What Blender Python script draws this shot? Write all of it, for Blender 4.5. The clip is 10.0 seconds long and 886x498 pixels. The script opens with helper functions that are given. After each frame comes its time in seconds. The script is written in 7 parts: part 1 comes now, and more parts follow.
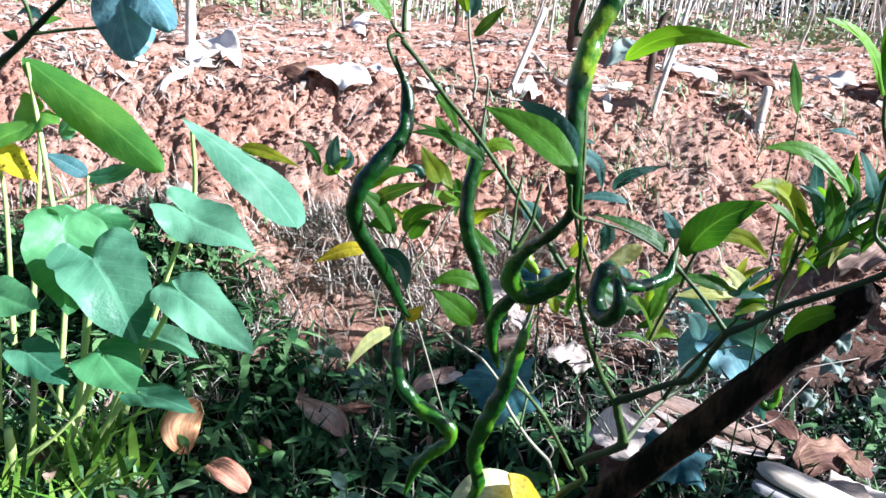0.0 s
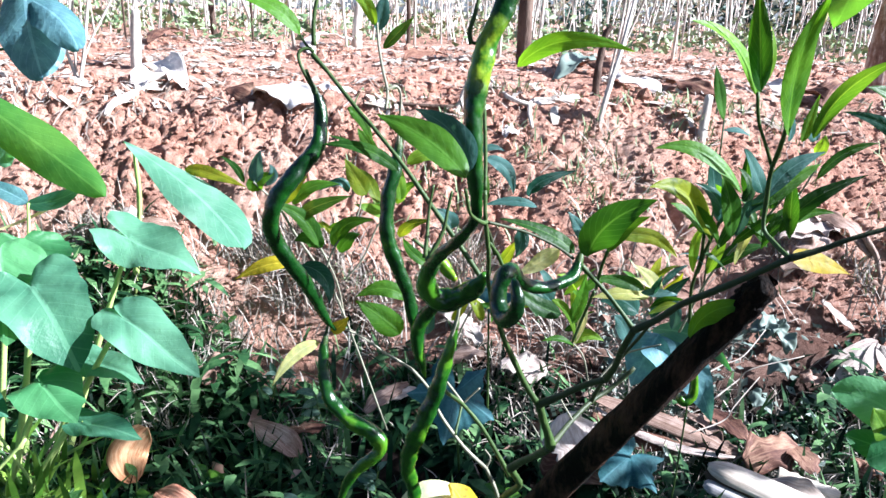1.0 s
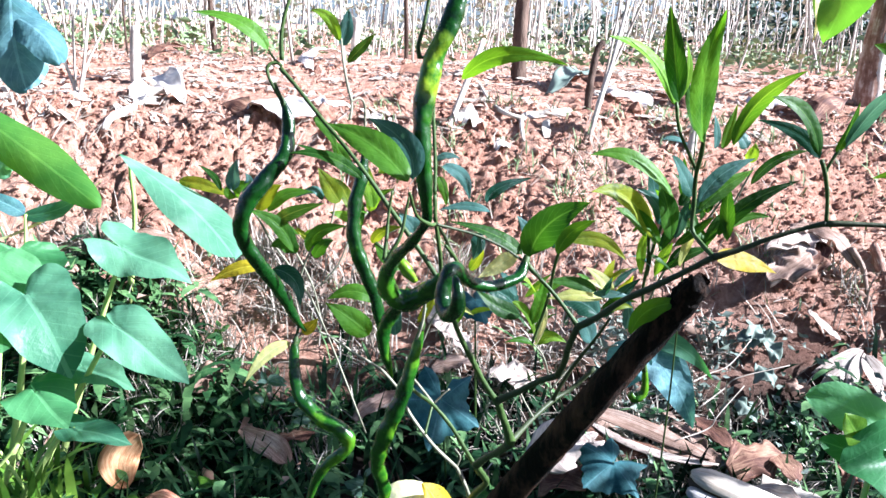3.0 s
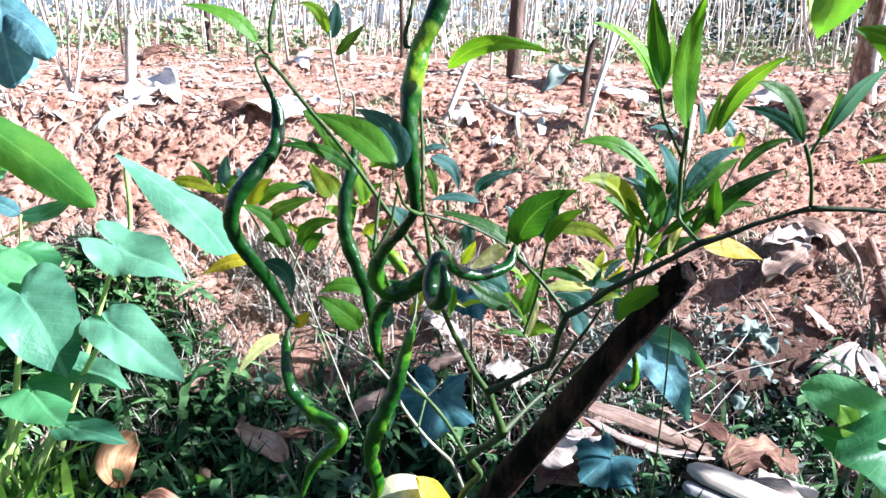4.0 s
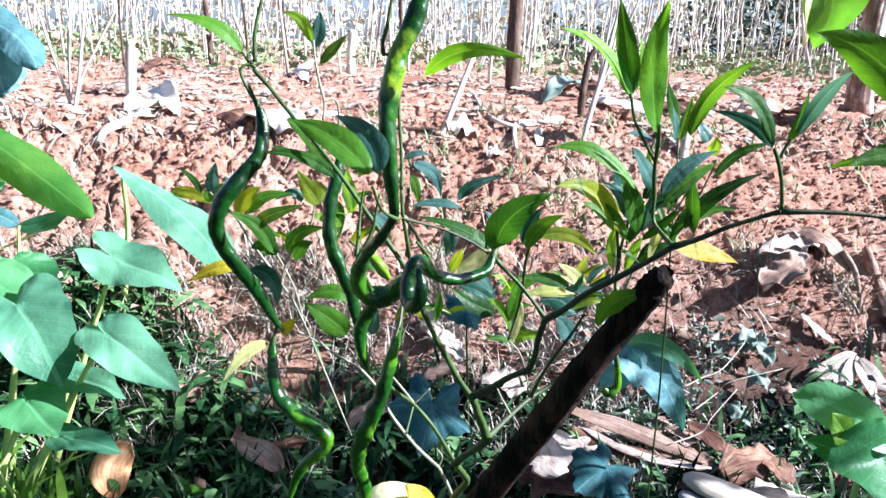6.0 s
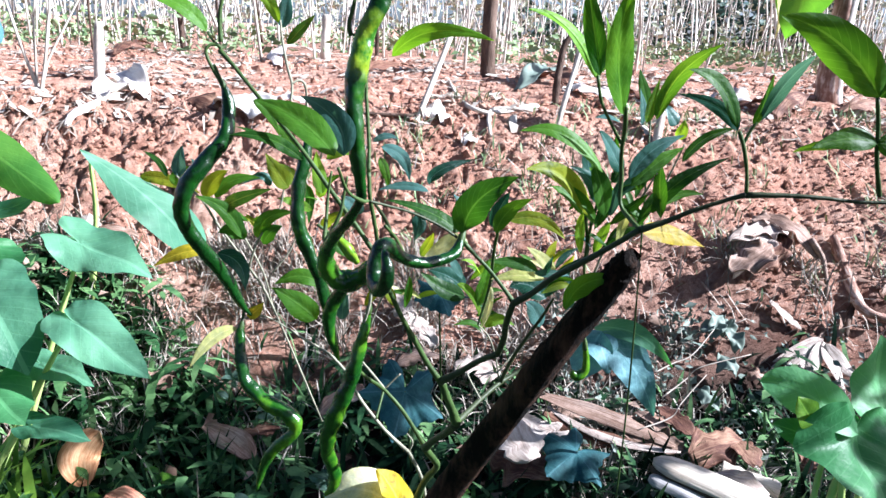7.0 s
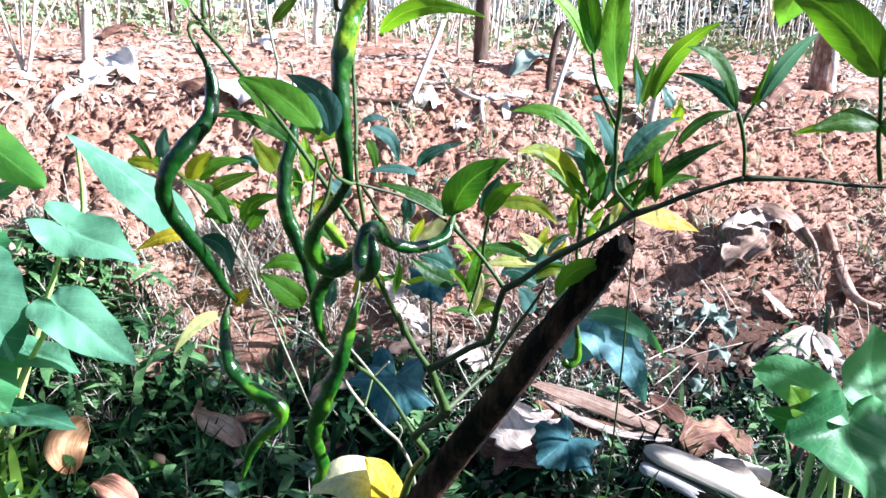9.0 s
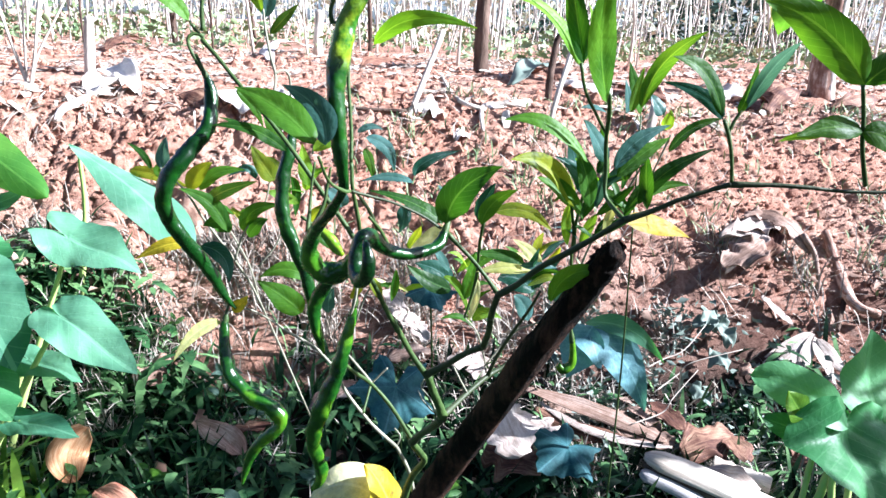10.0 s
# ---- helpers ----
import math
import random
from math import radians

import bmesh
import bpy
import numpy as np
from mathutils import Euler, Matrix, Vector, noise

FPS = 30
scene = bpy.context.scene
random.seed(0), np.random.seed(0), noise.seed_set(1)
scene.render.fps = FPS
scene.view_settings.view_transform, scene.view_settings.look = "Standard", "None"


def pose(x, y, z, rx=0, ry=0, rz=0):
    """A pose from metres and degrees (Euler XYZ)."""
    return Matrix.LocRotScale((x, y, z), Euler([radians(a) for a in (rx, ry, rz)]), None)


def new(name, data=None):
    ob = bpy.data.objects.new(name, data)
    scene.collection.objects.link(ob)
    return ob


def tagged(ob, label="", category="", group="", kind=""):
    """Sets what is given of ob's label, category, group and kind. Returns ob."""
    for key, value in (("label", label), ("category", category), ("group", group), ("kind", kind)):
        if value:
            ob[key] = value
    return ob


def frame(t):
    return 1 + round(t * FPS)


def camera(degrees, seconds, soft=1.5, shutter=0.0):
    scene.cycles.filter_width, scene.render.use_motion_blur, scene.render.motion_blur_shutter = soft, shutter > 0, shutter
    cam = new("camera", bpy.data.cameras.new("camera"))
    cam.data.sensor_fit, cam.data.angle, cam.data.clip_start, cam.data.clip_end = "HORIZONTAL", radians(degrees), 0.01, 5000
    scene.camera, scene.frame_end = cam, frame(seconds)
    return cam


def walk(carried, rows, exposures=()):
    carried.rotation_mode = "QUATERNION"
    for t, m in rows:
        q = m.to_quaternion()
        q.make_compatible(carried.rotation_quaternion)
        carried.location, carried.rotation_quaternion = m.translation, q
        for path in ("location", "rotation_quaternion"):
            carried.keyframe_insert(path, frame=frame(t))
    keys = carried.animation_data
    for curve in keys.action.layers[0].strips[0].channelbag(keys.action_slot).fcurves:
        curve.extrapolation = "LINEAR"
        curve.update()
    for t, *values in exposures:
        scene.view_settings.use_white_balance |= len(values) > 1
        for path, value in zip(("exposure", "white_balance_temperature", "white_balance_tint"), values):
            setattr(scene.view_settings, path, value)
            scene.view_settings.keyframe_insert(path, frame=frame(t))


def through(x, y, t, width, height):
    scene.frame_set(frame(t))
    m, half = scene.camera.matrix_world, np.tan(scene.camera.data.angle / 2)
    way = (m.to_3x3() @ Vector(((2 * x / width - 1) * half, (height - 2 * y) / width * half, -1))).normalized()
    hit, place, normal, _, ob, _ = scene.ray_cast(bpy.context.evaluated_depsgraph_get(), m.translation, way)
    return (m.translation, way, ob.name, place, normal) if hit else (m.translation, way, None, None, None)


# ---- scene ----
cam = camera(61.74, 10.0)
PATH = [
    (0, 0.0000, 0.0000, 0.7700, 70.998, -3.500, 0.000),
    (0.5, 0.0108, -0.0132, 0.7741, 72.031, -2.475, -1.305),
    (1, 0.0293, -0.0055, 0.7679, 72.477, -2.373, -3.196),
    (1.5, 0.0281, -0.0159, 0.7704, 73.164, -2.657, -3.376),
    (2, 0.0308, -0.0223, 0.7700, 73.410, -2.292, -2.120),
    (2.5, 0.0435, -0.0301, 0.7694, 73.635, -2.272, -2.412),
    (3, 0.0549, -0.0318, 0.7695, 73.547, -2.303, -2.974),
    (4.5, 0.0605, -0.0370, 0.7629, 73.615, -1.850, -3.217),
    (5, 0.0596, -0.0385, 0.7632, 73.957, -1.987, -3.098),
    (6.5, 0.0777, -0.0410, 0.7615, 74.520, -1.472, -3.254),
    (7, 0.0777, -0.0393, 0.7595, 73.598, -2.330, -4.825),
    (7.5, 0.0801, -0.0321, 0.7548, 72.516, -2.471, -4.975),
    (8, 0.0818, -0.0278, 0.7520, 71.871, -2.716, -4.639),
    (8.5, 0.0803, -0.0329, 0.7542, 72.476, -2.805, -5.204),
    (9, 0.0806, -0.0296, 0.7545, 72.702, -2.705, -5.313),
    (9.5, 0.0841, -0.0339, 0.7537, 72.988, -2.041, -4.357),
    (10, 0.0841, -0.0363, 0.7555, 73.368, -2.422, -5.227),
]
EXPOSURES = [(0, 1.78, 5400, 14), (0.8, 1.92, 5400, 14), (2.5, 2.12, 5400, 14), (4.5, 2.04, 5400, 14), (6.3, 1.98, 5400, 14), (7, 1.81, 5400, 14), (8, 1.79, 5400, 14), (9, 2.09, 5400, 14), (10, 2.12, 5400, 14)]
walk(cam, [(t, pose(x, y, z, rx, ry, rz)) for t, x, y, z, rx, ry, rz in PATH], EXPOSURES)

# ---- light: low sun from the far right, hazy sky ----
SUN_DIR = Vector((0.84, -0.10, 0.54)).normalized()
world = bpy.data.worlds.new("sky")
scene.world = world
world.use_nodes = True
wn, wl = world.node_tree.nodes, world.node_tree.links
sky = wn.new("ShaderNodeTexSky")
sky.sky_type, sky.sun_disc = "NISHITA", False
sky.sun_elevation = math.asin(SUN_DIR.z)
sky.sun_rotation = math.atan2(SUN_DIR.x, SUN_DIR.y)
sky.air_density, sky.dust_density = 0.55, 1.6
wl.new(sky.outputs[0], wn["Background"].inputs[0])
wn["Background"].inputs[1].default_value = 0.05
sun = new("sun", bpy.data.lights.new("sun", "SUN"))
sun.data.energy, sun.data.angle, sun.data.color = 5.0, radians(0.6), (1.0, 0.95, 0.88)
sun.matrix_world = Matrix.Translation((3, 3, 4)) @ SUN_DIR.to_track_quat("Z", "Y").to_matrix().to_4x4()


# ---- materials ----
def material(name, rough=0.6, spec=0.4):
    m = bpy.data.materials.new(name)
    m.use_nodes = True
    b = m.node_tree.nodes["Principled BSDF"]
    b.inputs["Roughness"].default_value = rough
    b.inputs["Specular IOR Level"].default_value = spec
    return m, m.node_tree.nodes, m.node_tree.links, b


def ramp(nodes, links, fac, stops):
    r = nodes.new("ShaderNodeValToRGB")
    e = r.color_ramp.elements
    while len(e) < len(stops):
        e.new(0.5)
    for el, (p, c) in zip(e, stops):
        el.position, el.color = p, (*c, 1)
    links.new(fac, r.inputs[0])
    return r.outputs[0]


def noise_tex(nodes, links, scale, detail=6, rough=0.6, vec=None, coord="Object"):
    n = nodes.new("ShaderNodeTexNoise")
    n.inputs["Scale"].default_value, n.inputs["Detail"].default_value, n.inputs["Roughness"].default_value = scale, detail, rough
    if vec is None:
        vec = nodes.new("ShaderNodeTexCoord").outputs[coord]
    links.new(vec, n.inputs["Vector"])
    return n.outputs["Fac"]


def mix(nodes, links, fac, a, b, mode="MIX"):
    n = nodes.new("ShaderNodeMix")
    n.data_type, n.blend_type = "RGBA", mode
    for sock, v in ((n.inputs[0], fac), (n.inputs[6], a), (n.inputs[7], b)):
        if isinstance(v, (int, float)):
            sock.default_value = v
        elif isinstance(v, tuple):
            sock.default_value = (*v, 1)
        else:
            links.new(v, sock)
    return n.outputs[2]


def bump(nodes, links, bsdf, height, strength, dist):
    n = nodes.new("ShaderNodeBump")
    n.inputs["Strength"].default_value, n.inputs["Distance"].default_value = strength, dist
    links.new(height, n.inputs["Height"])
    links.new(n.outputs[0], bsdf.inputs["Normal"])


def soil_material():
    m, n, l, b = material("red_soil", 0.95, 0.15)
    big = noise_tex(n, l, 2.3, 4)
    fine = noise_tex(n, l, 38, 8, 0.7)
    c1 = ramp(n, l, fine, [(0.28, (0.18, 0.078, 0.052)), (0.48, (0.465, 0.242, 0.165)), (0.70, (0.65, 0.43, 0.33))])
    c2 = ramp(n, l, fine, [(0.3, (0.28, 0.15, 0.11)), (0.53, (0.55, 0.345, 0.255)), (0.73, (0.71, 0.53, 0.43))])
    f = ramp(n, l, big, [(0.45, (0, 0, 0)), (0.63, (1, 1, 1))])
    # Near-black earth on the low ground: shade under the weeds, put in the colour.
    shade_earth = ramp(n, l, fine, [(0.3, (0.010, 0.007, 0.005)), (0.55, (0.024, 0.017, 0.013)), (0.75, (0.06, 0.042, 0.034))])
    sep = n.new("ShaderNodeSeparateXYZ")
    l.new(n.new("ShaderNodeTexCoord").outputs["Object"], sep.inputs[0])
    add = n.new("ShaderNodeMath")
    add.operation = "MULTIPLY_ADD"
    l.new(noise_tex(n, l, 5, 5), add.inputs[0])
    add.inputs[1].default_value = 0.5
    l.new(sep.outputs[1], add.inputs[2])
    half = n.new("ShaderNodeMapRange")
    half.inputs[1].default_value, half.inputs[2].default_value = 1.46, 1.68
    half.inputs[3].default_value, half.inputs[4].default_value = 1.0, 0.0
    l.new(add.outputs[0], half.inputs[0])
    # Random darker blotches over the clay.
    dark_blotch = ramp(n, l, noise_tex(n, l, 3.4, 4, 0.55), [(0.60, (0, 0, 0)), (0.72, (0.7, 0.7, 0.7))])
    c3 = ramp(n, l, fine, [(0.3, (0.10, 0.045, 0.032)), (0.55, (0.24, 0.125, 0.09)), (0.75, (0.42, 0.28, 0.22))])
    dry = mix(n, l, dark_blotch, mix(n, l, f, c1, c2), c3)
    # Dark brown earth at the bank's foot, with shade there mixed into its colour.
    foot_level = n.new("ShaderNodeMath")
    foot_level.operation = "MULTIPLY_ADD"
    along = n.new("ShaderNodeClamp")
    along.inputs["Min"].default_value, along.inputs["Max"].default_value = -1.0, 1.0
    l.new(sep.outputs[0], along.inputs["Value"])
    l.new(along.outputs[0], foot_level.inputs[0])
    foot_level.inputs[1].default_value = -0.2
    l.new(add.outputs[0], foot_level.inputs[2])
    foot_shade = n.new("ShaderNodeMapRange")
    foot_shade.inputs[1].default_value, foot_shade.inputs[2].default_value = 1.45, 1.70
    foot_shade.inputs[3].default_value, foot_shade.inputs[4].default_value = 0.75, 0.0
    l.new(foot_level.outputs[0], foot_shade.inputs[0])
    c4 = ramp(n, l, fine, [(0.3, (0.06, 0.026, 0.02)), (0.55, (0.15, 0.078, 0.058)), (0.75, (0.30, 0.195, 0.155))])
    dry = mix(n, l, foot_shade.outputs[0], dry, c4)
    l.new(mix(n, l, half.outputs[0], dry, shade_earth), b.inputs["Base Color"])
    grain = n.new("ShaderNodeMath")
    grain.operation = "MULTIPLY_ADD"
    l.new(noise_tex(n, l, 260, 6, 0.8), grain.inputs[0])
    grain.inputs[1].default_value = 0.5
    l.new(noise_tex(n, l, 70, 7, 0.75), grain.inputs[2])
    bump(n, l, b, grain.outputs[0], 1.0, 0.012)
    return m


def leaf_material(name, dark, light, through, spots=None, rough=0.38, veins=0.5, translucent=0.4, edge=None, speckle=0.22, patch_size=24):
    """A leaf: midrib and side veins by its own coordinates, blotches, gloss, light coming through."""
    m, n, l, b = material(name, rough + 0.1, 0.22)
    uv = n.new("ShaderNodeUVMap").outputs[0]
    sep = n.new("ShaderNodeSeparateXYZ")
    l.new(uv, sep.inputs[0])

    def op(kind, a, c=None):
        o = n.new("ShaderNodeMath")
        o.operation = kind
        for s, v in zip(o.inputs, (a, c)):
            if isinstance(v, (int, float)):
                s.default_value = v
            elif v is not None:
                l.new(v, s)
        return o.outputs[0]

    across = op("ABSOLUTE", op("SUBTRACT", sep.outputs[0], 0.5))
    rib = op("LESS_THAN", across, 0.028)
    side = op("POWER", op("ABSOLUTE", op("SINE", op("MULTIPLY", op("SUBTRACT", sep.outputs[1], op("MULTIPLY", across, 0.55)), 30.0))), 12.0)
    vein = op("MAXIMUM", rib, op("MULTIPLY", op("GREATER_THAN", side, 0.9), 0.45))
    blot = noise_tex(n, l, patch_size, 5 if speckle > 0.1 else 2)
    info = n.new("ShaderNodeObjectInfo").outputs["Random"]
    col = ramp(n, l, op("ADD", op("MULTIPLY", blot, 0.75), op("MULTIPLY", info, 0.3)), [(0.38, dark), (0.68, light)])
    col = mix(n, l, op("MULTIPLY", vein, veins), col, tuple(min(1, c * 1.6 + 0.05) for c in light))
    fine = ramp(n, l, noise_tex(n, l, 120, 4, 0.7), [(0.35, (1 - speckle, 1 - speckle * 0.9, 1 - speckle * 0.8)), (0.65, (1 + speckle, 1 + speckle * 0.8, 1 + speckle * 0.4))])
    col = mix(n, l, 1.0, col, fine, "MULTIPLY")
    if spots:
        s = ramp(n, l, noise_tex(n, l, 55, 4), [(0.6, (0, 0, 0)), (0.68, (1, 1, 1))])
        col = mix(n, l, s, col, spots)
    if edge:
        e = ramp(n, l, op("ADD", sep.outputs[1], op("MULTIPLY", blot, 0.5)), [(0.95, (0, 0, 0)), (1.2, (1, 1, 1))])
        col = mix(n, l, e, col, edge)
    l.new(col, b.inputs["Base Color"])
    bump(n, l, b, op("SUBTRACT", noise_tex(n, l, 60, 4), op("MULTIPLY", vein, 0.5)), 0.5, 0.004)
    t = n.new("ShaderNodeBsdfTranslucent")
    l.new(mix(n, l, 1.0, col, through, "MULTIPLY"), t.inputs["Color"])
    s = n.new("ShaderNodeMixShader")
    s.inputs[0].default_value = translucent
    l.new(b.outputs[0], s.inputs[1])
    l.new(t.outputs[0], s.inputs[2])
    l.new(s.outputs[0], n["Material Output"].inputs[0])
    return m


def mottled(name, stops, scale=20, rough=0.7, bumpy=0.4, dist=0.003, spec=0.3, stretch=None, detail=7):
    m, n, l, b = material(name, rough, spec)
    vec = n.new("ShaderNodeTexCoord").outputs["Object"]
    if stretch:
        mp = n.new("ShaderNodeMapping")
        mp.inputs["Scale"].default_value = stretch
        l.new(vec, mp.inputs[0])
        vec = mp.outputs[0]
    f = noise_tex(n, l, scale, detail, 0.65, vec)
    isl = n.new("ShaderNodeNewGeometry").outputs["Random Per Island"]
    add = n.new("ShaderNodeMath")
    add.operation = "MULTIPLY_ADD"
    l.new(isl, add.inputs[0])
    add.inputs[1].default_value = 0.3
    l.new(f, add.inputs[2])
    sub = n.new("ShaderNodeMath")
    sub.operation = "SUBTRACT"
    l.new(add.outputs[0], sub.inputs[0])
    sub.inputs[1].default_value = 0.07
    l.new(ramp(n, l, sub.outputs[0], stops), b.inputs["Base Color"])
    bump(n, l, b, noise_tex(n, l, scale * 3, 6, 0.7, vec), bumpy, dist)
    return m


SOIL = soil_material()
CHILI_LEAF = leaf_material("pepper_leaf_green", (0.018, 0.072, 0.008), (0.08, 0.215, 0.016), (2.6, 2.1, 0.6), translucent=0.48, veins=0.3, speckle=0.09)
# Brighter copy of the pepper leaf, backlight put into its colour.
CHILI_BRIGHT = leaf_material("pepper_leaf_backlit", (0.045, 0.15, 0.008), (0.17, 0.38, 0.022), (2.4, 2.0, 0.5), translucent=0.50, veins=0.3, speckle=0.09)
CHILI_DEEP = leaf_material("pepper_leaf_deep", (0.012, 0.05, 0.007), (0.05, 0.15, 0.014), (2.2, 2.0, 0.6), translucent=0.36, veins=0.3, speckle=0.09)
CHILI_PALE = leaf_material("pepper_leaf_pale", (0.06, 0.16, 0.014), (0.20, 0.36, 0.028), (2.2, 1.9, 0.6), translucent=0.48, veins=0.3, speckle=0.09)
# Copy for leaves in shade, the sky's blue sheen put into the colour.
CHILI_BLUE = leaf_material("pepper_leaf_sky_sheen", (0.018, 0.07, 0.046), (0.10, 0.21, 0.20), (1.6, 1.6, 0.9), rough=0.26, veins=0.3, speckle=0.09)
CHILI_YELLOW = leaf_material("pepper_leaf_yellowed", (0.05, 0.12, 0.010), (0.26, 0.30, 0.018), (2.0, 1.8, 0.5), spots=(0.06, 0.10, 0.012), translucent=0.46, veins=0.3, speckle=0.09)
GOLD_LEAF = leaf_material("leaf_turned_yellow", (0.34, 0.27, 0.008), (0.62, 0.53, 0.03), (1.5, 1.3, 0.4), spots=(0.14, 0.09, 0.01))
MUSTARD = leaf_material("leaf_turned_mustard", (0.11, 0.08, 0.006), (0.30, 0.23, 0.012), (1.5, 1.3, 0.4), spots=(0.12, 0.06, 0.02))
CREAM_WHITE = leaf_material("leaf_bleached_white", (0.55, 0.56, 0.30), (0.80, 0.80, 0.58), (1.2, 1.2, 0.8), veins=0.2, translucent=0.3)
TARO = leaf_material("taro_leaf", (0.045, 0.15, 0.085), (0.15, 0.335, 0.205), (1.4, 1.8, 0.5), rough=0.30, veins=0.22, translucent=0.34, speckle=0.04, patch_size=9)
# Lighter copy of the taro leaf, with sun glare in its colour.
TARO_GLARE = leaf_material("taro_leaf_glare", (0.11, 0.27, 0.17), (0.33, 0.56, 0.41), (1.3, 1.6, 0.5), rough=0.28, veins=0.15, translucent=0.34, speckle=0.04, patch_size=9)
TARO_GREEN = leaf_material("taro_leaf_fresh", (0.055, 0.18, 0.03), (0.14, 0.33, 0.055), (1.8, 2.0, 0.5), rough=0.38, veins=0.2, translucent=0.5, speckle=0.05, patch_size=9)
TARO_DEEP = leaf_material("taro_leaf_deep", (0.04, 0.155, 0.055), (0.115, 0.31, 0.13), (1.6, 2.0, 0.5), rough=0.36, veins=0.25, translucent=0.34, speckle=0.04, patch_size=9)
LOBED = leaf_material("lobed_leaf_blue_green", (0.012, 0.055, 0.062), (0.036, 0.12, 0.14), (1.2, 1.6, 0.6), rough=0.6, veins=0.35, translucent=0.15)
LOBED_PALE = leaf_material("lobed_leaf_pale_blue", (0.07, 0.18, 0.21), (0.17, 0.33, 0.37), (1.2, 1.6, 0.8), rough=0.5, veins=0.35, translucent=0.2)
CREAM = leaf_material("leaf_bleached_cream", (0.42, 0.45, 0.14), (0.80, 0.78, 0.42), (1.3, 1.2, 0.7), veins=0.2, translucent=0.5)
SHRUB_BLUE = leaf_material("shrub_leaf_pale_blue", (0.03, 0.11, 0.11), (0.13, 0.27, 0.31), (1.2, 1.3, 1.0), rough=0.26, veins=0.6)
STEM = mottled("green_stem", [(0.3, (0.014, 0.036, 0.008)), (0.7, (0.06, 0.105, 0.026))], 30, 0.5)
TWIG = mottled("pale_twig", [(0.3, (0.09, 0.095, 0.06)), (0.7, (0.33, 0.32, 0.23))], 40, 0.7)
DARK_STEM = mottled("dark_stem", [(0.3, (0.012, 0.022, 0.008)), (0.7, (0.045, 0.06, 0.024))], 30, 0.5)
PETIOLE = mottled("taro_petiole", [(0.3, (0.22, 0.33, 0.08)), (0.7, (0.40, 0.50, 0.16))], 15, 0.5)
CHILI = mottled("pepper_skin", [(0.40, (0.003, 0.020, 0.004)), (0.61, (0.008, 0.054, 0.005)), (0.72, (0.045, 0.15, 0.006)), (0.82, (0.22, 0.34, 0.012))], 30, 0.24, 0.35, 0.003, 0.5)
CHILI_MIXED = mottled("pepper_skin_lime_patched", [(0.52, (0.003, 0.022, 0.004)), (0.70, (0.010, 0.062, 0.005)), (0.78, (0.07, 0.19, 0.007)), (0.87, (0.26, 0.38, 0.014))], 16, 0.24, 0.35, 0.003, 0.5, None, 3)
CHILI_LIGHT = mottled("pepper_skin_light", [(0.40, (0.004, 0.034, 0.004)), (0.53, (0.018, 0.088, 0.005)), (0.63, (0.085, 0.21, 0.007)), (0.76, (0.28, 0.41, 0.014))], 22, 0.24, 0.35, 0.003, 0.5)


def sunlit_skin():
    """Dark green skin with a sunlit lime yellow stretch painted along the pepper."""
    m, n, l, b = material("pepper_skin_sunlit", 0.24, 0.5)
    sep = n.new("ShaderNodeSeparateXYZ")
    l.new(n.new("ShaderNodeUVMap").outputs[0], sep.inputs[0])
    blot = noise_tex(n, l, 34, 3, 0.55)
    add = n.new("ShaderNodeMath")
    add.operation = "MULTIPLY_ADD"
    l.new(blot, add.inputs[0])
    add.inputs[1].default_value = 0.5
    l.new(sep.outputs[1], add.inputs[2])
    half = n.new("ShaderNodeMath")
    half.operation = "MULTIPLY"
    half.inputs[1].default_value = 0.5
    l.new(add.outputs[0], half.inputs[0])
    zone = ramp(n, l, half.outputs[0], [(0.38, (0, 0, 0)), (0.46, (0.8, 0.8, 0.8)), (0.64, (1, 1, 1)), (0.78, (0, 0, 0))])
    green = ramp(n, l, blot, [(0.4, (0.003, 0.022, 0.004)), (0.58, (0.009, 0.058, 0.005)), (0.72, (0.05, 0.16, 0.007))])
    lit_lime = ramp(n, l, noise_tex(n, l, 60, 4), [(0.38, (0.03, 0.13, 0.006)), (0.55, (0.30, 0.42, 0.015)), (0.7, (0.50, 0.56, 0.05))])
    l.new(mix(n, l, zone, green, lit_lime), b.inputs["Base Color"])
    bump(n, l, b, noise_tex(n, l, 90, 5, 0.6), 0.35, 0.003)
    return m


CHILI_SUNLIT = sunlit_skin()
STAKE = mottled("dark_weathered_wood", [(0.3, (0.004, 0.003, 0.002)), (0.55, (0.009, 0.006, 0.0045)), (0.70, (0.13, 0.066, 0.042))], 45, 0.9, 1.0, 0.02, 0.15, (1, 1, 0.35))
BARK = mottled("brown_bark", [(0.25, (0.02, 0.013, 0.010)), (0.55, (0.075, 0.048, 0.035)), (0.8, (0.20, 0.14, 0.105))], 16, 0.9, 1.0, 0.01, 0.2, (1, 1, 0.3))


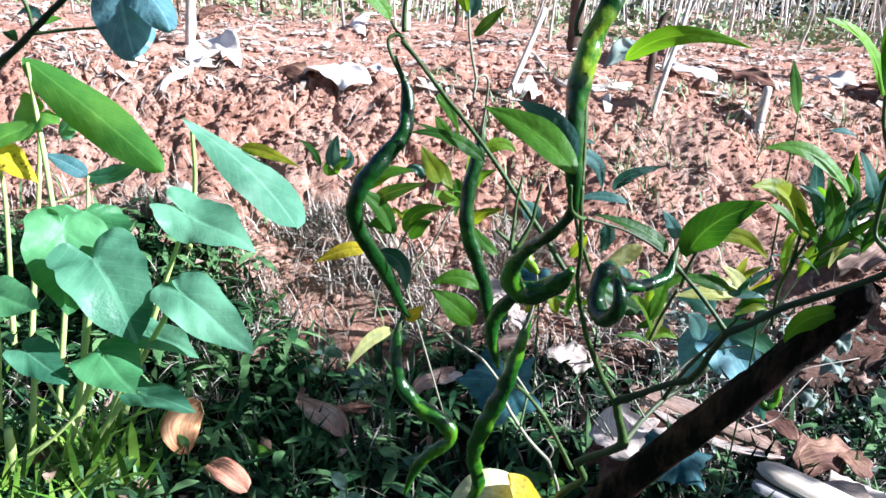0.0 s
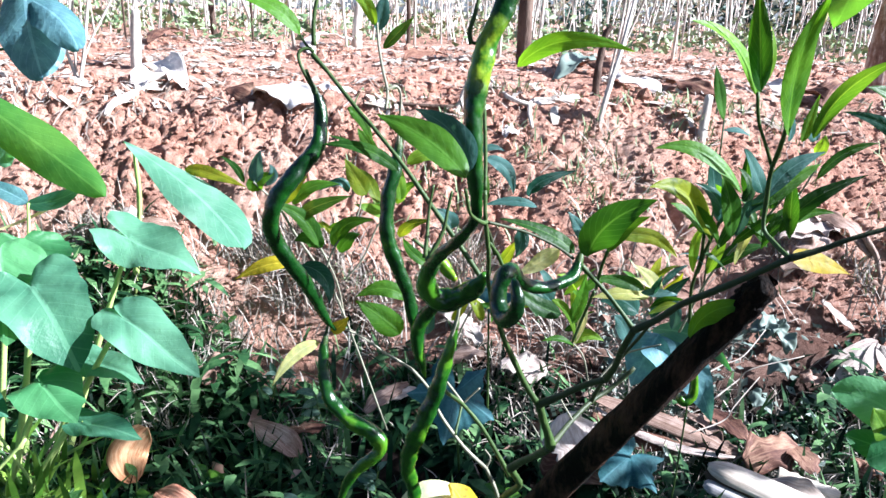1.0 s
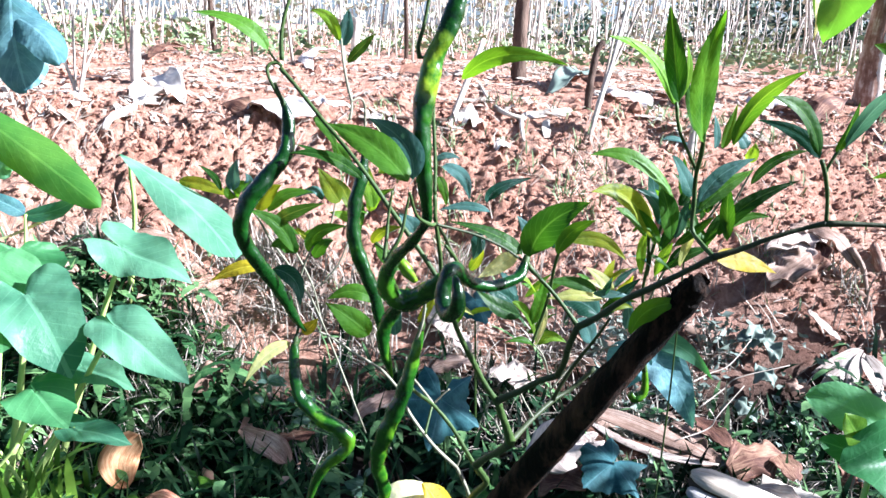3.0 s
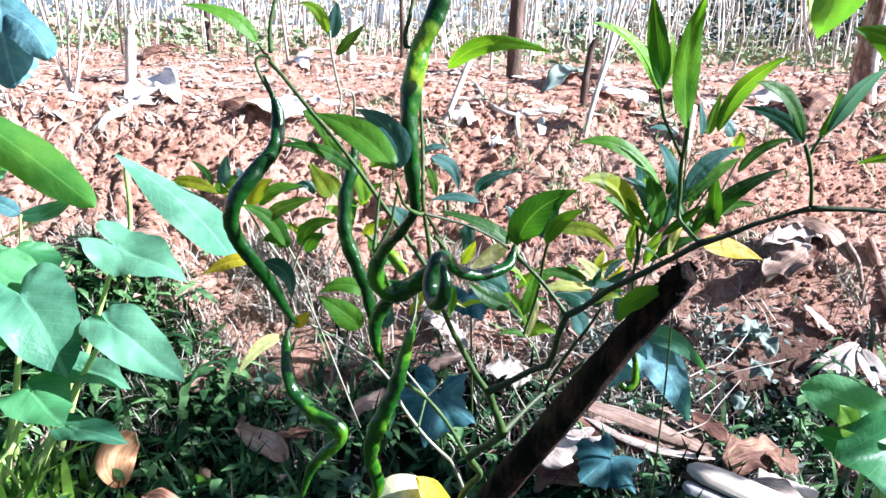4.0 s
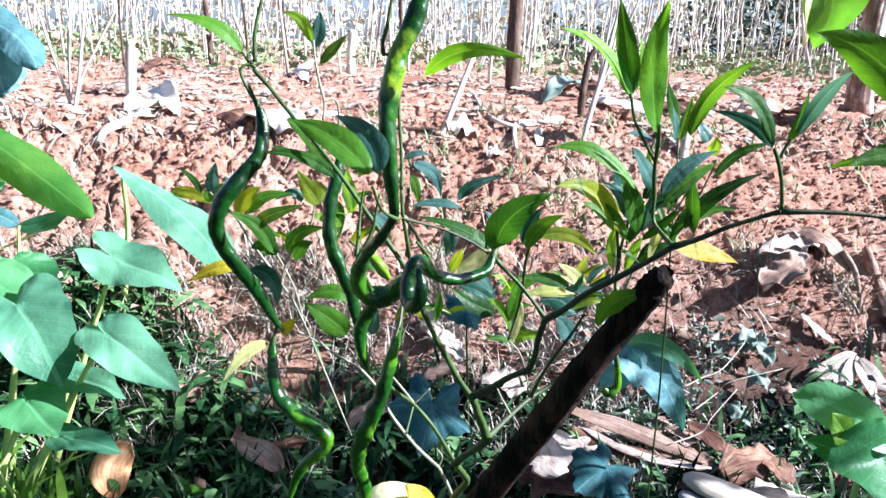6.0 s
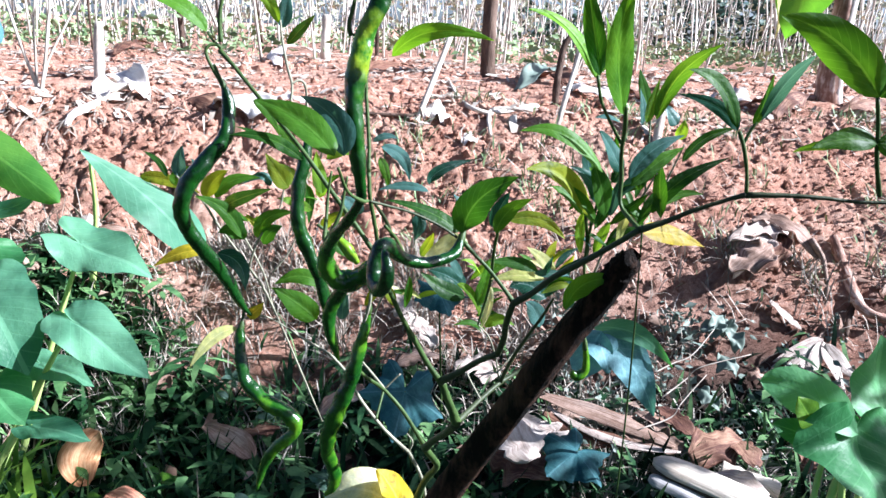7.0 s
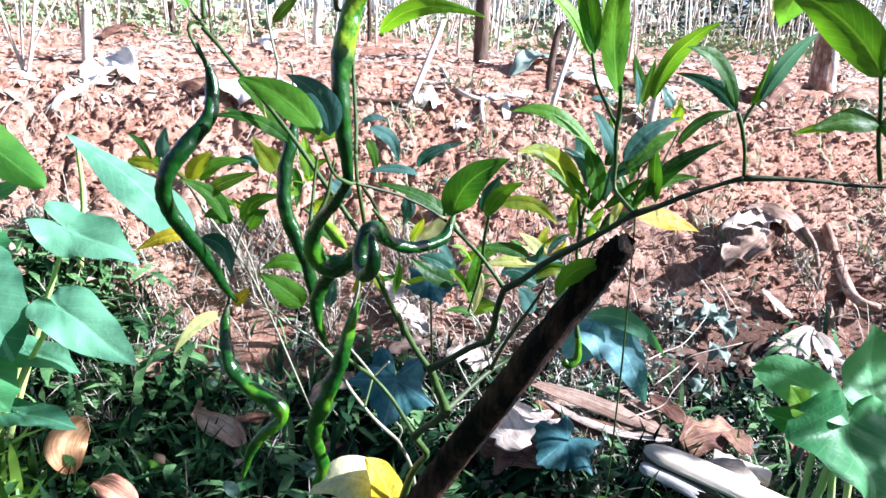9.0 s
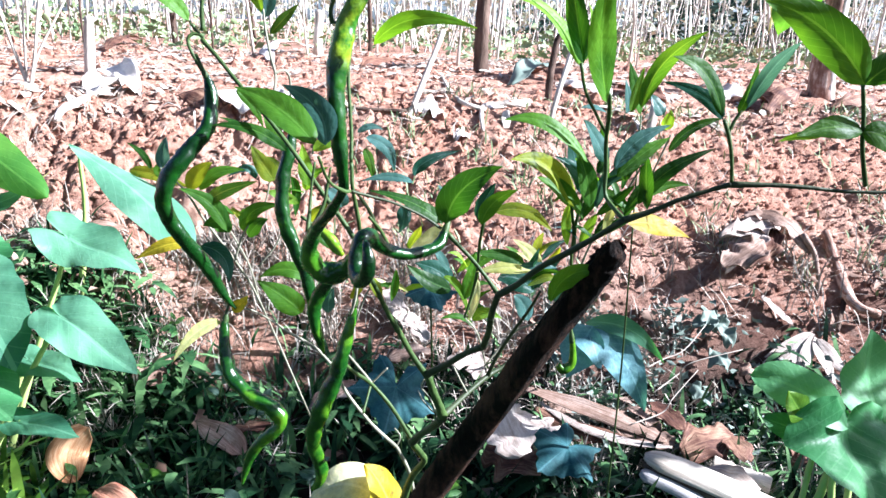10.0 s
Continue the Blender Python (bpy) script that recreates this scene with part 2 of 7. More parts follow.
def fibrous(name, stops, rough=0.75, relief=0.55):
    m, n, l, b = material(name, rough, 0.25)
    mp = n.new("ShaderNodeMapping")
    mp.inputs["Scale"].default_value = (16, 2.5, 1)
    l.new(n.new("ShaderNodeUVMap").outputs[0], mp.inputs[0])
    streak = noise_tex(n, l, 1.0, 5, 0.6, mp.outputs[0])
    blot = noise_tex(n, l, 16, 6, 0.65)
    add = n.new("ShaderNodeMath")
    add.operation = "ADD"
    l.new(streak, add.inputs[0])
    l.new(blot, add.inputs[1])
    sc = n.new("ShaderNodeMath")
    sc.operation = "MULTIPLY"
    l.new(add.outputs[0], sc.inputs[0])
    sc.inputs[1].default_value = 0.5
    l.new(ramp(n, l, sc.outputs[0], stops), b.inputs["Base Color"])
    bump(n, l, b, sc.outputs[0], relief, 0.006)
    return m


PEELING = fibrous("peeling_stem", [(0.36, (0.10, 0.045, 0.03)), (0.5, (0.30, 0.17, 0.12)), (0.6, (0.62, 0.50, 0.42))])
DRY_PALE = fibrous("pale_dry_leaf", [(0.34, (0.17, 0.115, 0.09)), (0.48, (0.40, 0.32, 0.27)), (0.62, (0.64, 0.56, 0.49))])
DRY_WHITE = fibrous("bleached_dry_leaf", [(0.32, (0.30, 0.23, 0.19)), (0.45, (0.60, 0.53, 0.47)), (0.60, (0.82, 0.77, 0.71))])
HUSK = fibrous("bleached_husk", [(0.3, (0.24, 0.18, 0.13)), (0.45, (0.52, 0.44, 0.35)), (0.62, (0.76, 0.68, 0.57))], 0.85, 0.35)
HUSK_GROOVE = fibrous("husk_groove_shade", [(0.36, (0.03, 0.02, 0.014)), (0.5, (0.08, 0.055, 0.04)), (0.62, (0.20, 0.15, 0.12))], 0.8)
HUSK_GREY = fibrous("grey_husk", [(0.34, (0.20, 0.18, 0.17)), (0.5, (0.38, 0.36, 0.35)), (0.66, (0.58, 0.56, 0.55))], 0.6, 0.3)
ORANGE_DRY = fibrous("orange_dry_leaf", [(0.34, (0.20, 0.07, 0.03)), (0.48, (0.42, 0.20, 0.09)), (0.62, (0.62, 0.40, 0.22))])
RED_DRY = fibrous("reddish_dry_leaf", [(0.34, (0.16, 0.05, 0.03)), (0.48, (0.38, 0.15, 0.09)), (0.62, (0.56, 0.29, 0.19))])
DRY_TAN = fibrous("tan_dry_leaf", [(0.34, (0.07, 0.036, 0.024)), (0.48, (0.21, 0.13, 0.092)), (0.62, (0.42, 0.31, 0.25))])
DRY_BROWN = fibrous("brown_dry_leaf", [(0.36, (0.03, 0.011, 0.008)), (0.48, (0.11, 0.045, 0.028)), (0.62, (0.32, 0.19, 0.12))])
STRAW = mottled("pale_dry_stalk", [(0.25, (0.24, 0.19, 0.14)), (0.5, (0.45, 0.39, 0.32)), (0.75, (0.66, 0.61, 0.53))], 12, 0.8, 0.4, 0.004, 0.2)
FIELD_STRAW = mottled("weathered_straw", [(0.25, (0.15, 0.10, 0.075)), (0.5, (0.33, 0.26, 0.20)), (0.75, (0.58, 0.52, 0.45))], 12, 0.8, 0.4, 0.004, 0.2)
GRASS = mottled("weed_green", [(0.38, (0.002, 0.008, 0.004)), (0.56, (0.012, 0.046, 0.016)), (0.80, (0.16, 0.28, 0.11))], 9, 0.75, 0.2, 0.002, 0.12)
YOUNG = mottled("bright_grass", [(0.2, (0.03, 0.09, 0.008)), (0.5, (0.07, 0.17, 0.015)), (0.8, (0.20, 0.30, 0.04))], 9, 0.5, 0.2, 0.002, 0.4)
WEED_FRESH = mottled("weed_fresh_green", [(0.36, (0.004, 0.016, 0.006)), (0.54, (0.024, 0.075, 0.024)), (0.78, (0.15, 0.27, 0.10))], 9, 0.65, 0.2, 0.002, 0.15)
GRASS_GREY = mottled("weed_grey_green", [(0.2, (0.045, 0.07, 0.05)), (0.5, (0.10, 0.14, 0.11)), (0.8, (0.22, 0.26, 0.22))], 9, 0.6, 0.2, 0.002, 0.3)
HAY = mottled("dry_grass", [(0.2, (0.08, 0.064, 0.048)), (0.5, (0.27, 0.23, 0.185)), (0.8, (0.54, 0.49, 0.42))], 9, 0.8, 0.2, 0.002, 0.2)
FAR_GREEN = mottled("distant_foliage", [(0.2, (0.07, 0.12, 0.05)), (0.5, (0.17, 0.25, 0.11)), (0.8, (0.34, 0.42, 0.22))], 3, 0.6, 0.2, 0.01, 0.3)
# Distant haze is put into the pale colour of this foliage.
FAR_PALE = mottled("haze_pale_foliage", [(0.2, (0.20, 0.23, 0.13)), (0.5, (0.42, 0.45, 0.31)), (0.8, (0.66, 0.66, 0.55))], 3, 0.7, 0.2, 0.01, 0.2)
STALK = mottled("far_stalk", [(0.22, (0.13, 0.105, 0.09)), (0.5, (0.36, 0.32, 0.275)), (0.78, (0.68, 0.64, 0.58))], 7, 0.8, 0.3, 0.004, 0.2)
FAR_DARK = mottled("distant_dark_foliage", [(0.2, (0.01, 0.03, 0.02)), (0.5, (0.03, 0.07, 0.05)), (0.8, (0.07, 0.13, 0.09))], 3, 0.6, 0.2, 0.01, 0.3)


# ---- mesh helpers ----
def part(name, mesh, mat, parent=None, label=""):
    """Links a mesh as one object under a thing or a part."""
    if isinstance(mesh, bmesh.types.BMesh):
        me = bpy.data.meshes.new(name)
        mesh.to_mesh(me)
        mesh.free()
        mesh = me
    if mat and not mesh.materials:
        mesh.materials.append(mat)
    ob = new(name, mesh)
    if parent:
        ob.parent = parent
    if label:
        ob["label"] = label
    return ob


def mesh_from(verts, faces, uvs=None, smooth=True):
    me = bpy.data.meshes.new("mesh")
    me.from_pydata([tuple(v) for v in verts], [], faces)
    if smooth:
        me.polygons.foreach_set("use_smooth", [True] * len(me.polygons))
    if uvs is not None:
        lay = me.uv_layers.new(name="UVMap")
        idx = np.zeros(len(me.loops), dtype=np.int32)
        me.loops.foreach_get("vertex_index", idx)
        lay.data.foreach_set("uv", np.asarray(uvs, dtype=np.float32)[idx].ravel())
    me.update()
    return me


def spline(pts, n):
    """Points along a smooth curve through the control rows (any number of columns)."""
    p = np.array(pts, float)
    p = np.vstack([2 * p[0] - p[1], p, 2 * p[-1] - p[-2]])
    out = []
    for i in range(1, len(p) - 2):
        for k in range(n):
            t = k / n
            a, b, c, d = p[i - 1], p[i], p[i + 1], p[i + 2]
            out.append(0.5 * (2 * b + (c - a) * t + (2 * a - 5 * b + 4 * c - d) * t * t + (3 * b - a - 3 * c + d) * t ** 3))
    out.append(p[-2])
    return np.array(out)


def tube_mesh(rows, sides=8, step=4, rough=0.0, seed=0, closed=True, flute=0.0):
    """A round tube along rows of x, y, z, radius."""
    rng = np.random.default_rng(seed)
    s = spline(rows, step) if len(rows) > 2 else np.array([np.array(rows[0]) + (np.array(rows[-1]) - np.array(rows[0])) * k / (step * 2) for k in range(step * 2 + 1)])
    c, r = s[:, :3], np.maximum(s[:, 3], 0.0002)
    tan = np.gradient(c, axis=0)
    tan /= np.linalg.norm(tan, axis=1)[:, None] + 1e-9
    up = np.array([0.13, 0.31, 0.94])
    if abs(tan[0] @ up) > 0.9:
        up = np.array([0.95, 0.2, 0.1])
    verts, faces, uvs = [], [], []
    u = np.cross(tan[0], up)
    for i in range(len(c)):
        u = u - tan[i] * (u @ tan[i])
        u /= np.linalg.norm(u) + 1e-9
        v = np.cross(tan[i], u)
        for k in range(sides):
            a = 2 * math.pi * k / sides
            q = r[i] * (1 + rough * rng.uniform(-1, 1) + flute * math.sin(3 * a + i * 0.25))
            verts.append(c[i] + q * (math.cos(a) * u + math.sin(a) * v))
            uvs.append((k / sides, i / len(c) * 4))
    for i in range(len(c) - 1):
        for k in range(sides):
            k2 = (k + 1) % sides
            faces.append((i * sides + k, i * sides + k2, (i + 1) * sides + k2, (i + 1) * sides + k))
    if closed:
        faces.append(tuple(range(sides - 1, -1, -1)))
        faces.append(tuple((len(c) - 1) * sides + k for k in range(sides)))
    return mesh_from(verts, faces, uvs)


def group(name, place, label, category, grp="", kind=""):
    e = new(name)
    e.location = place
    return tagged(e, label, category, grp, kind)


def under(ob, parent):
    """Parents without moving."""
    ob.parent = parent
    ob.matrix_parent_inverse = Matrix.Translation(parent.location).inverted()
    return ob


LEAVES = [0]


def blade(base, tip, width, bow=0.12, roll=0.0, fold=0.25, wave=0.0, shape=0.85, n=12, side=0.0, cup=0.0, seed=None, droop=0.0, twist=0.0):
    """A leaf surface from base to tip. bow: rise of its middle in parts of its length; roll: turn round its axis, degrees."""
    LEAVES[0] += 1
    rng = np.random.default_rng(LEAVES[0] if seed is None else seed)
    b, t = np.array(base, float), np.array(tip, float)
    t = t + np.array([0, 0, droop * np.linalg.norm(t - b)])
    axis = t - b
    length = np.linalg.norm(axis)
    a = axis / length
    nrm = np.array([0.05, -0.80, 0.60])
    nrm -= a * (nrm @ a)
    nrm /= np.linalg.norm(nrm) + 1e-9
    rad = math.radians(roll)
    nrm = nrm * math.cos(rad) + np.cross(a, nrm) * math.sin(rad)
    wid0, nrm0 = np.cross(nrm, a), nrm
    wid = wid0
    up = np.array([0, 0, 1.0])
    ph, ph2 = rng.uniform(0, 6.28, 2)
    verts, uvs, faces = [], [], []
    cols = (-1, -0.5, 0, 0.5, 1)
    for i in range(n + 1):
        s = i / n
        c = b + axis * s + up * (length * bow * 4 * s * (1 - s)) + wid * (length * side * 4 * s * (1 - s))
        c = c - up * (length * droop * s ** 3)
        w = width * 0.5 * (math.sin(math.pi * min(1, s ** shape)) ** 0.85 * (1 - 0.4 * s) * 1.22 + 0.012)
        tw = twist * (s - 0.3)
        wid, nrm = wid0 * math.cos(tw) + nrm0 * math.sin(tw), nrm0 * math.cos(tw) - wid0 * math.sin(tw)
        for k in cols:
            off = nrm * (abs(k) * fold * w + cup * w * (k * k) + wave * width * math.sin(s * 9 + ph + k * 1.3) * abs(k) + 0.04 * width * math.sin(s * 5 + ph2))
            verts.append(c + wid * (k * w) + off)
            uvs.append((0.5 + 0.5 * k, s))
    m = len(cols)
    for i in range(n):
        for k in range(m - 1):
            faces.append((i * m + k, i * m + k + 1, (i + 1) * m + k + 1, (i + 1) * m + k))
    return mesh_from(verts, faces, uvs)


def leaf(parent, base, tip, width, bow=0.12, roll=0.0, mat=None, fold=0.25, wave=0.03, side=0.0, label="", name="leaf"):
    k = LEAVES[0]
    slant = 0.07 * math.sin(k * 2.4)
    return under(part(name, blade(base, tip, width * 0.86, bow + 0.03 * math.sin(k * 1.7), roll + 14 * math.sin(k * 3.1), fold + 0.12 * math.sin(k), wave + 0.02, side=side + slant, droop=0.05 + 0.05 * math.sin(k * 5.3), twist=0.9 * math.sin(k * 4.1)), mat or CHILI_LEAF, None, label), parent)


def stem(parent, rows, mat=None, name="branch", sides=8, label=""):
    return under(part(name, tube_mesh([(*r[:3], r[3] * 0.68) for r in rows], sides, 6, 0.13, len(rows)), mat or STEM, None, label), parent)


def twig(parent, rows, mat=None, name="branch"):
    """A branch piece between two nodes, slightly uneven."""
    LEAVES[0] += 1
    return under(part(name, tube_mesh([(*r[:3], r[3] * (0.52 if mat is TWIG else 0.72)) for r in rows], 9, 5, 0.09, LEAVES[0]), mat or STEM), parent)


def bent(base, mid, tip, width, roll=0.0, fold=0.3, n=16, peak=0.62, point=1.05, wave=0.05, seed=1, rib=0.018):
    """A leaf surface on an arc from base through mid to tip: ovate, drawn out to a point, folded along its rib, quilted between side veins."""
    rng = np.random.default_rng(seed)
    b, m, t = (np.array(v, float) for v in (base, mid, tip))
    ctrl = 2 * m - 0.5 * (b + t)
    axis = t - b
    length = np.linalg.norm(axis)
    rad = math.radians(roll)
    ph, ph2 = rng.uniform(0, 6.28, 2)
    top = peak ** peak * point ** point / (peak + point) ** (peak + point)
    cols = np.linspace(-1, 1, 9)
    veins = rng.uniform(5.5, 8.0)
    verts, uvs, faces = [], [], []
    for i in range(n + 1):
        s = i / n
        c = b * (1 - s) ** 2 + ctrl * 2 * s * (1 - s) + t * s * s
        a = (ctrl - b) * (1 - s) + (t - ctrl) * s
        a /= np.linalg.norm(a) + 1e-9
        nrm = np.array([0.05, -0.86, 0.50])
        nrm -= a * (nrm @ a)
        nrm /= np.linalg.norm(nrm) + 1e-9
        turn = rad + 0.35 * math.sin(ph) * (s - 0.4)
        nrm = nrm * math.cos(turn) + np.cross(a, nrm) * math.sin(turn)
        wid = np.cross(nrm, a)
        w = 0.5 * width * (s ** peak * (1 - s) ** point / top + 0.02)
        for k in cols:
            edge = abs(k)
            h = edge * fold * w - 0.22 * w * k * k
            h += wave * width * edge * edge * math.sin(s * 8 + ph + (1.7 if k > 0 else 0))
            h += rib * width * abs(math.sin((s - edge * 0.16) * math.pi * veins)) * min(1, edge * 3) * (1 - 0.6 * edge)
            verts.append(c + wid * (k * w * (1 + 0.03 * math.sin(s * 13 + ph2 + k))) + nrm * h)
            uvs.append((0.5 + 0.5 * k, s))
    q = len(cols)
    for i in range(n):
        for k in range(q - 1):
            faces.append((i * q + k, i * q + k + 1, (i + 1) * q + k + 1, (i + 1) * q + k))
    return mesh_from(verts, faces, uvs)


def curved_leaf(parent, base, mid, tip, width, mat=None, roll=0.0, fold=0.3, name="leaf"):
    LEAVES[0] += 1
    return under(part(name, bent(base, mid, tip, width * 1.06, roll + 10 * math.sin(LEAVES[0] * 2.3), fold, seed=LEAVES[0]), mat or CHILI_LEAF), parent)


def pepper_mesh(rows, seed, sides=18, step=7):
    """A long pepper: a tube with shallow lengthwise grooves, pinches and dents."""
    rng = np.random.default_rng(seed)
    s = spline(rows, step)
    c, r = s[:, :3], np.maximum(s[:, 3], 0.0002)
    tan = np.gradient(c, axis=0)
    tan /= np.linalg.norm(tan, axis=1)[:, None] + 1e-9
    u = np.cross(tan[0], (0.3, 0.9, 0.1))
    ph = rng.uniform(0, 6.28, 6)
    verts, faces, uvs = [], [], []
    run = 0.0
    for i in range(len(c)):
        if i:
            run += np.linalg.norm(c[i] - c[i - 1])
        u = u - tan[i] * (u @ tan[i])
        u /= np.linalg.norm(u) + 1e-9
        v = np.cross(tan[i], u)
        pinch = 0.03 * math.sin(run * 330 + ph[0]) + 0.022 * math.sin(run * 790 + ph[1])
        for k in range(sides):
            a = 2 * math.pi * k / sides
            q = 1 + pinch + 0.05 * math.sin(3 * a + run * 60 + ph[2]) + 0.05 * math.sin(2 * a - run * 310 + ph[3]) + 0.025 * math.sin(5 * a + run * 900 + ph[4])
            verts.append(c[i] + r[i] * q * (math.cos(a) * u + math.sin(a) * v))
            uvs.append((k / sides, run * 20))
    n = len(c)
    for i in range(n - 1):
        for k in range(sides):
            k2 = (k + 1) % sides
            faces.append((i * sides + k, i * sides + k2, (i + 1) * sides + k2, (i + 1) * sides + k))
    faces.append(tuple(range(sides - 1, -1, -1)))
    faces.append(tuple((n - 1) * sides + k for k in range(sides)))
    return mesh_from(verts, faces, uvs)


def pepper(parent, rows, mat=None, label=""):
    """A curled pepper, wrinkled, with its calyx."""
    LEAVES[0] += 1
    ob = under(part("pepper", pepper_mesh(rows, LEAVES[0]), mat or CHILI, None, label), parent)
    a, b = np.array(rows[0][:3]), np.array(rows[1][:3])
    d = (b - a) / np.linalg.norm(b - a)
    r = max(rows[0][3], rows[1][3] * 0.75)
    cap = [(*(a - d * 0.012), r * 0.4), (*(a - d * 0.003), r * 0.55), (*(a + d * 0.001), r * 1.05), (*(a + d * 0.006), r * 1.1)]
    c = part("calyx", tube_mesh(cap, 9, 3, 0.08, 7), STEM)
    c.parent = ob
    return ob


# ---- noise for the land ----
TABLES = {}


def grid_noise(x, y, scale, seed):
    if seed not in TABLES:
        TABLES[seed] = np.random.default_rng(seed).random((256, 256))
    tab = TABLES[seed]
    fx, fy = x * scale, y * scale
    ix, iy = np.floor(fx).astype(int), np.floor(fy).astype(int)
    u, v = fx - ix, fy - iy
    u, v = u * u * (3 - 2 * u), v * v * (3 - 2 * v)
    a, b = tab[ix % 256, iy % 256], tab[(ix + 1) % 256, iy % 256]
    c, d = tab[ix % 256, (iy + 1) % 256], tab[(ix + 1) % 256, (iy + 1) % 256]
    return (a * (1 - u) + b * u) * (1 - v) + (c * (1 - u) + d * u) * v - 0.5


def cells(x, y, scale, seed):
    """Cell noise: the distance to the nearest of scattered points, and how much farther the next one is, in cell widths."""
    if seed not in TABLES:
        TABLES[seed] = np.random.default_rng(seed).random((256, 256, 2))
    tab = TABLES[seed]
    fx, fy = x * scale, y * scale
    ix, iy = np.floor(fx).astype(int), np.floor(fy).astype(int)
    near = np.full(fx.shape, 9.0)
    far = np.full(fx.shape, 9.0)
    for dx in (-1, 0, 1):
        for dy in (-1, 0, 1):
            j = tab[(ix + dx) % 256, (iy + dy) % 256]
            d = np.hypot(ix + dx + j[..., 0] - fx, iy + dy + j[..., 1] - fy)
            far = np.minimum(far, np.maximum(near, d))
            near = np.minimum(near, d)
    return near, far - near


def ground_height(x, y):
    """Low weedy ground, a clay bank across, and the field on top of it."""
    x, y = np.asarray(x, float), np.asarray(y, float)
    w = 0.10 * grid_noise(x, y * 0 + 3.3, 1.6, 5) + 0.05 * grid_noise(x, y, 4.0, 6)
    z = np.interp(y + w, [-50, 0.9, 1.18, 1.36, 1.50, 1.70, 1.88, 2.02, 2.2, 2.9, 5, 12, 400],
                  [-0.02, -0.01, 0.02, 0.12, 0.235, 0.37, 0.475, 0.535, 0.553, 0.60, 0.62, 0.64, 0.64])
    bank = np.clip((y - 1.25) / 0.25, 0, 1) * np.clip((3.2 - y) / 0.9, 0.25, 1)
    lump = 0.04 * grid_noise(x, y, 7, 7) + 0.014 * np.abs(grid_noise(x + 9, y, 17, 8)) + 0.008 * grid_noise(x, y, 40, 9) + 0.007 * grid_noise(x, y, 88, 10)
    wx, wy = x + 0.03 * grid_noise(x, y, 11, 25), y + 0.03 * grid_noise(x + 5, y, 11, 26)
    n1, e1 = cells(wx, wy * 0.9, 13, 41)
    n2, e2 = cells(wx + 3, wy, 31, 42)
    face = np.clip((y - 1.38) / 0.14, 0, 1) * np.clip((2.06 - y) / 0.12, 0, 1) * np.clip(1.1 - 1.1 * np.clip(x, 0, 0.75), 0, 1)
    lump = lump + face * (0.020 * np.clip(0.5 - n1, 0, 1) - 0.020 * np.clip(0.14 - e1, 0, 1) / 0.14 + 0.010 * np.clip(0.5 - n2, 0, 1) - 0.005 * np.clip(0.15 - e2, 0, 1) / 0.15)
    gully = -0.03 * np.clip(0.07 - np.abs(grid_noise(x + 0.5 * y + 0.25 * grid_noise(x, y, 9, 22), y * 0.8, 3.1, 21)), 0, 1) / 0.07 * np.clip(1 - np.abs(y - 1.65) / 0.35, 0, 1)
    near = np.clip(1 - np.maximum(np.abs(x - 0.3) - 4, 0) / 6, 0, 1)
    return z + near * (bank * lump + gully + (1 - bank) * 0.03 * grid_noise(x, y, 7, 11))


def axis_lines(lo, hi, fine_lo, fine_hi, step, grow=1.25):
    mid = list(np.arange(fine_lo, fine_hi, step))
    right, d = [mid[-1]], step
    while right[-1] < hi:
        d *= grow
        right.append(right[-1] + d)
    left, d = [mid[0]], step
    while left[-1] > lo:
        d *= grow
        left.append(left[-1] - d)
    return np.array(left[:0:-1] + mid + right[1:])


def build_ground():
    xs, ys = axis_lines(-300, 300, -1.3, 1.8, 0.006), axis_lines(-300, 400, 1.25, 2.3, 0.006, 1.10)
    gx, gy = np.meshgrid(xs, ys)
    gz = ground_height(gx, gy)
    nx, ny = len(xs), len(ys)
    i = np.arange(nx * ny).reshape(ny, nx)
    quads = np.stack([i[:-1, :-1], i[:-1, 1:], i[1:, 1:], i[1:, :-1]], -1).reshape(-1, 4)
    me = bpy.data.meshes.new("ground")
    me.vertices.add(nx * ny)
    me.vertices.foreach_set("co", np.stack([gx, gy, gz], -1).astype(np.float32).ravel())
    me.loops.add(len(quads) * 4)
    me.loops.foreach_set("vertex_index", quads.astype(np.int32).ravel())
    me.polygons.add(len(quads))
    me.polygons.foreach_set("loop_start", np.arange(0, len(quads) * 4, 4, dtype=np.int32))
    me.polygons.foreach_set("use_smooth", [True] * len(quads))
    me.update(calc_edges=True)
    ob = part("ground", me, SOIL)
    return tagged(ob, "reddish brown lumpy clay soil with a low cut bank", "soil", kind="structure")


build_ground()


def gz(x, y):
    return float(ground_height(np.array([x]), np.array([y]))[0])


# ---- trees and poles on the field ----
def tree_trunk(name, rows, mat, label, category="tree trunk"):
    t = group(name, rows[0][:3], label, category)
    under(part("trunk", tube_mesh(rows, 14, 8, 0.05, 4, flute=0.04), mat), t)
    return t


tree_trunk("slender_tree", [(0.505, 2.880, 0.579, 0.0325), (0.503, 2.890, 0.661, 0.0280), (0.504, 2.900, 0.784, 0.0267), (0.514, 2.950, 1.026, 0.0254), (0.514, 3.000, 1.428, 0.0226)], BARK, "slender dark-barked tree standing on the cleared field")
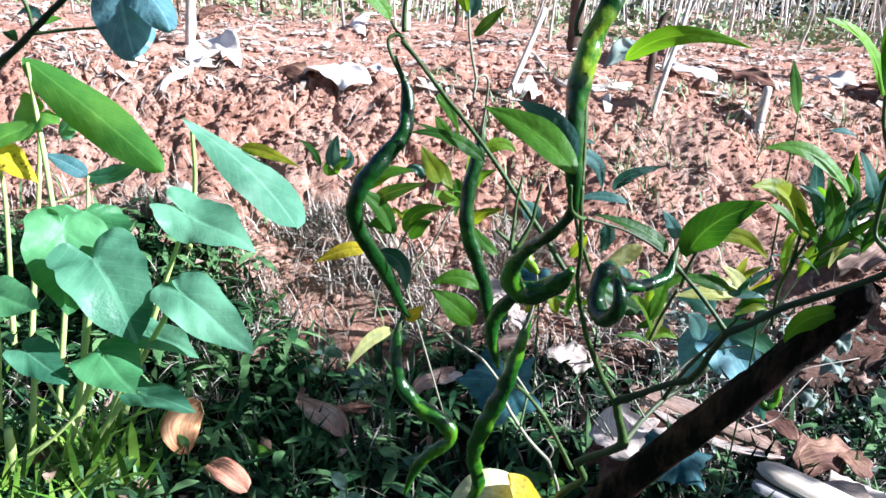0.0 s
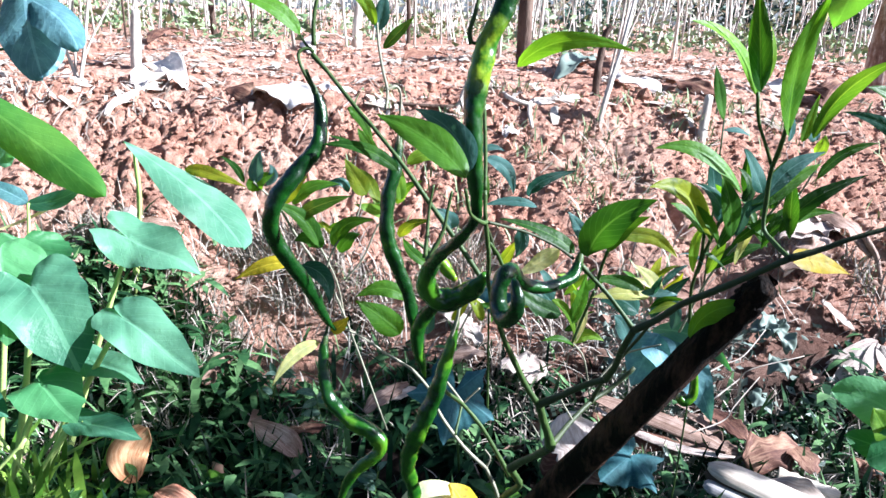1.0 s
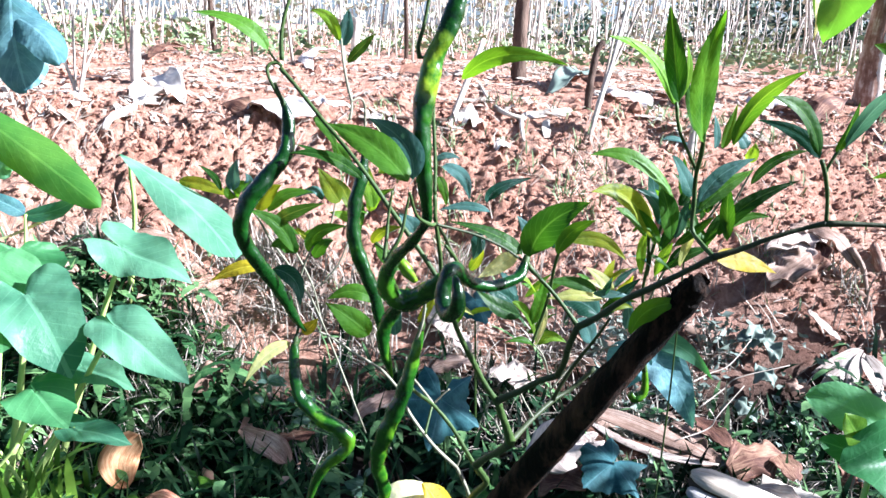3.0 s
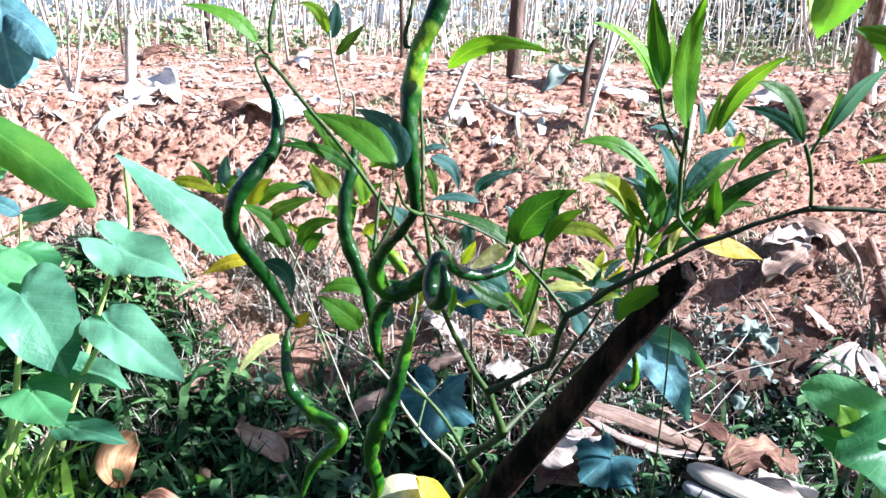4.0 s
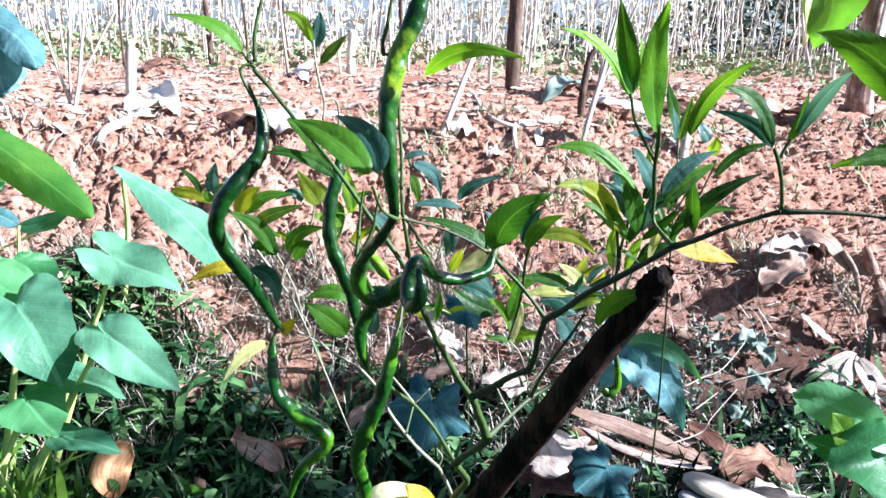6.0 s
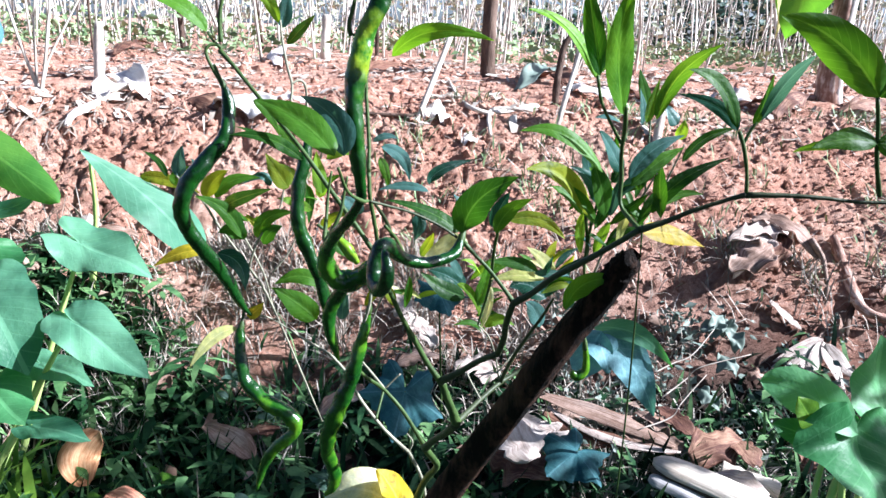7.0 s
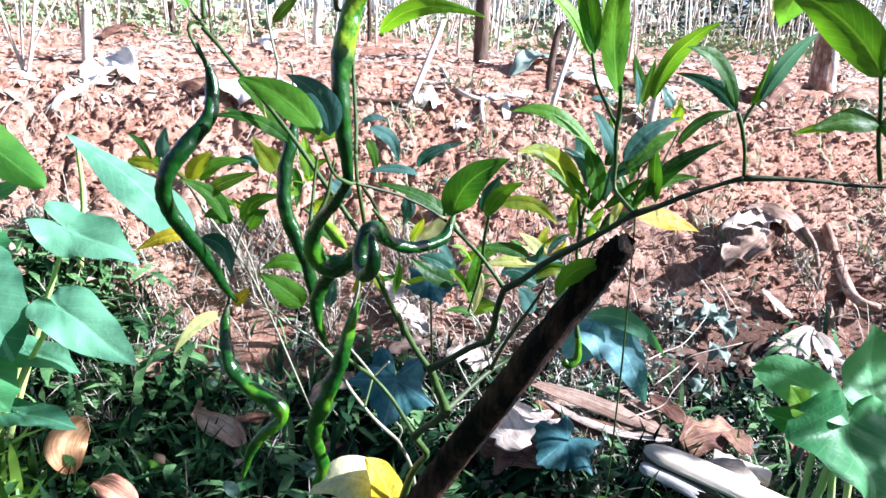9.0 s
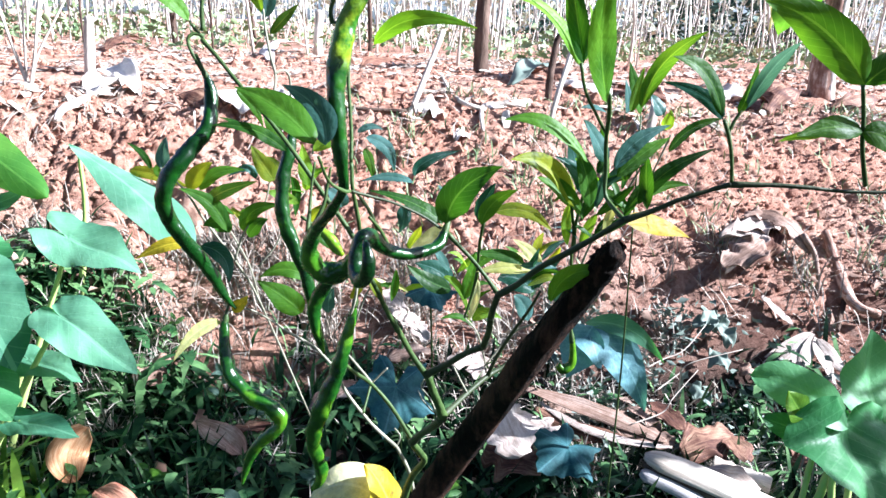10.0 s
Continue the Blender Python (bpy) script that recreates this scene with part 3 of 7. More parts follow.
banana = tree_trunk("banana_plant", [(1.618, 2.420, 0.510, 0.0560), (1.612, 2.420, 0.600, 0.0439), (1.612, 2.430, 0.728, 0.0377), (1.625, 2.440, 0.836, 0.0355), (1.679, 2.500, 1.051, 0.0336), (1.764, 2.600, 1.424, 0.0315)], PEELING, "brown peeling banana stem on the field, its sunlit side added as a pale strip", "banana plant")

# ---- the stake ----
stake = group("wooden_stake", (0.08, 0.5, 0.0), "dark weathered wooden stake leaning through the pepper plant", "wooden stake")
under(part("pole", tube_mesh([(0.114, 0.478, 0.363, 0.0110), (0.144, 0.455, 0.432, 0.0112), (0.168, 0.415, 0.502, 0.0104), (0.184, 0.372, 0.565, 0.0095), (0.201, 0.352, 0.609, 0.0085), (0.212, 0.338, 0.637, 0.0078)], 18, 7, 0.07, 9, flute=0.07), STAKE), stake)
under(part("buried_end", tube_mesh([(0.114, 0.478, 0.363, 0.0110), (0.047, 0.530, 0.215, 0.0158), (-0.029, 0.560, 0.069, 0.0173)], 14, 6, 0.07, 9, flute=0.07), STAKE), stake)
under(part("broken_end", tube_mesh([(0.210, 0.339, 0.634, 0.0075), (0.214, 0.336, 0.642, 0.0074), (0.216, 0.335, 0.647, 0.0056), (0.216, 0.336, 0.645, 0.0039), (0.213, 0.339, 0.638, 0.0033)], 18, 3, 0.14, 5, flute=0.1), STAKE, None, "splintered hollow end"), stake)

# ---- the pepper plant ----
plant = group("pepper_plant", (0.12, 0.5, 0.0), "green chilli pepper plant with long curly peppers", "pepper plant")
twig(plant, [(0.362, 0.268, 0.691, 0.0009), (0.330, 0.274, 0.692, 0.0010), (0.302, 0.280, 0.691, 0.0012), (0.284, 0.283, 0.692, 0.0014), (0.268, 0.286, 0.692, 0.0016), (0.252, 0.290, 0.691, 0.0024)], DARK_STEM)
twig(plant, [(0.252, 0.290, 0.691, 0.0021), (0.245, 0.293, 0.688, 0.0015), (0.231, 0.296, 0.682, 0.0016), (0.218, 0.299, 0.675, 0.0019), (0.207, 0.302, 0.670, 0.0026)], DARK_STEM)
twig(plant, [(0.207, 0.302, 0.670, 0.0022), (0.198, 0.312, 0.659, 0.0020), (0.188, 0.322, 0.648, 0.0024), (0.175, 0.335, 0.634, 0.0024), (0.165, 0.342, 0.622, 0.0025), (0.156, 0.347, 0.614, 0.0030)], DARK_STEM)
twig(plant, [(0.156, 0.347, 0.614, 0.0025), (0.155, 0.353, 0.604, 0.0026), (0.155, 0.360, 0.595, 0.0027)], DARK_STEM)
twig(plant, [(0.155, 0.360, 0.595, 0.0025), (0.156, 0.370, 0.581, 0.0027), (0.155, 0.380, 0.568, 0.0030)], DARK_STEM)
twig(plant, [(0.155, 0.380, 0.568, 0.0028), (0.146, 0.390, 0.559, 0.0027), (0.136, 0.400, 0.547, 0.0030), (0.123, 0.410, 0.534, 0.0038)], DARK_STEM)
twig(plant, [(0.124, 0.412, 0.533, 0.0038), (0.128, 0.416, 0.521, 0.0037), (0.133, 0.420, 0.508, 0.0039), (0.137, 0.424, 0.495, 0.0052)], STEM)
twig(plant, [(0.137, 0.424, 0.494, 0.0048), (0.131, 0.440, 0.477, 0.0037), (0.124, 0.455, 0.462, 0.0038), (0.119, 0.466, 0.449, 0.0048)], DARK_STEM)
twig(plant, [(0.119, 0.466, 0.449, 0.0039), (0.127, 0.480, 0.431, 0.0038), (0.131, 0.490, 0.417, 0.0037), (0.123, 0.520, 0.381, 0.0044), (0.116, 0.560, 0.319, 0.0053)], STEM)
twig(plant, [(0.123, 0.410, 0.534, 0.0030), (0.114, 0.408, 0.548, 0.0026), (0.105, 0.403, 0.566, 0.0026), (0.096, 0.395, 0.585, 0.0023), (0.090, 0.385, 0.601, 0.0021), (0.084, 0.375, 0.617, 0.0018), (0.080, 0.368, 0.633, 0.0016)], STEM)
twig(plant, [(0.080, 0.368, 0.633, 0.0016), (0.079, 0.362, 0.646, 0.0016), (0.077, 0.358, 0.659, 0.0016), (0.075, 0.355, 0.671, 0.0015), (0.074, 0.356, 0.685, 0.0015)], STEM)
twig(plant, [(0.074, 0.356, 0.685, 0.0015), (0.074, 0.360, 0.699, 0.0014), (0.073, 0.362, 0.714, 0.0014), (0.072, 0.365, 0.732, 0.0014), (0.074, 0.368, 0.747, 0.0012)], STEM)
twig(plant, [(0.157, 0.350, 0.613, 0.0022), (0.150, 0.354, 0.622, 0.0016), (0.143, 0.358, 0.630, 0.0016), (0.136, 0.360, 0.637, 0.0016), (0.128, 0.362, 0.645, 0.0022)], STEM)
twig(plant, [(0.124, 0.362, 0.648, 0.0012), (0.113, 0.358, 0.656, 0.0010), (0.098, 0.352, 0.664, 0.0010), (0.085, 0.346, 0.669, 0.0011), (0.074, 0.340, 0.673, 0.0011)], DARK_STEM)
twig(plant, [(0.074, 0.340, 0.673, 0.0012), (0.071, 0.335, 0.674, 0.0015), (0.064, 0.325, 0.681, 0.0011), (0.060, 0.312, 0.695, 0.0011)], STEM)
twig(plant, [(-0.023, 0.462, 0.742, 0.0022), (-0.014, 0.458, 0.733, 0.0018), (-0.005, 0.453, 0.723, 0.0018), (0.006, 0.447, 0.711, 0.0018), (0.017, 0.440, 0.700, 0.0018), (0.029, 0.432, 0.687, 0.0018), (0.040, 0.425, 0.674, 0.0020), (0.051, 0.418, 0.660, 0.0020), (0.060, 0.412, 0.649, 0.0021), (0.071, 0.406, 0.635, 0.0021), (0.083, 0.398, 0.619, 0.0021)], STEM)
twig(plant, [(-0.016, 0.462, 0.786, 0.0014), (-0.020, 0.462, 0.773, 0.0016), (-0.022, 0.462, 0.761, 0.0018), (-0.022, 0.462, 0.747, 0.0022)], STEM)
twig(plant, [(-0.030, 0.462, 0.753, 0.0011), (-0.027, 0.462, 0.748, 0.0011), (-0.024, 0.462, 0.745, 0.0015), (-0.022, 0.462, 0.743, 0.0018)], STEM)
twig(plant, [(-0.023, 0.462, 0.745, 0.0015), (-0.028, 0.461, 0.745, 0.0015), (-0.031, 0.460, 0.742, 0.0015), (-0.030, 0.460, 0.736, 0.0015), (-0.026, 0.460, 0.728, 0.0017), (-0.022, 0.460, 0.721, 0.0018)], STEM)
twig(plant, [(0.016, 0.460, 0.762, 0.0011), (0.017, 0.460, 0.750, 0.0015), (0.020, 0.458, 0.734, 0.0017), (0.023, 0.457, 0.722, 0.0017), (0.022, 0.456, 0.711, 0.0015)], TWIG)
twig(plant, [(0.023, 0.457, 0.723, 0.0015), (0.028, 0.460, 0.725, 0.0015), (0.031, 0.465, 0.720, 0.0015), (0.031, 0.470, 0.706, 0.0015), (0.030, 0.480, 0.686, 0.0020)], TWIG)
twig(plant, [(0.064, 0.362, 0.755, 0.0018), (0.063, 0.362, 0.761, 0.0015), (0.065, 0.362, 0.769, 0.0015), (0.067, 0.362, 0.780, 0.0012), (0.068, 0.362, 0.787, 0.0012)], STEM)
twig(plant, [(0.064, 0.362, 0.756, 0.0012), (0.067, 0.362, 0.755, 0.0012), (0.070, 0.362, 0.750, 0.0012)], STEM)
twig(plant, [(0.061, 0.400, 0.674, 0.0010), (0.059, 0.400, 0.663, 0.0012), (0.057, 0.398, 0.652, 0.0015), (0.052, 0.396, 0.641, 0.0021), (0.048, 0.394, 0.634, 0.0024)], STEM)
twig(plant, [(0.051, 0.410, 0.675, 0.0010), (0.049, 0.410, 0.661, 0.0012), (0.048, 0.405, 0.646, 0.0016), (0.047, 0.400, 0.634, 0.0021)], STEM)
twig(plant, [(-0.018, 0.470, 0.550, 0.0014), (-0.014, 0.470, 0.555, 0.0012), (-0.005, 0.475, 0.555, 0.0012), (0.007, 0.480, 0.548, 0.0015), (0.025, 0.488, 0.531, 0.0019), (0.044, 0.493, 0.516, 0.0022), (0.058, 0.497, 0.498, 0.0022)], TWIG)
twig(plant, [(0.058, 0.497, 0.498, 0.0022), (0.067, 0.505, 0.473, 0.0025), (0.079, 0.512, 0.451, 0.0028), (0.092, 0.520, 0.430, 0.0029), (0.110, 0.527, 0.408, 0.0032)], TWIG)
twig(plant, [(0.110, 0.527, 0.408, 0.0029), (0.118, 0.535, 0.388, 0.0030), (0.124, 0.540, 0.369, 0.0033), (0.132, 0.560, 0.319, 0.0037)], TWIG)
twig(plant, [(0.063, 0.500, 0.503, 0.0018), (0.072, 0.515, 0.486, 0.0021), (0.088, 0.530, 0.466, 0.0024), (0.104, 0.530, 0.446, 0.0024), (0.117, 0.530, 0.424, 0.0027), (0.131, 0.530, 0.399, 0.0030)], STEM)
twig(plant, [(0.068, 0.520, 0.498, 0.0019), (0.078, 0.525, 0.483, 0.0021), (0.088, 0.530, 0.467, 0.0024)], TWIG)
twig(plant, [(0.088, 0.530, 0.467, 0.0017), (0.096, 0.530, 0.476, 0.0014), (0.101, 0.530, 0.481, 0.0014)], TWIG)
twig(plant, [(0.087, 0.530, 0.465, 0.0017), (0.084, 0.520, 0.457, 0.0014), (0.081, 0.512, 0.449, 0.0019)], STEM)
twig(plant, [(0.110, 0.527, 0.408, 0.0015), (0.113, 0.527, 0.418, 0.0015), (0.108, 0.527, 0.426, 0.0012)], TWIG)
twig(plant, [(0.137, 0.424, 0.495, 0.0032), (0.156, 0.450, 0.498, 0.0025), (0.175, 0.470, 0.503, 0.0026), (0.192, 0.480, 0.509, 0.0024), (0.208, 0.480, 0.526, 0.0022)], DARK_STEM)
twig(plant, [(0.175, 0.470, 0.503, 0.0022), (0.181, 0.465, 0.523, 0.0021), (0.189, 0.460, 0.542, 0.0019), (0.199, 0.450, 0.566, 0.0016), (0.203, 0.440, 0.583, 0.0012)], DARK_STEM)
twig(plant, [(0.174, 0.470, 0.506, 0.0015), (0.171, 0.470, 0.521, 0.0013), (0.163, 0.460, 0.544, 0.0012), (0.153, 0.455, 0.557, 0.0010)], TWIG)
twig(plant, [(0.157, 0.450, 0.500, 0.0017), (0.152, 0.460, 0.507, 0.0013), (0.148, 0.465, 0.514, 0.0013)], TWIG)
twig(plant, [(0.172, 0.470, 0.511, 0.0013), (0.193, 0.475, 0.536, 0.0015), (0.208, 0.470, 0.546, 0.0013), (0.217, 0.460, 0.554, 0.0010)], TWIG)
twig(plant, [(0.135, 0.440, 0.487, 0.0012), (0.131, 0.460, 0.490, 0.0011), (0.125, 0.470, 0.494, 0.0011), (0.127, 0.470, 0.501, 0.0009)], TWIG)
twig(plant, [(0.133, 0.450, 0.484, 0.0013), (0.126, 0.460, 0.488, 0.0011), (0.123, 0.470, 0.491, 0.0009)], TWIG)
twig(plant, [(0.207, 0.302, 0.670, 0.0017), (0.204, 0.312, 0.674, 0.0016), (0.202, 0.320, 0.679, 0.0014), (0.201, 0.320, 0.692, 0.0016), (0.198, 0.315, 0.706, 0.0014), (0.195, 0.305, 0.719, 0.0015), (0.191, 0.295, 0.730, 0.0013)], STEM)
twig(plant, [(0.198, 0.315, 0.709, 0.0011), (0.188, 0.305, 0.721, 0.0011), (0.181, 0.300, 0.731, 0.0010), (0.177, 0.297, 0.743, 0.0011)], STEM)
twig(plant, [(0.252, 0.290, 0.692, 0.0013), (0.250, 0.289, 0.702, 0.0012), (0.246, 0.287, 0.713, 0.0013), (0.242, 0.286, 0.721, 0.0013)], STEM)
twig(plant, [(0.245, 0.287, 0.714, 0.0010), (0.247, 0.287, 0.720, 0.0010), (0.250, 0.287, 0.726, 0.0010)], STEM)
twig(plant, [(0.218, 0.420, 0.622, 0.0015), (0.212, 0.400, 0.643, 0.0014), (0.210, 0.385, 0.662, 0.0014), (0.208, 0.370, 0.682, 0.0013)], STEM)
twig(plant, [(0.231, 0.450, 0.575, 0.0016), (0.220, 0.430, 0.607, 0.0015), (0.214, 0.410, 0.633, 0.0015), (0.205, 0.390, 0.657, 0.0014)], STEM)
twig(plant, [(0.229, 0.460, 0.564, 0.0017), (0.230, 0.430, 0.615, 0.0015), (0.234, 0.410, 0.641, 0.0014), (0.236, 0.385, 0.666, 0.0014), (0.239, 0.370, 0.686, 0.0011)], TWIG)
twig(plant, [(0.239, 0.390, 0.657, 0.0014), (0.247, 0.385, 0.669, 0.0012), (0.250, 0.375, 0.688, 0.0011), (0.253, 0.370, 0.703, 0.0010)], TWIG)
twig(plant, [(0.155, 0.420, 0.610, 0.0015), (0.154, 0.410, 0.628, 0.0014), (0.154, 0.400, 0.642, 0.0014)], STEM)
twig(plant, [(0.153, 0.455, 0.557, 0.0012), (0.157, 0.450, 0.578, 0.0014), (0.157, 0.430, 0.604, 0.0015)], STEM)
twig(plant, [(0.084, 0.400, 0.644, 0.0014), (0.091, 0.410, 0.633, 0.0016), (0.099, 0.420, 0.616, 0.0017)], STEM)
twig(plant, [(0.077, 0.380, 0.663, 0.0013), (0.084, 0.400, 0.648, 0.0016), (0.089, 0.410, 0.634, 0.0016)], DARK_STEM)
twig(plant, [(0.071, 0.478, 0.548, 0.0017), (0.075, 0.478, 0.564, 0.0021), (0.076, 0.475, 0.585, 0.0017), (0.074, 0.470, 0.596, 0.0016)], TWIG)
twig(plant, [(0.075, 0.485, 0.541, 0.0013), (0.081, 0.483, 0.560, 0.0013), (0.088, 0.480, 0.575, 0.0013)], TWIG)

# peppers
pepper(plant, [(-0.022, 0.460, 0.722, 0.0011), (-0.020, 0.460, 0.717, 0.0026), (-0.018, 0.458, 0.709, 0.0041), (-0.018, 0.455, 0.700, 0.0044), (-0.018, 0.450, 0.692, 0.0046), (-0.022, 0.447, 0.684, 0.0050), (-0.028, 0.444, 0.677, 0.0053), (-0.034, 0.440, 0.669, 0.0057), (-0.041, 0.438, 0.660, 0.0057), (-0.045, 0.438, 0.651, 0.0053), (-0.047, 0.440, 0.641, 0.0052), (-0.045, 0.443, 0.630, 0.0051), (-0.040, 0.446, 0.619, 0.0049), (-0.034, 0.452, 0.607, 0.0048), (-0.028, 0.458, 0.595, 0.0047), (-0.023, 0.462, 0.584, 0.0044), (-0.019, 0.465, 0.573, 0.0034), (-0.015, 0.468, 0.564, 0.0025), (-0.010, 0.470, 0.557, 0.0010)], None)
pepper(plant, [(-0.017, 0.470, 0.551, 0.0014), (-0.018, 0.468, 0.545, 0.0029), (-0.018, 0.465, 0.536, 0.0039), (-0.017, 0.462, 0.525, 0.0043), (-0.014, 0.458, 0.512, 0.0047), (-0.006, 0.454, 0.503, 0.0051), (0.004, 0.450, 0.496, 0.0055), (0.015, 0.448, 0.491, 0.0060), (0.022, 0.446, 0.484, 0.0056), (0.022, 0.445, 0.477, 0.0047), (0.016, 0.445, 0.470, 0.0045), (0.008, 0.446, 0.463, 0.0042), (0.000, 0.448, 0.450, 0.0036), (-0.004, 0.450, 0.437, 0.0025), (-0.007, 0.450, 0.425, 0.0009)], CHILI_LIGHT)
pepper(plant, [(0.085, 0.368, 0.791, 0.0026), (0.083, 0.366, 0.785, 0.0044), (0.081, 0.364, 0.778, 0.0053), (0.078, 0.362, 0.770, 0.0051), (0.074, 0.360, 0.762, 0.0048), (0.071, 0.360, 0.755, 0.0051), (0.069, 0.358, 0.746, 0.0056), (0.067, 0.356, 0.737, 0.0057), (0.066, 0.355, 0.727, 0.0052), (0.066, 0.353, 0.717, 0.0046), (0.067, 0.352, 0.707, 0.0045), (0.068, 0.352, 0.696, 0.0042), (0.069, 0.352, 0.687, 0.0038), (0.070, 0.353, 0.678, 0.0029), (0.070, 0.355, 0.671, 0.0026), (0.066, 0.360, 0.662, 0.0028), (0.061, 0.368, 0.653, 0.0032), (0.055, 0.378, 0.644, 0.0035), (0.051, 0.388, 0.634, 0.0041), (0.048, 0.396, 0.623, 0.0052), (0.050, 0.402, 0.613, 0.0062), (0.056, 0.404, 0.607, 0.0068), (0.064, 0.404, 0.607, 0.0068), (0.072, 0.400, 0.613, 0.0062), (0.078, 0.392, 0.622, 0.0048), (0.081, 0.388, 0.629, 0.0020)], CHILI_SUNLIT)
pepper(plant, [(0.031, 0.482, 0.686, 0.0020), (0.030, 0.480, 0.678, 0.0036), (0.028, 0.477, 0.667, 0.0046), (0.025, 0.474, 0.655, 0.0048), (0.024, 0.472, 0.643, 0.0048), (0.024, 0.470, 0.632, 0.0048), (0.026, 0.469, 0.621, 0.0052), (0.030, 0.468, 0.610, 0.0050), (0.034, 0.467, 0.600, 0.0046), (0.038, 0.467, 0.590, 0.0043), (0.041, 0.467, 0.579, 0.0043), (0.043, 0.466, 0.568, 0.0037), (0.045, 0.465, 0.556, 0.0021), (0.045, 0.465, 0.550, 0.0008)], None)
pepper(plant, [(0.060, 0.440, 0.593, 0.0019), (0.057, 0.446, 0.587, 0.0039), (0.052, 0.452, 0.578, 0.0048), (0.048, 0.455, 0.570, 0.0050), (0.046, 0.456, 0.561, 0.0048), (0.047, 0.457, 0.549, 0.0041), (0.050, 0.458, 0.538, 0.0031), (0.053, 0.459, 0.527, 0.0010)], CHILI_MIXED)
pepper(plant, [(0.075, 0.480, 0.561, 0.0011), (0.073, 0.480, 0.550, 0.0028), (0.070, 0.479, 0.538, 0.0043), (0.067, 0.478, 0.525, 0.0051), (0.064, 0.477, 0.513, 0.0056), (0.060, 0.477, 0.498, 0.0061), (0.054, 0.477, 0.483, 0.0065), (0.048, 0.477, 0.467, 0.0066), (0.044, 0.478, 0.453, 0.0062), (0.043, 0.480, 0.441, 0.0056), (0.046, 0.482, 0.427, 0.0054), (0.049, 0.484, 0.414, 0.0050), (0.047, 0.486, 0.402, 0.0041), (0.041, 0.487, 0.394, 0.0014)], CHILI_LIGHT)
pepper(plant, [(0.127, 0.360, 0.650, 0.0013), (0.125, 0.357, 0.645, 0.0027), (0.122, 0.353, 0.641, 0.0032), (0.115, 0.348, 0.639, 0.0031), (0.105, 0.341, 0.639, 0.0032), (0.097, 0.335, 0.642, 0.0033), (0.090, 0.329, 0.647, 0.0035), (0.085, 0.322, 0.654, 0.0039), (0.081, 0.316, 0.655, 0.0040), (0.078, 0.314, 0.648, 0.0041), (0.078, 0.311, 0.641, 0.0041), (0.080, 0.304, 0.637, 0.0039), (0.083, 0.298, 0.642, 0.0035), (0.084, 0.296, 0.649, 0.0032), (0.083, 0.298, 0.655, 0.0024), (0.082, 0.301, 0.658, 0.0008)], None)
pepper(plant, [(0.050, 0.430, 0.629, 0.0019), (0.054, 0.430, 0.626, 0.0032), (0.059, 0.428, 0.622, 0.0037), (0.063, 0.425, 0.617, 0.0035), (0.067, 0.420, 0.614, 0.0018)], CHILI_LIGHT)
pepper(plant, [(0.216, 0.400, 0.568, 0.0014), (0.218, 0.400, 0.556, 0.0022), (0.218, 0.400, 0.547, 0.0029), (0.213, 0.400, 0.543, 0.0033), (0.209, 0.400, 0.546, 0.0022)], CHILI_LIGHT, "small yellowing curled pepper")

# leaves
curved_leaf(plant, (-0.030, 0.460, 0.753), (-0.046, 0.455, 0.769), (-0.073, 0.450, 0.774), 0.0106, CHILI_LEAF, 10, 0.30)
curved_leaf(plant, (0.015, 0.460, 0.760), (0.008, 0.460, 0.774), (-0.003, 0.460, 0.778), 0.0072, CHILI_PALE, -10, 0.30)
curved_leaf(plant, (0.016, 0.465, 0.757), (0.019, 0.465, 0.769), (0.020, 0.465, 0.780), 0.0088, CHILI_BLUE, 0, 0.30)
curved_leaf(plant, (0.020, 0.460, 0.747), (0.029, 0.460, 0.757), (0.038, 0.460, 0.766), 0.0062, CHILI_YELLOW, 15, 0.30)
curved_leaf(plant, (-0.001, 0.450, 0.712), (0.008, 0.453, 0.704), (0.015, 0.455, 0.688), 0.0063, CHILI_LEAF, 15, 0.30)
curved_leaf(plant, (0.059, 0.300, 0.703), (0.042, 0.312, 0.717), (0.020, 0.325, 0.725), 0.0149, CHILI_LEAF, 0, 0.35)
curved_leaf(plant, (0.062, 0.335, 0.697), (0.057, 0.348, 0.713), (0.038, 0.360, 0.724), 0.0135, CHILI_BLUE, -10, 0.35)
curved_leaf(plant, (0.031, 0.440, 0.676), (0.010, 0.440, 0.689), (-0.015, 0.440, 0.691), 0.0087, CHILI_LEAF, 10, 0.30)
curved_leaf(plant, (0.009, 0.450, 0.686), (-0.002, 0.450, 0.692), (-0.013, 0.450, 0.695), 0.0037, CHILI_LEAF, 20, 0.30)
curved_leaf(plant, (0.085, 0.350, 0.746), (0.105, 0.340, 0.759), (0.134, 0.330, 0.756), 0.0087, CHILI_BRIGHT, 20, 0.25)
curved_leaf(plant, (0.187, 0.285, 0.727), (0.176, 0.267, 0.756), (0.174, 0.250, 0.781), 0.0143, CHILI_BRIGHT, 0, 0.30)
curved_leaf(plant, (0.178, 0.298, 0.741), (0.162, 0.291, 0.761), (0.141, 0.285, 0.770), 0.0084, CHILI_BRIGHT, 10, 0.35)
curved_leaf(plant, (0.178, 0.296, 0.743), (0.171, 0.290, 0.764), (0.165, 0.285, 0.783), 0.0088, CHILI_LEAF, -10, 0.30)
curved_leaf(plant, (0.180, 0.300, 0.744), (0.181, 0.297, 0.758), (0.177, 0.295, 0.769), 0.0045, CHILI_PALE, 20, 0.30)
curved_leaf(plant, (0.212, 0.310, 0.723), (0.216, 0.300, 0.744), (0.231, 0.290, 0.759), 0.0083, CHILI_PALE, 15, 0.40)
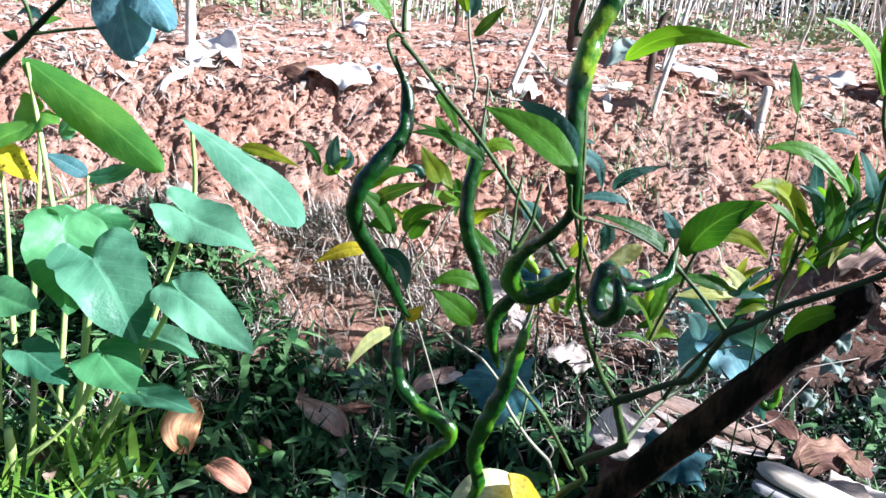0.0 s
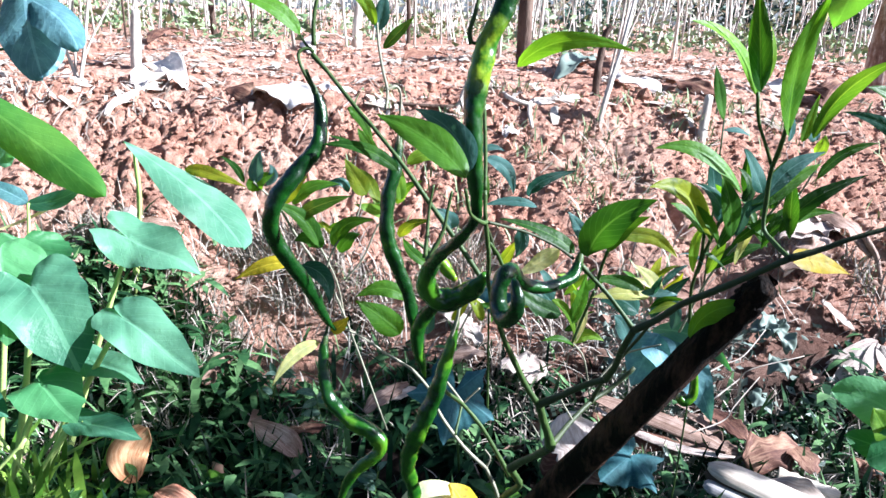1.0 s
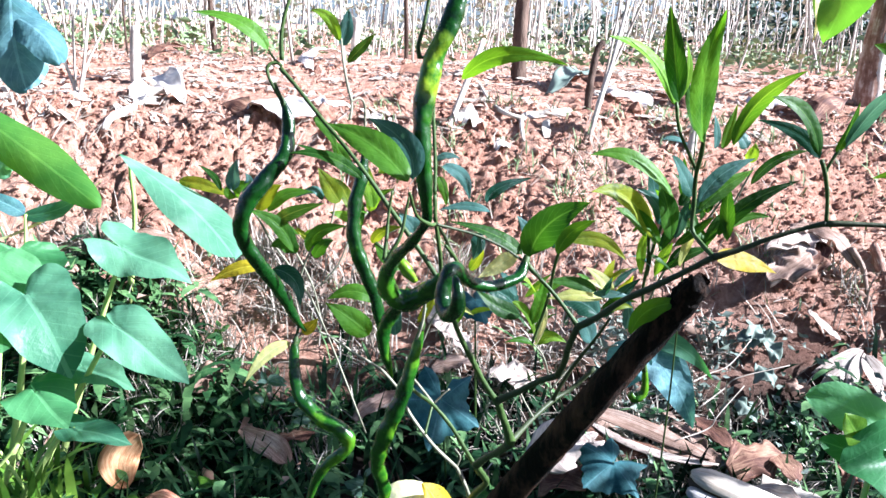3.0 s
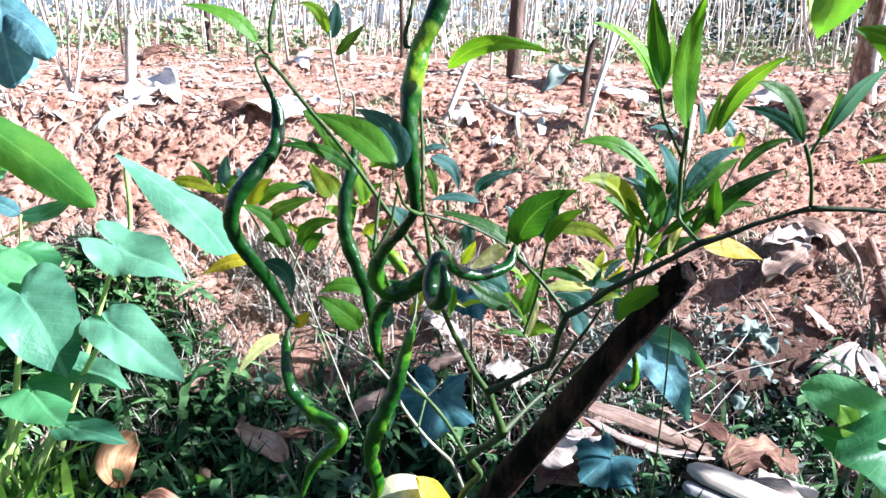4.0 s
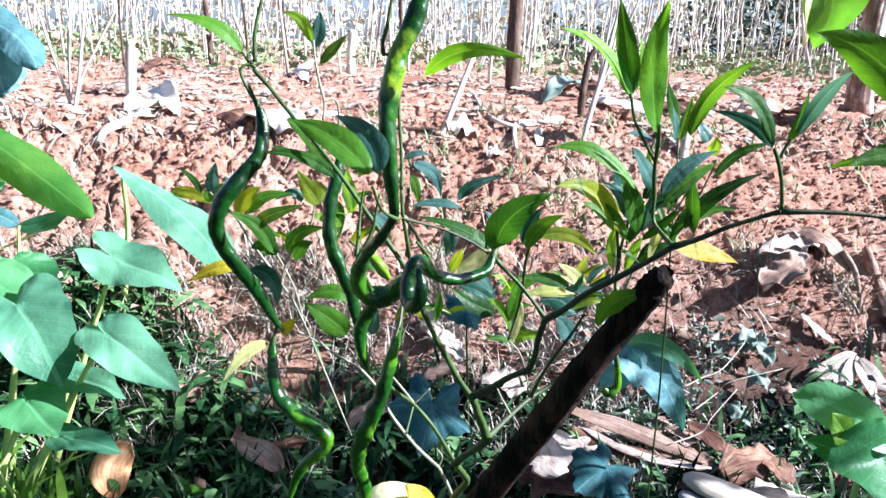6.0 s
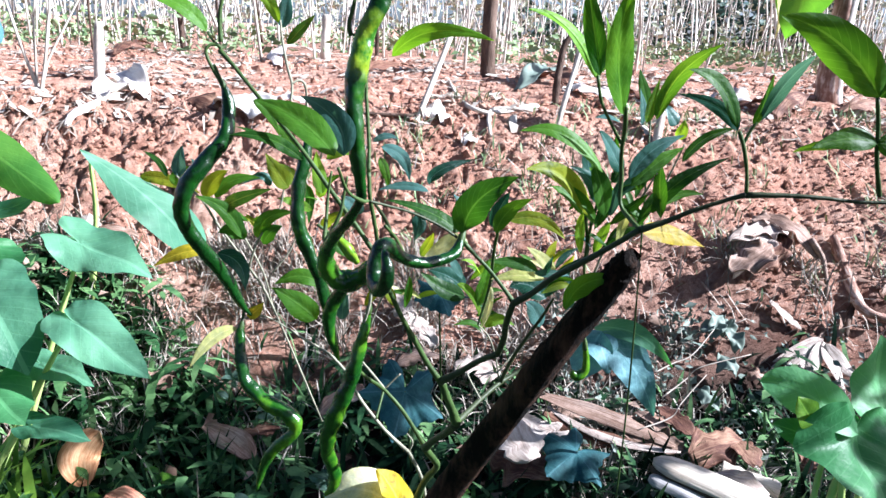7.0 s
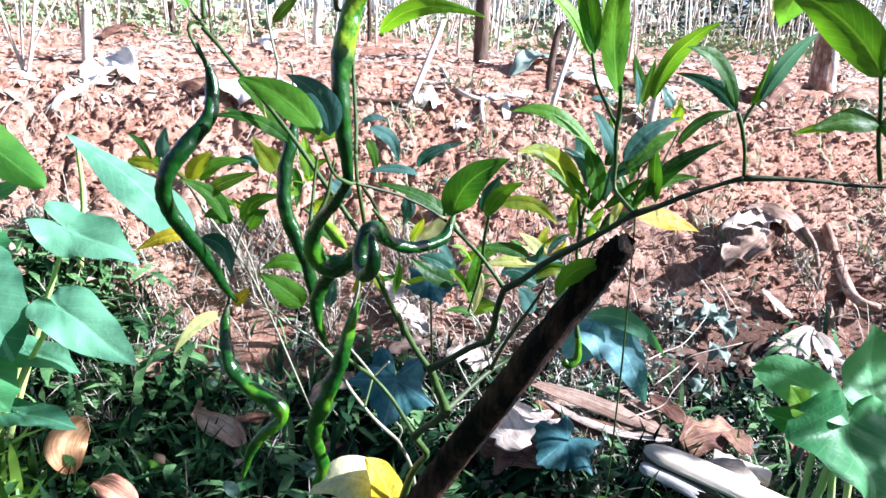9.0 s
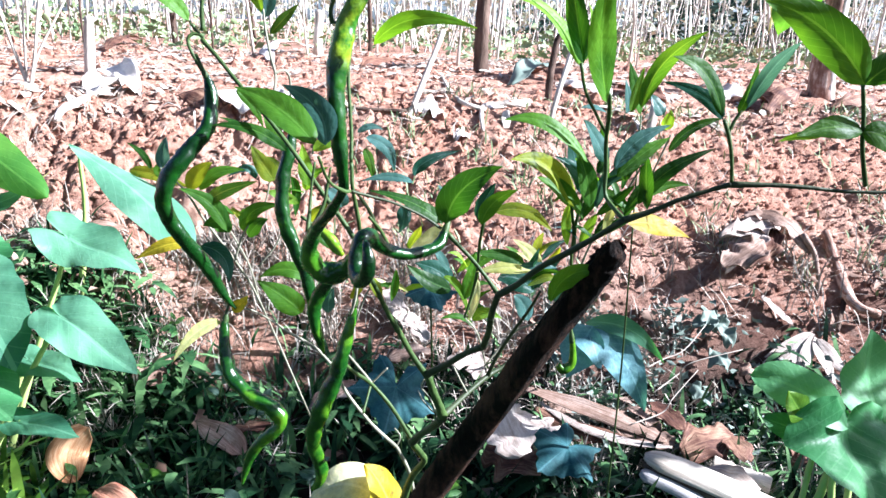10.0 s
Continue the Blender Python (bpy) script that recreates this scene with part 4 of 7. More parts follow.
curved_leaf(plant, (0.207, 0.310, 0.721), (0.209, 0.310, 0.731), (0.211, 0.310, 0.742), 0.0048, CHILI_PALE, 10, 0.30)
curved_leaf(plant, (0.212, 0.330, 0.718), (0.212, 0.330, 0.726), (0.209, 0.330, 0.736), 0.0046, CHILI_BLUE, 10, 0.30)
curved_leaf(plant, (0.241, 0.287, 0.723), (0.229, 0.283, 0.741), (0.212, 0.280, 0.748), 0.0089, CHILI_LEAF, 10, 0.35)
curved_leaf(plant, (0.242, 0.288, 0.721), (0.234, 0.294, 0.731), (0.217, 0.300, 0.736), 0.0067, CHILI_BLUE, -15, 0.30)
curved_leaf(plant, (0.249, 0.287, 0.724), (0.250, 0.283, 0.735), (0.251, 0.280, 0.747), 0.0060, CHILI_BRIGHT, 15, 0.30)
curved_leaf(plant, (0.252, 0.287, 0.726), (0.256, 0.278, 0.744), (0.263, 0.270, 0.756), 0.0066, CHILI_BLUE, 10, 0.30)
curved_leaf(plant, (0.300, 0.300, 0.714), (0.292, 0.305, 0.713), (0.283, 0.310, 0.709), 0.0049, CHILI_PALE, 0, 0.30)
curved_leaf(plant, (0.196, 0.335, 0.692), (0.173, 0.335, 0.711), (0.150, 0.335, 0.712), 0.0087, CHILI_LEAF, 10, 0.30)
curved_leaf(plant, (0.207, 0.385, 0.656), (0.185, 0.375, 0.682), (0.161, 0.365, 0.687), 0.0124, CHILI_YELLOW, 10, 0.35)
curved_leaf(plant, (0.205, 0.332, 0.693), (0.197, 0.329, 0.705), (0.189, 0.325, 0.715), 0.0098, CHILI_BLUE, 0, 0.30)
curved_leaf(plant, (0.216, 0.350, 0.686), (0.227, 0.352, 0.701), (0.246, 0.355, 0.710), 0.0086, CHILI_BLUE, 15, 0.30)
curved_leaf(plant, (0.221, 0.360, 0.680), (0.235, 0.362, 0.693), (0.251, 0.365, 0.702), 0.0082, CHILI_LEAF, 15, 0.30)
curved_leaf(plant, (0.253, 0.370, 0.693), (0.265, 0.370, 0.707), (0.283, 0.370, 0.713), 0.0061, CHILI_LEAF, 20, 0.30)
curved_leaf(plant, (0.241, 0.375, 0.661), (0.254, 0.372, 0.681), (0.281, 0.370, 0.696), 0.0085, CHILI_DEEP, 15, 0.30)
curved_leaf(plant, (0.242, 0.375, 0.664), (0.257, 0.378, 0.672), (0.273, 0.380, 0.672), 0.0053, CHILI_LEAF, 20, 0.30)
curved_leaf(plant, (0.243, 0.360, 0.715), (0.239, 0.360, 0.720), (0.234, 0.360, 0.726), 0.0087, CHILI_BLUE, 0, 0.30)
curved_leaf(plant, (0.245, 0.362, 0.707), (0.247, 0.361, 0.712), (0.247, 0.360, 0.718), 0.0062, CHILI_PALE, 0, 0.30)
curved_leaf(plant, (0.218, 0.380, 0.713), (0.209, 0.380, 0.716), (0.202, 0.380, 0.715), 0.0042, CHILI_BLUE, 20, 0.30)
curved_leaf(plant, (0.209, 0.365, 0.661), (0.204, 0.362, 0.680), (0.196, 0.360, 0.696), 0.0108, CHILI_LEAF, 0, 0.30)
curved_leaf(plant, (0.207, 0.375, 0.666), (0.201, 0.372, 0.680), (0.187, 0.370, 0.689), 0.0078, CHILI_BLUE, 0, 0.30)
curved_leaf(plant, (0.202, 0.385, 0.657), (0.191, 0.385, 0.669), (0.181, 0.385, 0.674), 0.0067, CHILI_LEAF, 10, 0.30)
curved_leaf(plant, (0.214, 0.370, 0.660), (0.215, 0.367, 0.673), (0.217, 0.365, 0.685), 0.0058, CHILI_BLUE, 0, 0.30)
curved_leaf(plant, (0.210, 0.390, 0.650), (0.201, 0.388, 0.661), (0.193, 0.385, 0.659), 0.0054, CHILI_LEAF, 30, 0.30)
curved_leaf(plant, (0.209, 0.360, 0.682), (0.212, 0.360, 0.690), (0.204, 0.360, 0.700), 0.0063, CHILI_DEEP, 0, 0.30)
curved_leaf(plant, (0.228, 0.365, 0.677), (0.228, 0.365, 0.687), (0.228, 0.365, 0.698), 0.0064, CHILI_DEEP, 0, 0.30)
curved_leaf(plant, (0.211, 0.410, 0.625), (0.207, 0.405, 0.644), (0.210, 0.400, 0.660), 0.0064, CHILI_PALE, 0, 0.30)
curved_leaf(plant, (0.231, 0.400, 0.634), (0.231, 0.395, 0.649), (0.235, 0.390, 0.659), 0.0063, CREAM, 10, 0.30)
curved_leaf(plant, (0.209, 0.302, 0.668), (0.227, 0.314, 0.665), (0.252, 0.325, 0.655), 0.0114, MUSTARD, 0, 0.20)
curved_leaf(plant, (0.186, 0.345, 0.611), (0.193, 0.340, 0.628), (0.212, 0.335, 0.634), 0.0112, CHILI_LEAF, 10, 0.30)
curved_leaf(plant, (0.124, 0.335, 0.658), (0.130, 0.325, 0.678), (0.148, 0.315, 0.692), 0.0161, CHILI_DEEP, 0, 0.25)
curved_leaf(plant, (0.134, 0.380, 0.653), (0.130, 0.380, 0.660), (0.123, 0.380, 0.669), 0.0073, CHILI_BLUE, 0, 0.30)
curved_leaf(plant, (0.151, 0.390, 0.643), (0.157, 0.388, 0.657), (0.171, 0.385, 0.666), 0.0095, CHILI_LEAF, 10, 0.30)
curved_leaf(plant, (0.150, 0.400, 0.644), (0.154, 0.400, 0.656), (0.160, 0.400, 0.667), 0.0083, CHILI_BLUE, 0, 0.30)
curved_leaf(plant, (0.162, 0.410, 0.646), (0.182, 0.410, 0.647), (0.200, 0.410, 0.634), 0.0086, CHILI_YELLOW, 15, 0.30)
curved_leaf(plant, (0.125, 0.365, 0.650), (0.109, 0.365, 0.661), (0.084, 0.365, 0.668), 0.0086, CHILI_LEAF, 10, 0.30)
curved_leaf(plant, (0.110, 0.400, 0.666), (0.095, 0.400, 0.669), (0.079, 0.400, 0.666), 0.0055, CHILI_BLUE, 20, 0.30)
curved_leaf(plant, (0.114, 0.450, 0.660), (0.121, 0.450, 0.670), (0.144, 0.450, 0.678), 0.0076, CHILI_BLUE, 20, 0.30)
curved_leaf(plant, (0.081, 0.420, 0.689), (0.094, 0.420, 0.683), (0.099, 0.420, 0.668), 0.0081, CHILI_BLUE, 0, 0.30)
curved_leaf(plant, (0.076, 0.420, 0.692), (0.084, 0.420, 0.696), (0.092, 0.420, 0.694), 0.0039, CHILI_BLUE, 20, 0.30)
curved_leaf(plant, (0.104, 0.420, 0.647), (0.106, 0.420, 0.639), (0.103, 0.420, 0.629), 0.0087, CHILI_BLUE, 0, 0.30)
curved_leaf(plant, (0.137, 0.450, 0.625), (0.124, 0.450, 0.616), (0.111, 0.450, 0.607), 0.0106, CREAM, 10, 0.30)
curved_leaf(plant, (0.186, 0.420, 0.610), (0.170, 0.420, 0.615), (0.152, 0.420, 0.616), 0.0082, CHILI_DEEP, 10, 0.30)
curved_leaf(plant, (0.193, 0.430, 0.601), (0.175, 0.430, 0.603), (0.156, 0.430, 0.600), 0.0092, CREAM, 10, 0.30)
curved_leaf(plant, (0.213, 0.500, 0.561), (0.197, 0.500, 0.572), (0.183, 0.500, 0.570), 0.0176, CHILI_BLUE, 0, 0.30)
curved_leaf(plant, (0.197, 0.420, 0.606), (0.189, 0.420, 0.617), (0.177, 0.420, 0.626), 0.0082, CREAM, 0, 0.30)
curved_leaf(plant, (0.192, 0.420, 0.591), (0.201, 0.420, 0.606), (0.214, 0.420, 0.619), 0.0083, CHILI_BLUE, 0, 0.30)
curved_leaf(plant, (0.211, 0.430, 0.579), (0.212, 0.430, 0.591), (0.209, 0.430, 0.605), 0.0069, CHILI_BLUE, 0, 0.30)
curved_leaf(plant, (0.142, 0.450, 0.580), (0.126, 0.450, 0.586), (0.110, 0.450, 0.598), 0.0119, CHILI_DEEP, 0, 0.30)
curved_leaf(plant, (0.147, 0.500, 0.568), (0.135, 0.500, 0.578), (0.119, 0.500, 0.583), 0.0148, CHILI_BLUE, 0, 0.30)
curved_leaf(plant, (0.137, 0.460, 0.586), (0.149, 0.460, 0.577), (0.157, 0.460, 0.554), 0.0053, CHILI_PALE, 10, 0.30)
curved_leaf(plant, (0.152, 0.460, 0.569), (0.157, 0.460, 0.587), (0.159, 0.460, 0.605), 0.0097, CHILI_LEAF, 0, 0.30)
curved_leaf(plant, (0.163, 0.470, 0.581), (0.162, 0.470, 0.564), (0.158, 0.470, 0.547), 0.0059, CREAM, 10, 0.30)
curved_leaf(plant, (0.215, 0.520, 0.528), (0.209, 0.520, 0.543), (0.201, 0.520, 0.550), 0.0139, CHILI_BLUE, 0, 0.30)
curved_leaf(plant, (0.166, 0.500, 0.536), (0.175, 0.500, 0.543), (0.189, 0.500, 0.538), 0.0089, CHILI_PALE, 0, 0.30)
curved_leaf(plant, (0.066, 0.450, 0.638), (0.063, 0.450, 0.644), (0.055, 0.450, 0.651), 0.0115, CHILI_BLUE, 0, 0.30)
curved_leaf(plant, (0.080, 0.440, 0.679), (0.084, 0.440, 0.670), (0.086, 0.440, 0.659), 0.0059, CHILI_PALE, 0, 0.30)
curved_leaf(plant, (0.040, 0.500, 0.569), (0.022, 0.500, 0.577), (0.002, 0.500, 0.570), 0.0116, CHILI_LEAF, 0, 0.30)
curved_leaf(plant, (0.035, 0.485, 0.548), (0.022, 0.485, 0.560), (0.003, 0.485, 0.573), 0.0178, CHILI_LEAF, 0, 0.30)
curved_leaf(plant, (-0.013, 0.470, 0.556), (-0.007, 0.470, 0.560), (-0.001, 0.470, 0.567), 0.0082, GOLD_LEAF, 0, 0.30)
curved_leaf(plant, (-0.041, 0.470, 0.605), (-0.057, 0.470, 0.603), (-0.077, 0.470, 0.593), 0.0100, GOLD_LEAF, 10, 0.30)
curved_leaf(plant, (-0.034, 0.478, 0.601), (-0.018, 0.474, 0.594), (-0.014, 0.470, 0.576), 0.0114, CHILI_BLUE, 0, 0.50)
curved_leaf(plant, (-0.021, 0.470, 0.547), (-0.037, 0.460, 0.542), (-0.051, 0.450, 0.524), 0.0085, CREAM, -15, 0.30)
curved_leaf(plant, (0.055, 0.485, 0.548), (0.055, 0.485, 0.559), (0.059, 0.485, 0.568), 0.0094, CHILI_BLUE, 0, 0.30)
curved_leaf(plant, (0.071, 0.480, 0.561), (0.079, 0.480, 0.575), (0.080, 0.480, 0.586), 0.0067, CHILI_YELLOW, 0, 0.30)
curved_leaf(plant, (0.093, 0.480, 0.561), (0.088, 0.480, 0.573), (0.081, 0.480, 0.576), 0.0076, CHILI_YELLOW, 0, 0.30)
curved_leaf(plant, (0.289, 0.262, 0.740), (0.265, 0.259, 0.761), (0.236, 0.255, 0.771), 0.0168, CHILI_LEAF, -35, 0.20)
curved_leaf(plant, (0.295, 0.266, 0.720), (0.280, 0.264, 0.722), (0.263, 0.262, 0.718), 0.0096, CHILI_LEAF, -15, 0.20)
curved_leaf(plant, (0.295, 0.266, 0.720), (0.308, 0.264, 0.717), (0.328, 0.262, 0.705), 0.0112, CHILI_LEAF, 10, 0.20)
curved_leaf(plant, (0.289, 0.262, 0.740), (0.300, 0.260, 0.750), (0.313, 0.258, 0.753), 0.0116, CHILI_LEAF, 0, 0.25)
twig(plant, [(0.288, 0.262, 0.740, 0.0012), (0.293, 0.265, 0.728, 0.0012), (0.299, 0.270, 0.713, 0.0014), (0.312, 0.281, 0.694, 0.0016)], STEM)


def spray(parent, node, count, length, seed, mats, rise=0.3, spread=1.0):
    """Narrow young leaves fanning out from a node on short stalks."""
    rng = np.random.default_rng(seed)
    for q in range(count):
        a = rng.uniform(-1.0, 1.0) * spread * math.pi
        d = np.array((math.sin(a), -0.25 + 0.5 * rng.random(), rise + 0.7 * math.cos(a) * rng.random()))
        d /= np.linalg.norm(d)
        size = length * rng.uniform(0.55, 1.15)
        b = np.array(node) + rng.normal(0, 0.006, 3)
        leaf(parent, tuple(b), tuple(b + d * size), size * rng.uniform(0.22, 0.34), rng.uniform(0.02, 0.16), rng.uniform(-50, 50), mats[rng.integers(len(mats))])


GREENS = (CHILI_LEAF, CHILI_PALE, CHILI_DEEP, CHILI_LEAF, CHILI_BLUE)
spray(plant, (0.224, 0.410, 0.626), 5, 0.034, 62, GREENS, 0.5, 0.7)
spray(plant, (0.182, 0.420, 0.606), 4, 0.026, 66, GREENS + (CHILI_YELLOW,), 0.1, 1.0)
spray(plant, (0.159, 0.500, 0.552), 5, 0.030, 68, GREENS + (CHILI_YELLOW,), 0.2, 0.9)
spray(plant, (0.215, 0.380, 0.655), 4, 0.036, 75, GREENS, 0.9, 0.45)

PALES = (CHILI_LEAF, CHILI_PALE, CHILI_YELLOW, CREAM, CHILI_BLUE)
spray(plant, (0.212, 0.370, 0.668), 5, 0.036, 81, GREENS, 0.5, 0.7)
spray(plant, (0.238, 0.385, 0.660), 6, 0.034, 82, GREENS, 0.6, 0.6)
spray(plant, (0.195, 0.430, 0.600), 7, 0.030, 83, PALES, 0.5, 0.7)
spray(plant, (0.150, 0.470, 0.590), 5, 0.028, 84, PALES, 0.3, 0.9)
spray(plant, (0.110, 0.500, 0.560), 5, 0.026, 85, PALES, 0.3, 0.9)

# a younger pepper plant behind it
young = group("pepper_plant", (0.0, 0.62, 0.0), "small yellow-green pepper plant with narrow leaves", "pepper plant")
twig(young, [(0.026, 0.660, 0.363, 0.0018), (-0.013, 0.600, 0.513, 0.0018), (-0.028, 0.570, 0.561, 0.0019), (-0.048, 0.555, 0.600, 0.0019), (-0.060, 0.550, 0.624, 0.0018), (-0.078, 0.550, 0.642, 0.0016)], TWIG)
twig(young, [(-0.028, 0.570, 0.561, 0.0019), (-0.018, 0.565, 0.588, 0.0017), (-0.002, 0.565, 0.610, 0.0014), (0.004, 0.565, 0.634, 0.0014)], TWIG)
twig(young, [(-0.013, 0.600, 0.513, 0.0015), (-0.019, 0.590, 0.549, 0.0015), (-0.032, 0.580, 0.583, 0.0015), (-0.044, 0.560, 0.615, 0.0014)], TWIG)
twig(young, [(-0.013, 0.600, 0.546, 0.0015), (0.003, 0.600, 0.567, 0.0015), (0.014, 0.600, 0.594, 0.0015), (0.028, 0.600, 0.615, 0.0015)], TWIG)
curved_leaf(young, (-0.076, 0.550, 0.641), (-0.075, 0.550, 0.654), (-0.072, 0.550, 0.666), 0.0107, CHILI_BLUE, 0, 0.30)
curved_leaf(young, (-0.079, 0.550, 0.634), (-0.074, 0.550, 0.643), (-0.062, 0.550, 0.649), 0.0117, CHILI_LEAF, 0, 0.30)
curved_leaf(young, (-0.085, 0.550, 0.641), (-0.091, 0.550, 0.653), (-0.102, 0.550, 0.661), 0.0049, CHILI_LEAF, 0, 0.30)
curved_leaf(young, (-0.069, 0.550, 0.640), (-0.063, 0.550, 0.648), (-0.066, 0.550, 0.656), 0.0072, CHILI_BLUE, 0, 0.30)
curved_leaf(young, (-0.057, 0.550, 0.625), (-0.049, 0.548, 0.639), (-0.037, 0.545, 0.648), 0.0126, CHILI_YELLOW, 0, 0.30)
curved_leaf(young, (-0.049, 0.550, 0.625), (-0.035, 0.550, 0.639), (-0.013, 0.550, 0.642), 0.0099, CHILI_LEAF, 10, 0.30)
curved_leaf(young, (-0.043, 0.550, 0.616), (-0.029, 0.550, 0.625), (-0.004, 0.550, 0.633), 0.0109, CHILI_YELLOW, 0, 0.30)
curved_leaf(young, (-0.029, 0.550, 0.592), (-0.041, 0.548, 0.615), (-0.064, 0.545, 0.627), 0.0123, CHILI_LEAF, 0, 0.30)
curved_leaf(young, (-0.027, 0.550, 0.591), (-0.036, 0.550, 0.599), (-0.048, 0.550, 0.596), 0.0129, CHILI_DEEP, 0, 0.30)
curved_leaf(young, (-0.019, 0.565, 0.588), (-0.010, 0.562, 0.606), (0.013, 0.560, 0.612), 0.0113, CHILI_LEAF, 10, 0.30)
curved_leaf(young, (-0.015, 0.565, 0.583), (-0.008, 0.562, 0.594), (0.002, 0.560, 0.600), 0.0113, CHILI_DEEP, 0, 0.30)
curved_leaf(young, (0.007, 0.565, 0.631), (-0.001, 0.562, 0.644), (-0.010, 0.560, 0.660), 0.0139, CHILI_YELLOW, 0, 0.30)
curved_leaf(young, (-0.008, 0.565, 0.632), (-0.014, 0.562, 0.641), (-0.030, 0.560, 0.634), 0.0074, CHILI_BLUE, 0, 0.30)
curved_leaf(young, (0.031, 0.580, 0.620), (0.036, 0.575, 0.633), (0.050, 0.570, 0.642), 0.0095, CHILI_PALE, 0, 0.30)
curved_leaf(young, (0.033, 0.580, 0.592), (0.042, 0.575, 0.604), (0.058, 0.570, 0.610), 0.0087, CHILI_YELLOW, 0, 0.30)
curved_leaf(young, (0.034, 0.570, 0.626), (0.031, 0.570, 0.643), (0.029, 0.570, 0.661), 0.0113, CHILI_PALE, 0, 0.30)
curved_leaf(young, (0.015, 0.570, 0.659), (0.006, 0.570, 0.672), (-0.001, 0.570, 0.682), 0.0092, CHILI_LEAF, 0, 0.30)
curved_leaf(young, (0.058, 0.580, 0.569), (0.044, 0.575, 0.581), (0.036, 0.570, 0.595), 0.0088, CHILI_LEAF, 0, 0.30)
curved_leaf(young, (0.038, 0.570, 0.655), (0.052, 0.570, 0.663), (0.064, 0.570, 0.656), 0.0102, CHILI_PALE, 0, 0.30)
curved_leaf(young, (0.118, 0.580, 0.570), (0.124, 0.575, 0.582), (0.128, 0.570, 0.594), 0.0088, CHILI_YELLOW, 0, 0.30)
MIXED = (CHILI_LEAF, CHILI_YELLOW, CHILI_PALE, CHILI_LEAF)
spray(young, (-0.016, 0.580, 0.594), 4, 0.034, 72, MIXED, 0.2, 0.9)
spray(young, (0.023, 0.590, 0.605), 4, 0.034, 73, MIXED, 0.3, 0.8)


seedling = group("seedling", (0.470, 0.960, 0.0), "thin seedling with one upright dark green leaf", "seedling")
twig(seedling, [(0.470, 0.960, -0.010, 0.0022), (0.445, 0.900, 0.300, 0.0018), (0.408, 0.840, 0.665, 0.0014)], STEM, "stalk")
curved_leaf(seedling, (0.408, 0.840, 0.665), (0.393, 0.830, 0.699), (0.380, 0.820, 0.728), 0.0155, CHILI_DEEP, 0, 0.25)


# ---- taro clumps ----
def heart(name, notch, tip, width, droop=0.1, roll=0.0, cup=0.2, mat=None, seed=1, back=1.0):
    """A heart-shaped blade: the petiole joins at the notch, two round lobes behind it, a pointed tip."""
    b, t = np.array(notch, float), np.array(tip, float)
    axis = t - b
    length = np.linalg.norm(axis)
    a = axis / length
    nrm = np.array([0.28, -0.55, 0.78])
    nrm -= a * (nrm @ a)
    nrm /= np.linalg.norm(nrm)
    rad = math.radians(roll)
    nrm = nrm * math.cos(rad) + np.cross(a, nrm) * math.sin(rad)
    wid = np.cross(nrm, a)
    rng = np.random.default_rng(seed)
    ph = rng.uniform(0, 6.28)
    n, rings = 72, 10
    out_x = np.array([1.0, 0.93, 0.74, 0.45, 0.12, -0.15 * back, -0.25 * back, -0.23 * back, -0.10])
    out_y = np.array([0.0, 0.075, 0.245, 0.41, 0.485, 0.43, 0.28, 0.11, 0.0])
    out_a, out_r = np.arctan2(out_y, out_x), np.hypot(out_x, out_y)
    verts, uvs, faces = [b], [(0.5, 0.3)], []
    for r in range(1, rings + 1):
        q = r / rings
        for k in range(n):
            th = 2 * math.pi * k / n - math.pi
            rad_k = float(np.interp(abs(th), out_a, out_r)) * (1 + 0.045 * math.sin(th * 5 + ph) + 0.025 * math.sin(th * 9 + 2 * ph))
            x, y = rad_k * math.cos(th) * length, rad_k * math.sin(th) * width
            x *= q
            y *= q
            s = x / length
            edge = q ** 3
            ribs = 0.022 * width * abs(math.sin((s * 1.0 - abs(y) / width * 0.8) * 9)) * min(1, abs(y) / width * 8) * (1 - edge)
            h = -droop * length * s * abs(s) + cup * abs(y) * 0.8 + 0.06 * width * math.sin(th * 4 + ph) * edge + 0.018 * width * math.sin(th * 11 + ph * 3) * edge * q + 0.07 * width * math.sin(th * 2.0 + ph * 2) * q * q + ribs + 0.05 * width * math.sin(s * 6 + ph)
            verts.append(b + a * x + wid * y + nrm * h)
            uvs.append((0.5 + y / width, 0.3 + 0.7 * s))
    for k in range(n):
        faces.append((0, 1 + k, 1 + (k + 1) % n))
    for r in range(rings - 1):
        for k in range(n):
            k2 = (k + 1) % n
            faces.append((1 + r * n + k, 1 + (r + 1) * n + k, 1 + (r + 1) * n + k2, 1 + r * n + k2))
    return part(name, mesh_from(verts, faces, uvs), mat or TARO)


def taro_leaf(parent, notch, tip, width, foot, droop=0.1, roll=0.0, cup=0.15, mat=None, thick=0.0042, back=1.0):
    """A taro leaf with its petiole from the foot in the ground."""
    LEAVES[0] += 1
    ob = under(heart("leaf", notch, tip, width, droop, roll, cup, mat, LEAVES[0], back), parent)
    n, f = Vector(notch), Vector(foot)
    m1, m2 = f.lerp(n, 0.35) + Vector((0, 0.01, 0.015)), f.lerp(n, 0.75) + Vector((0, 0.02, 0.02))
    back = n - Vector((0, -0.004, 0.002))
    pet = part("petiole", tube_mesh([(*f, thick * 1.5), (*m1, thick * 1.2), (*m2, thick), (*back, thick * 0.55)], 9, 5, 0.03, 2), PETIOLE)
    under(pet, parent)
    return ob


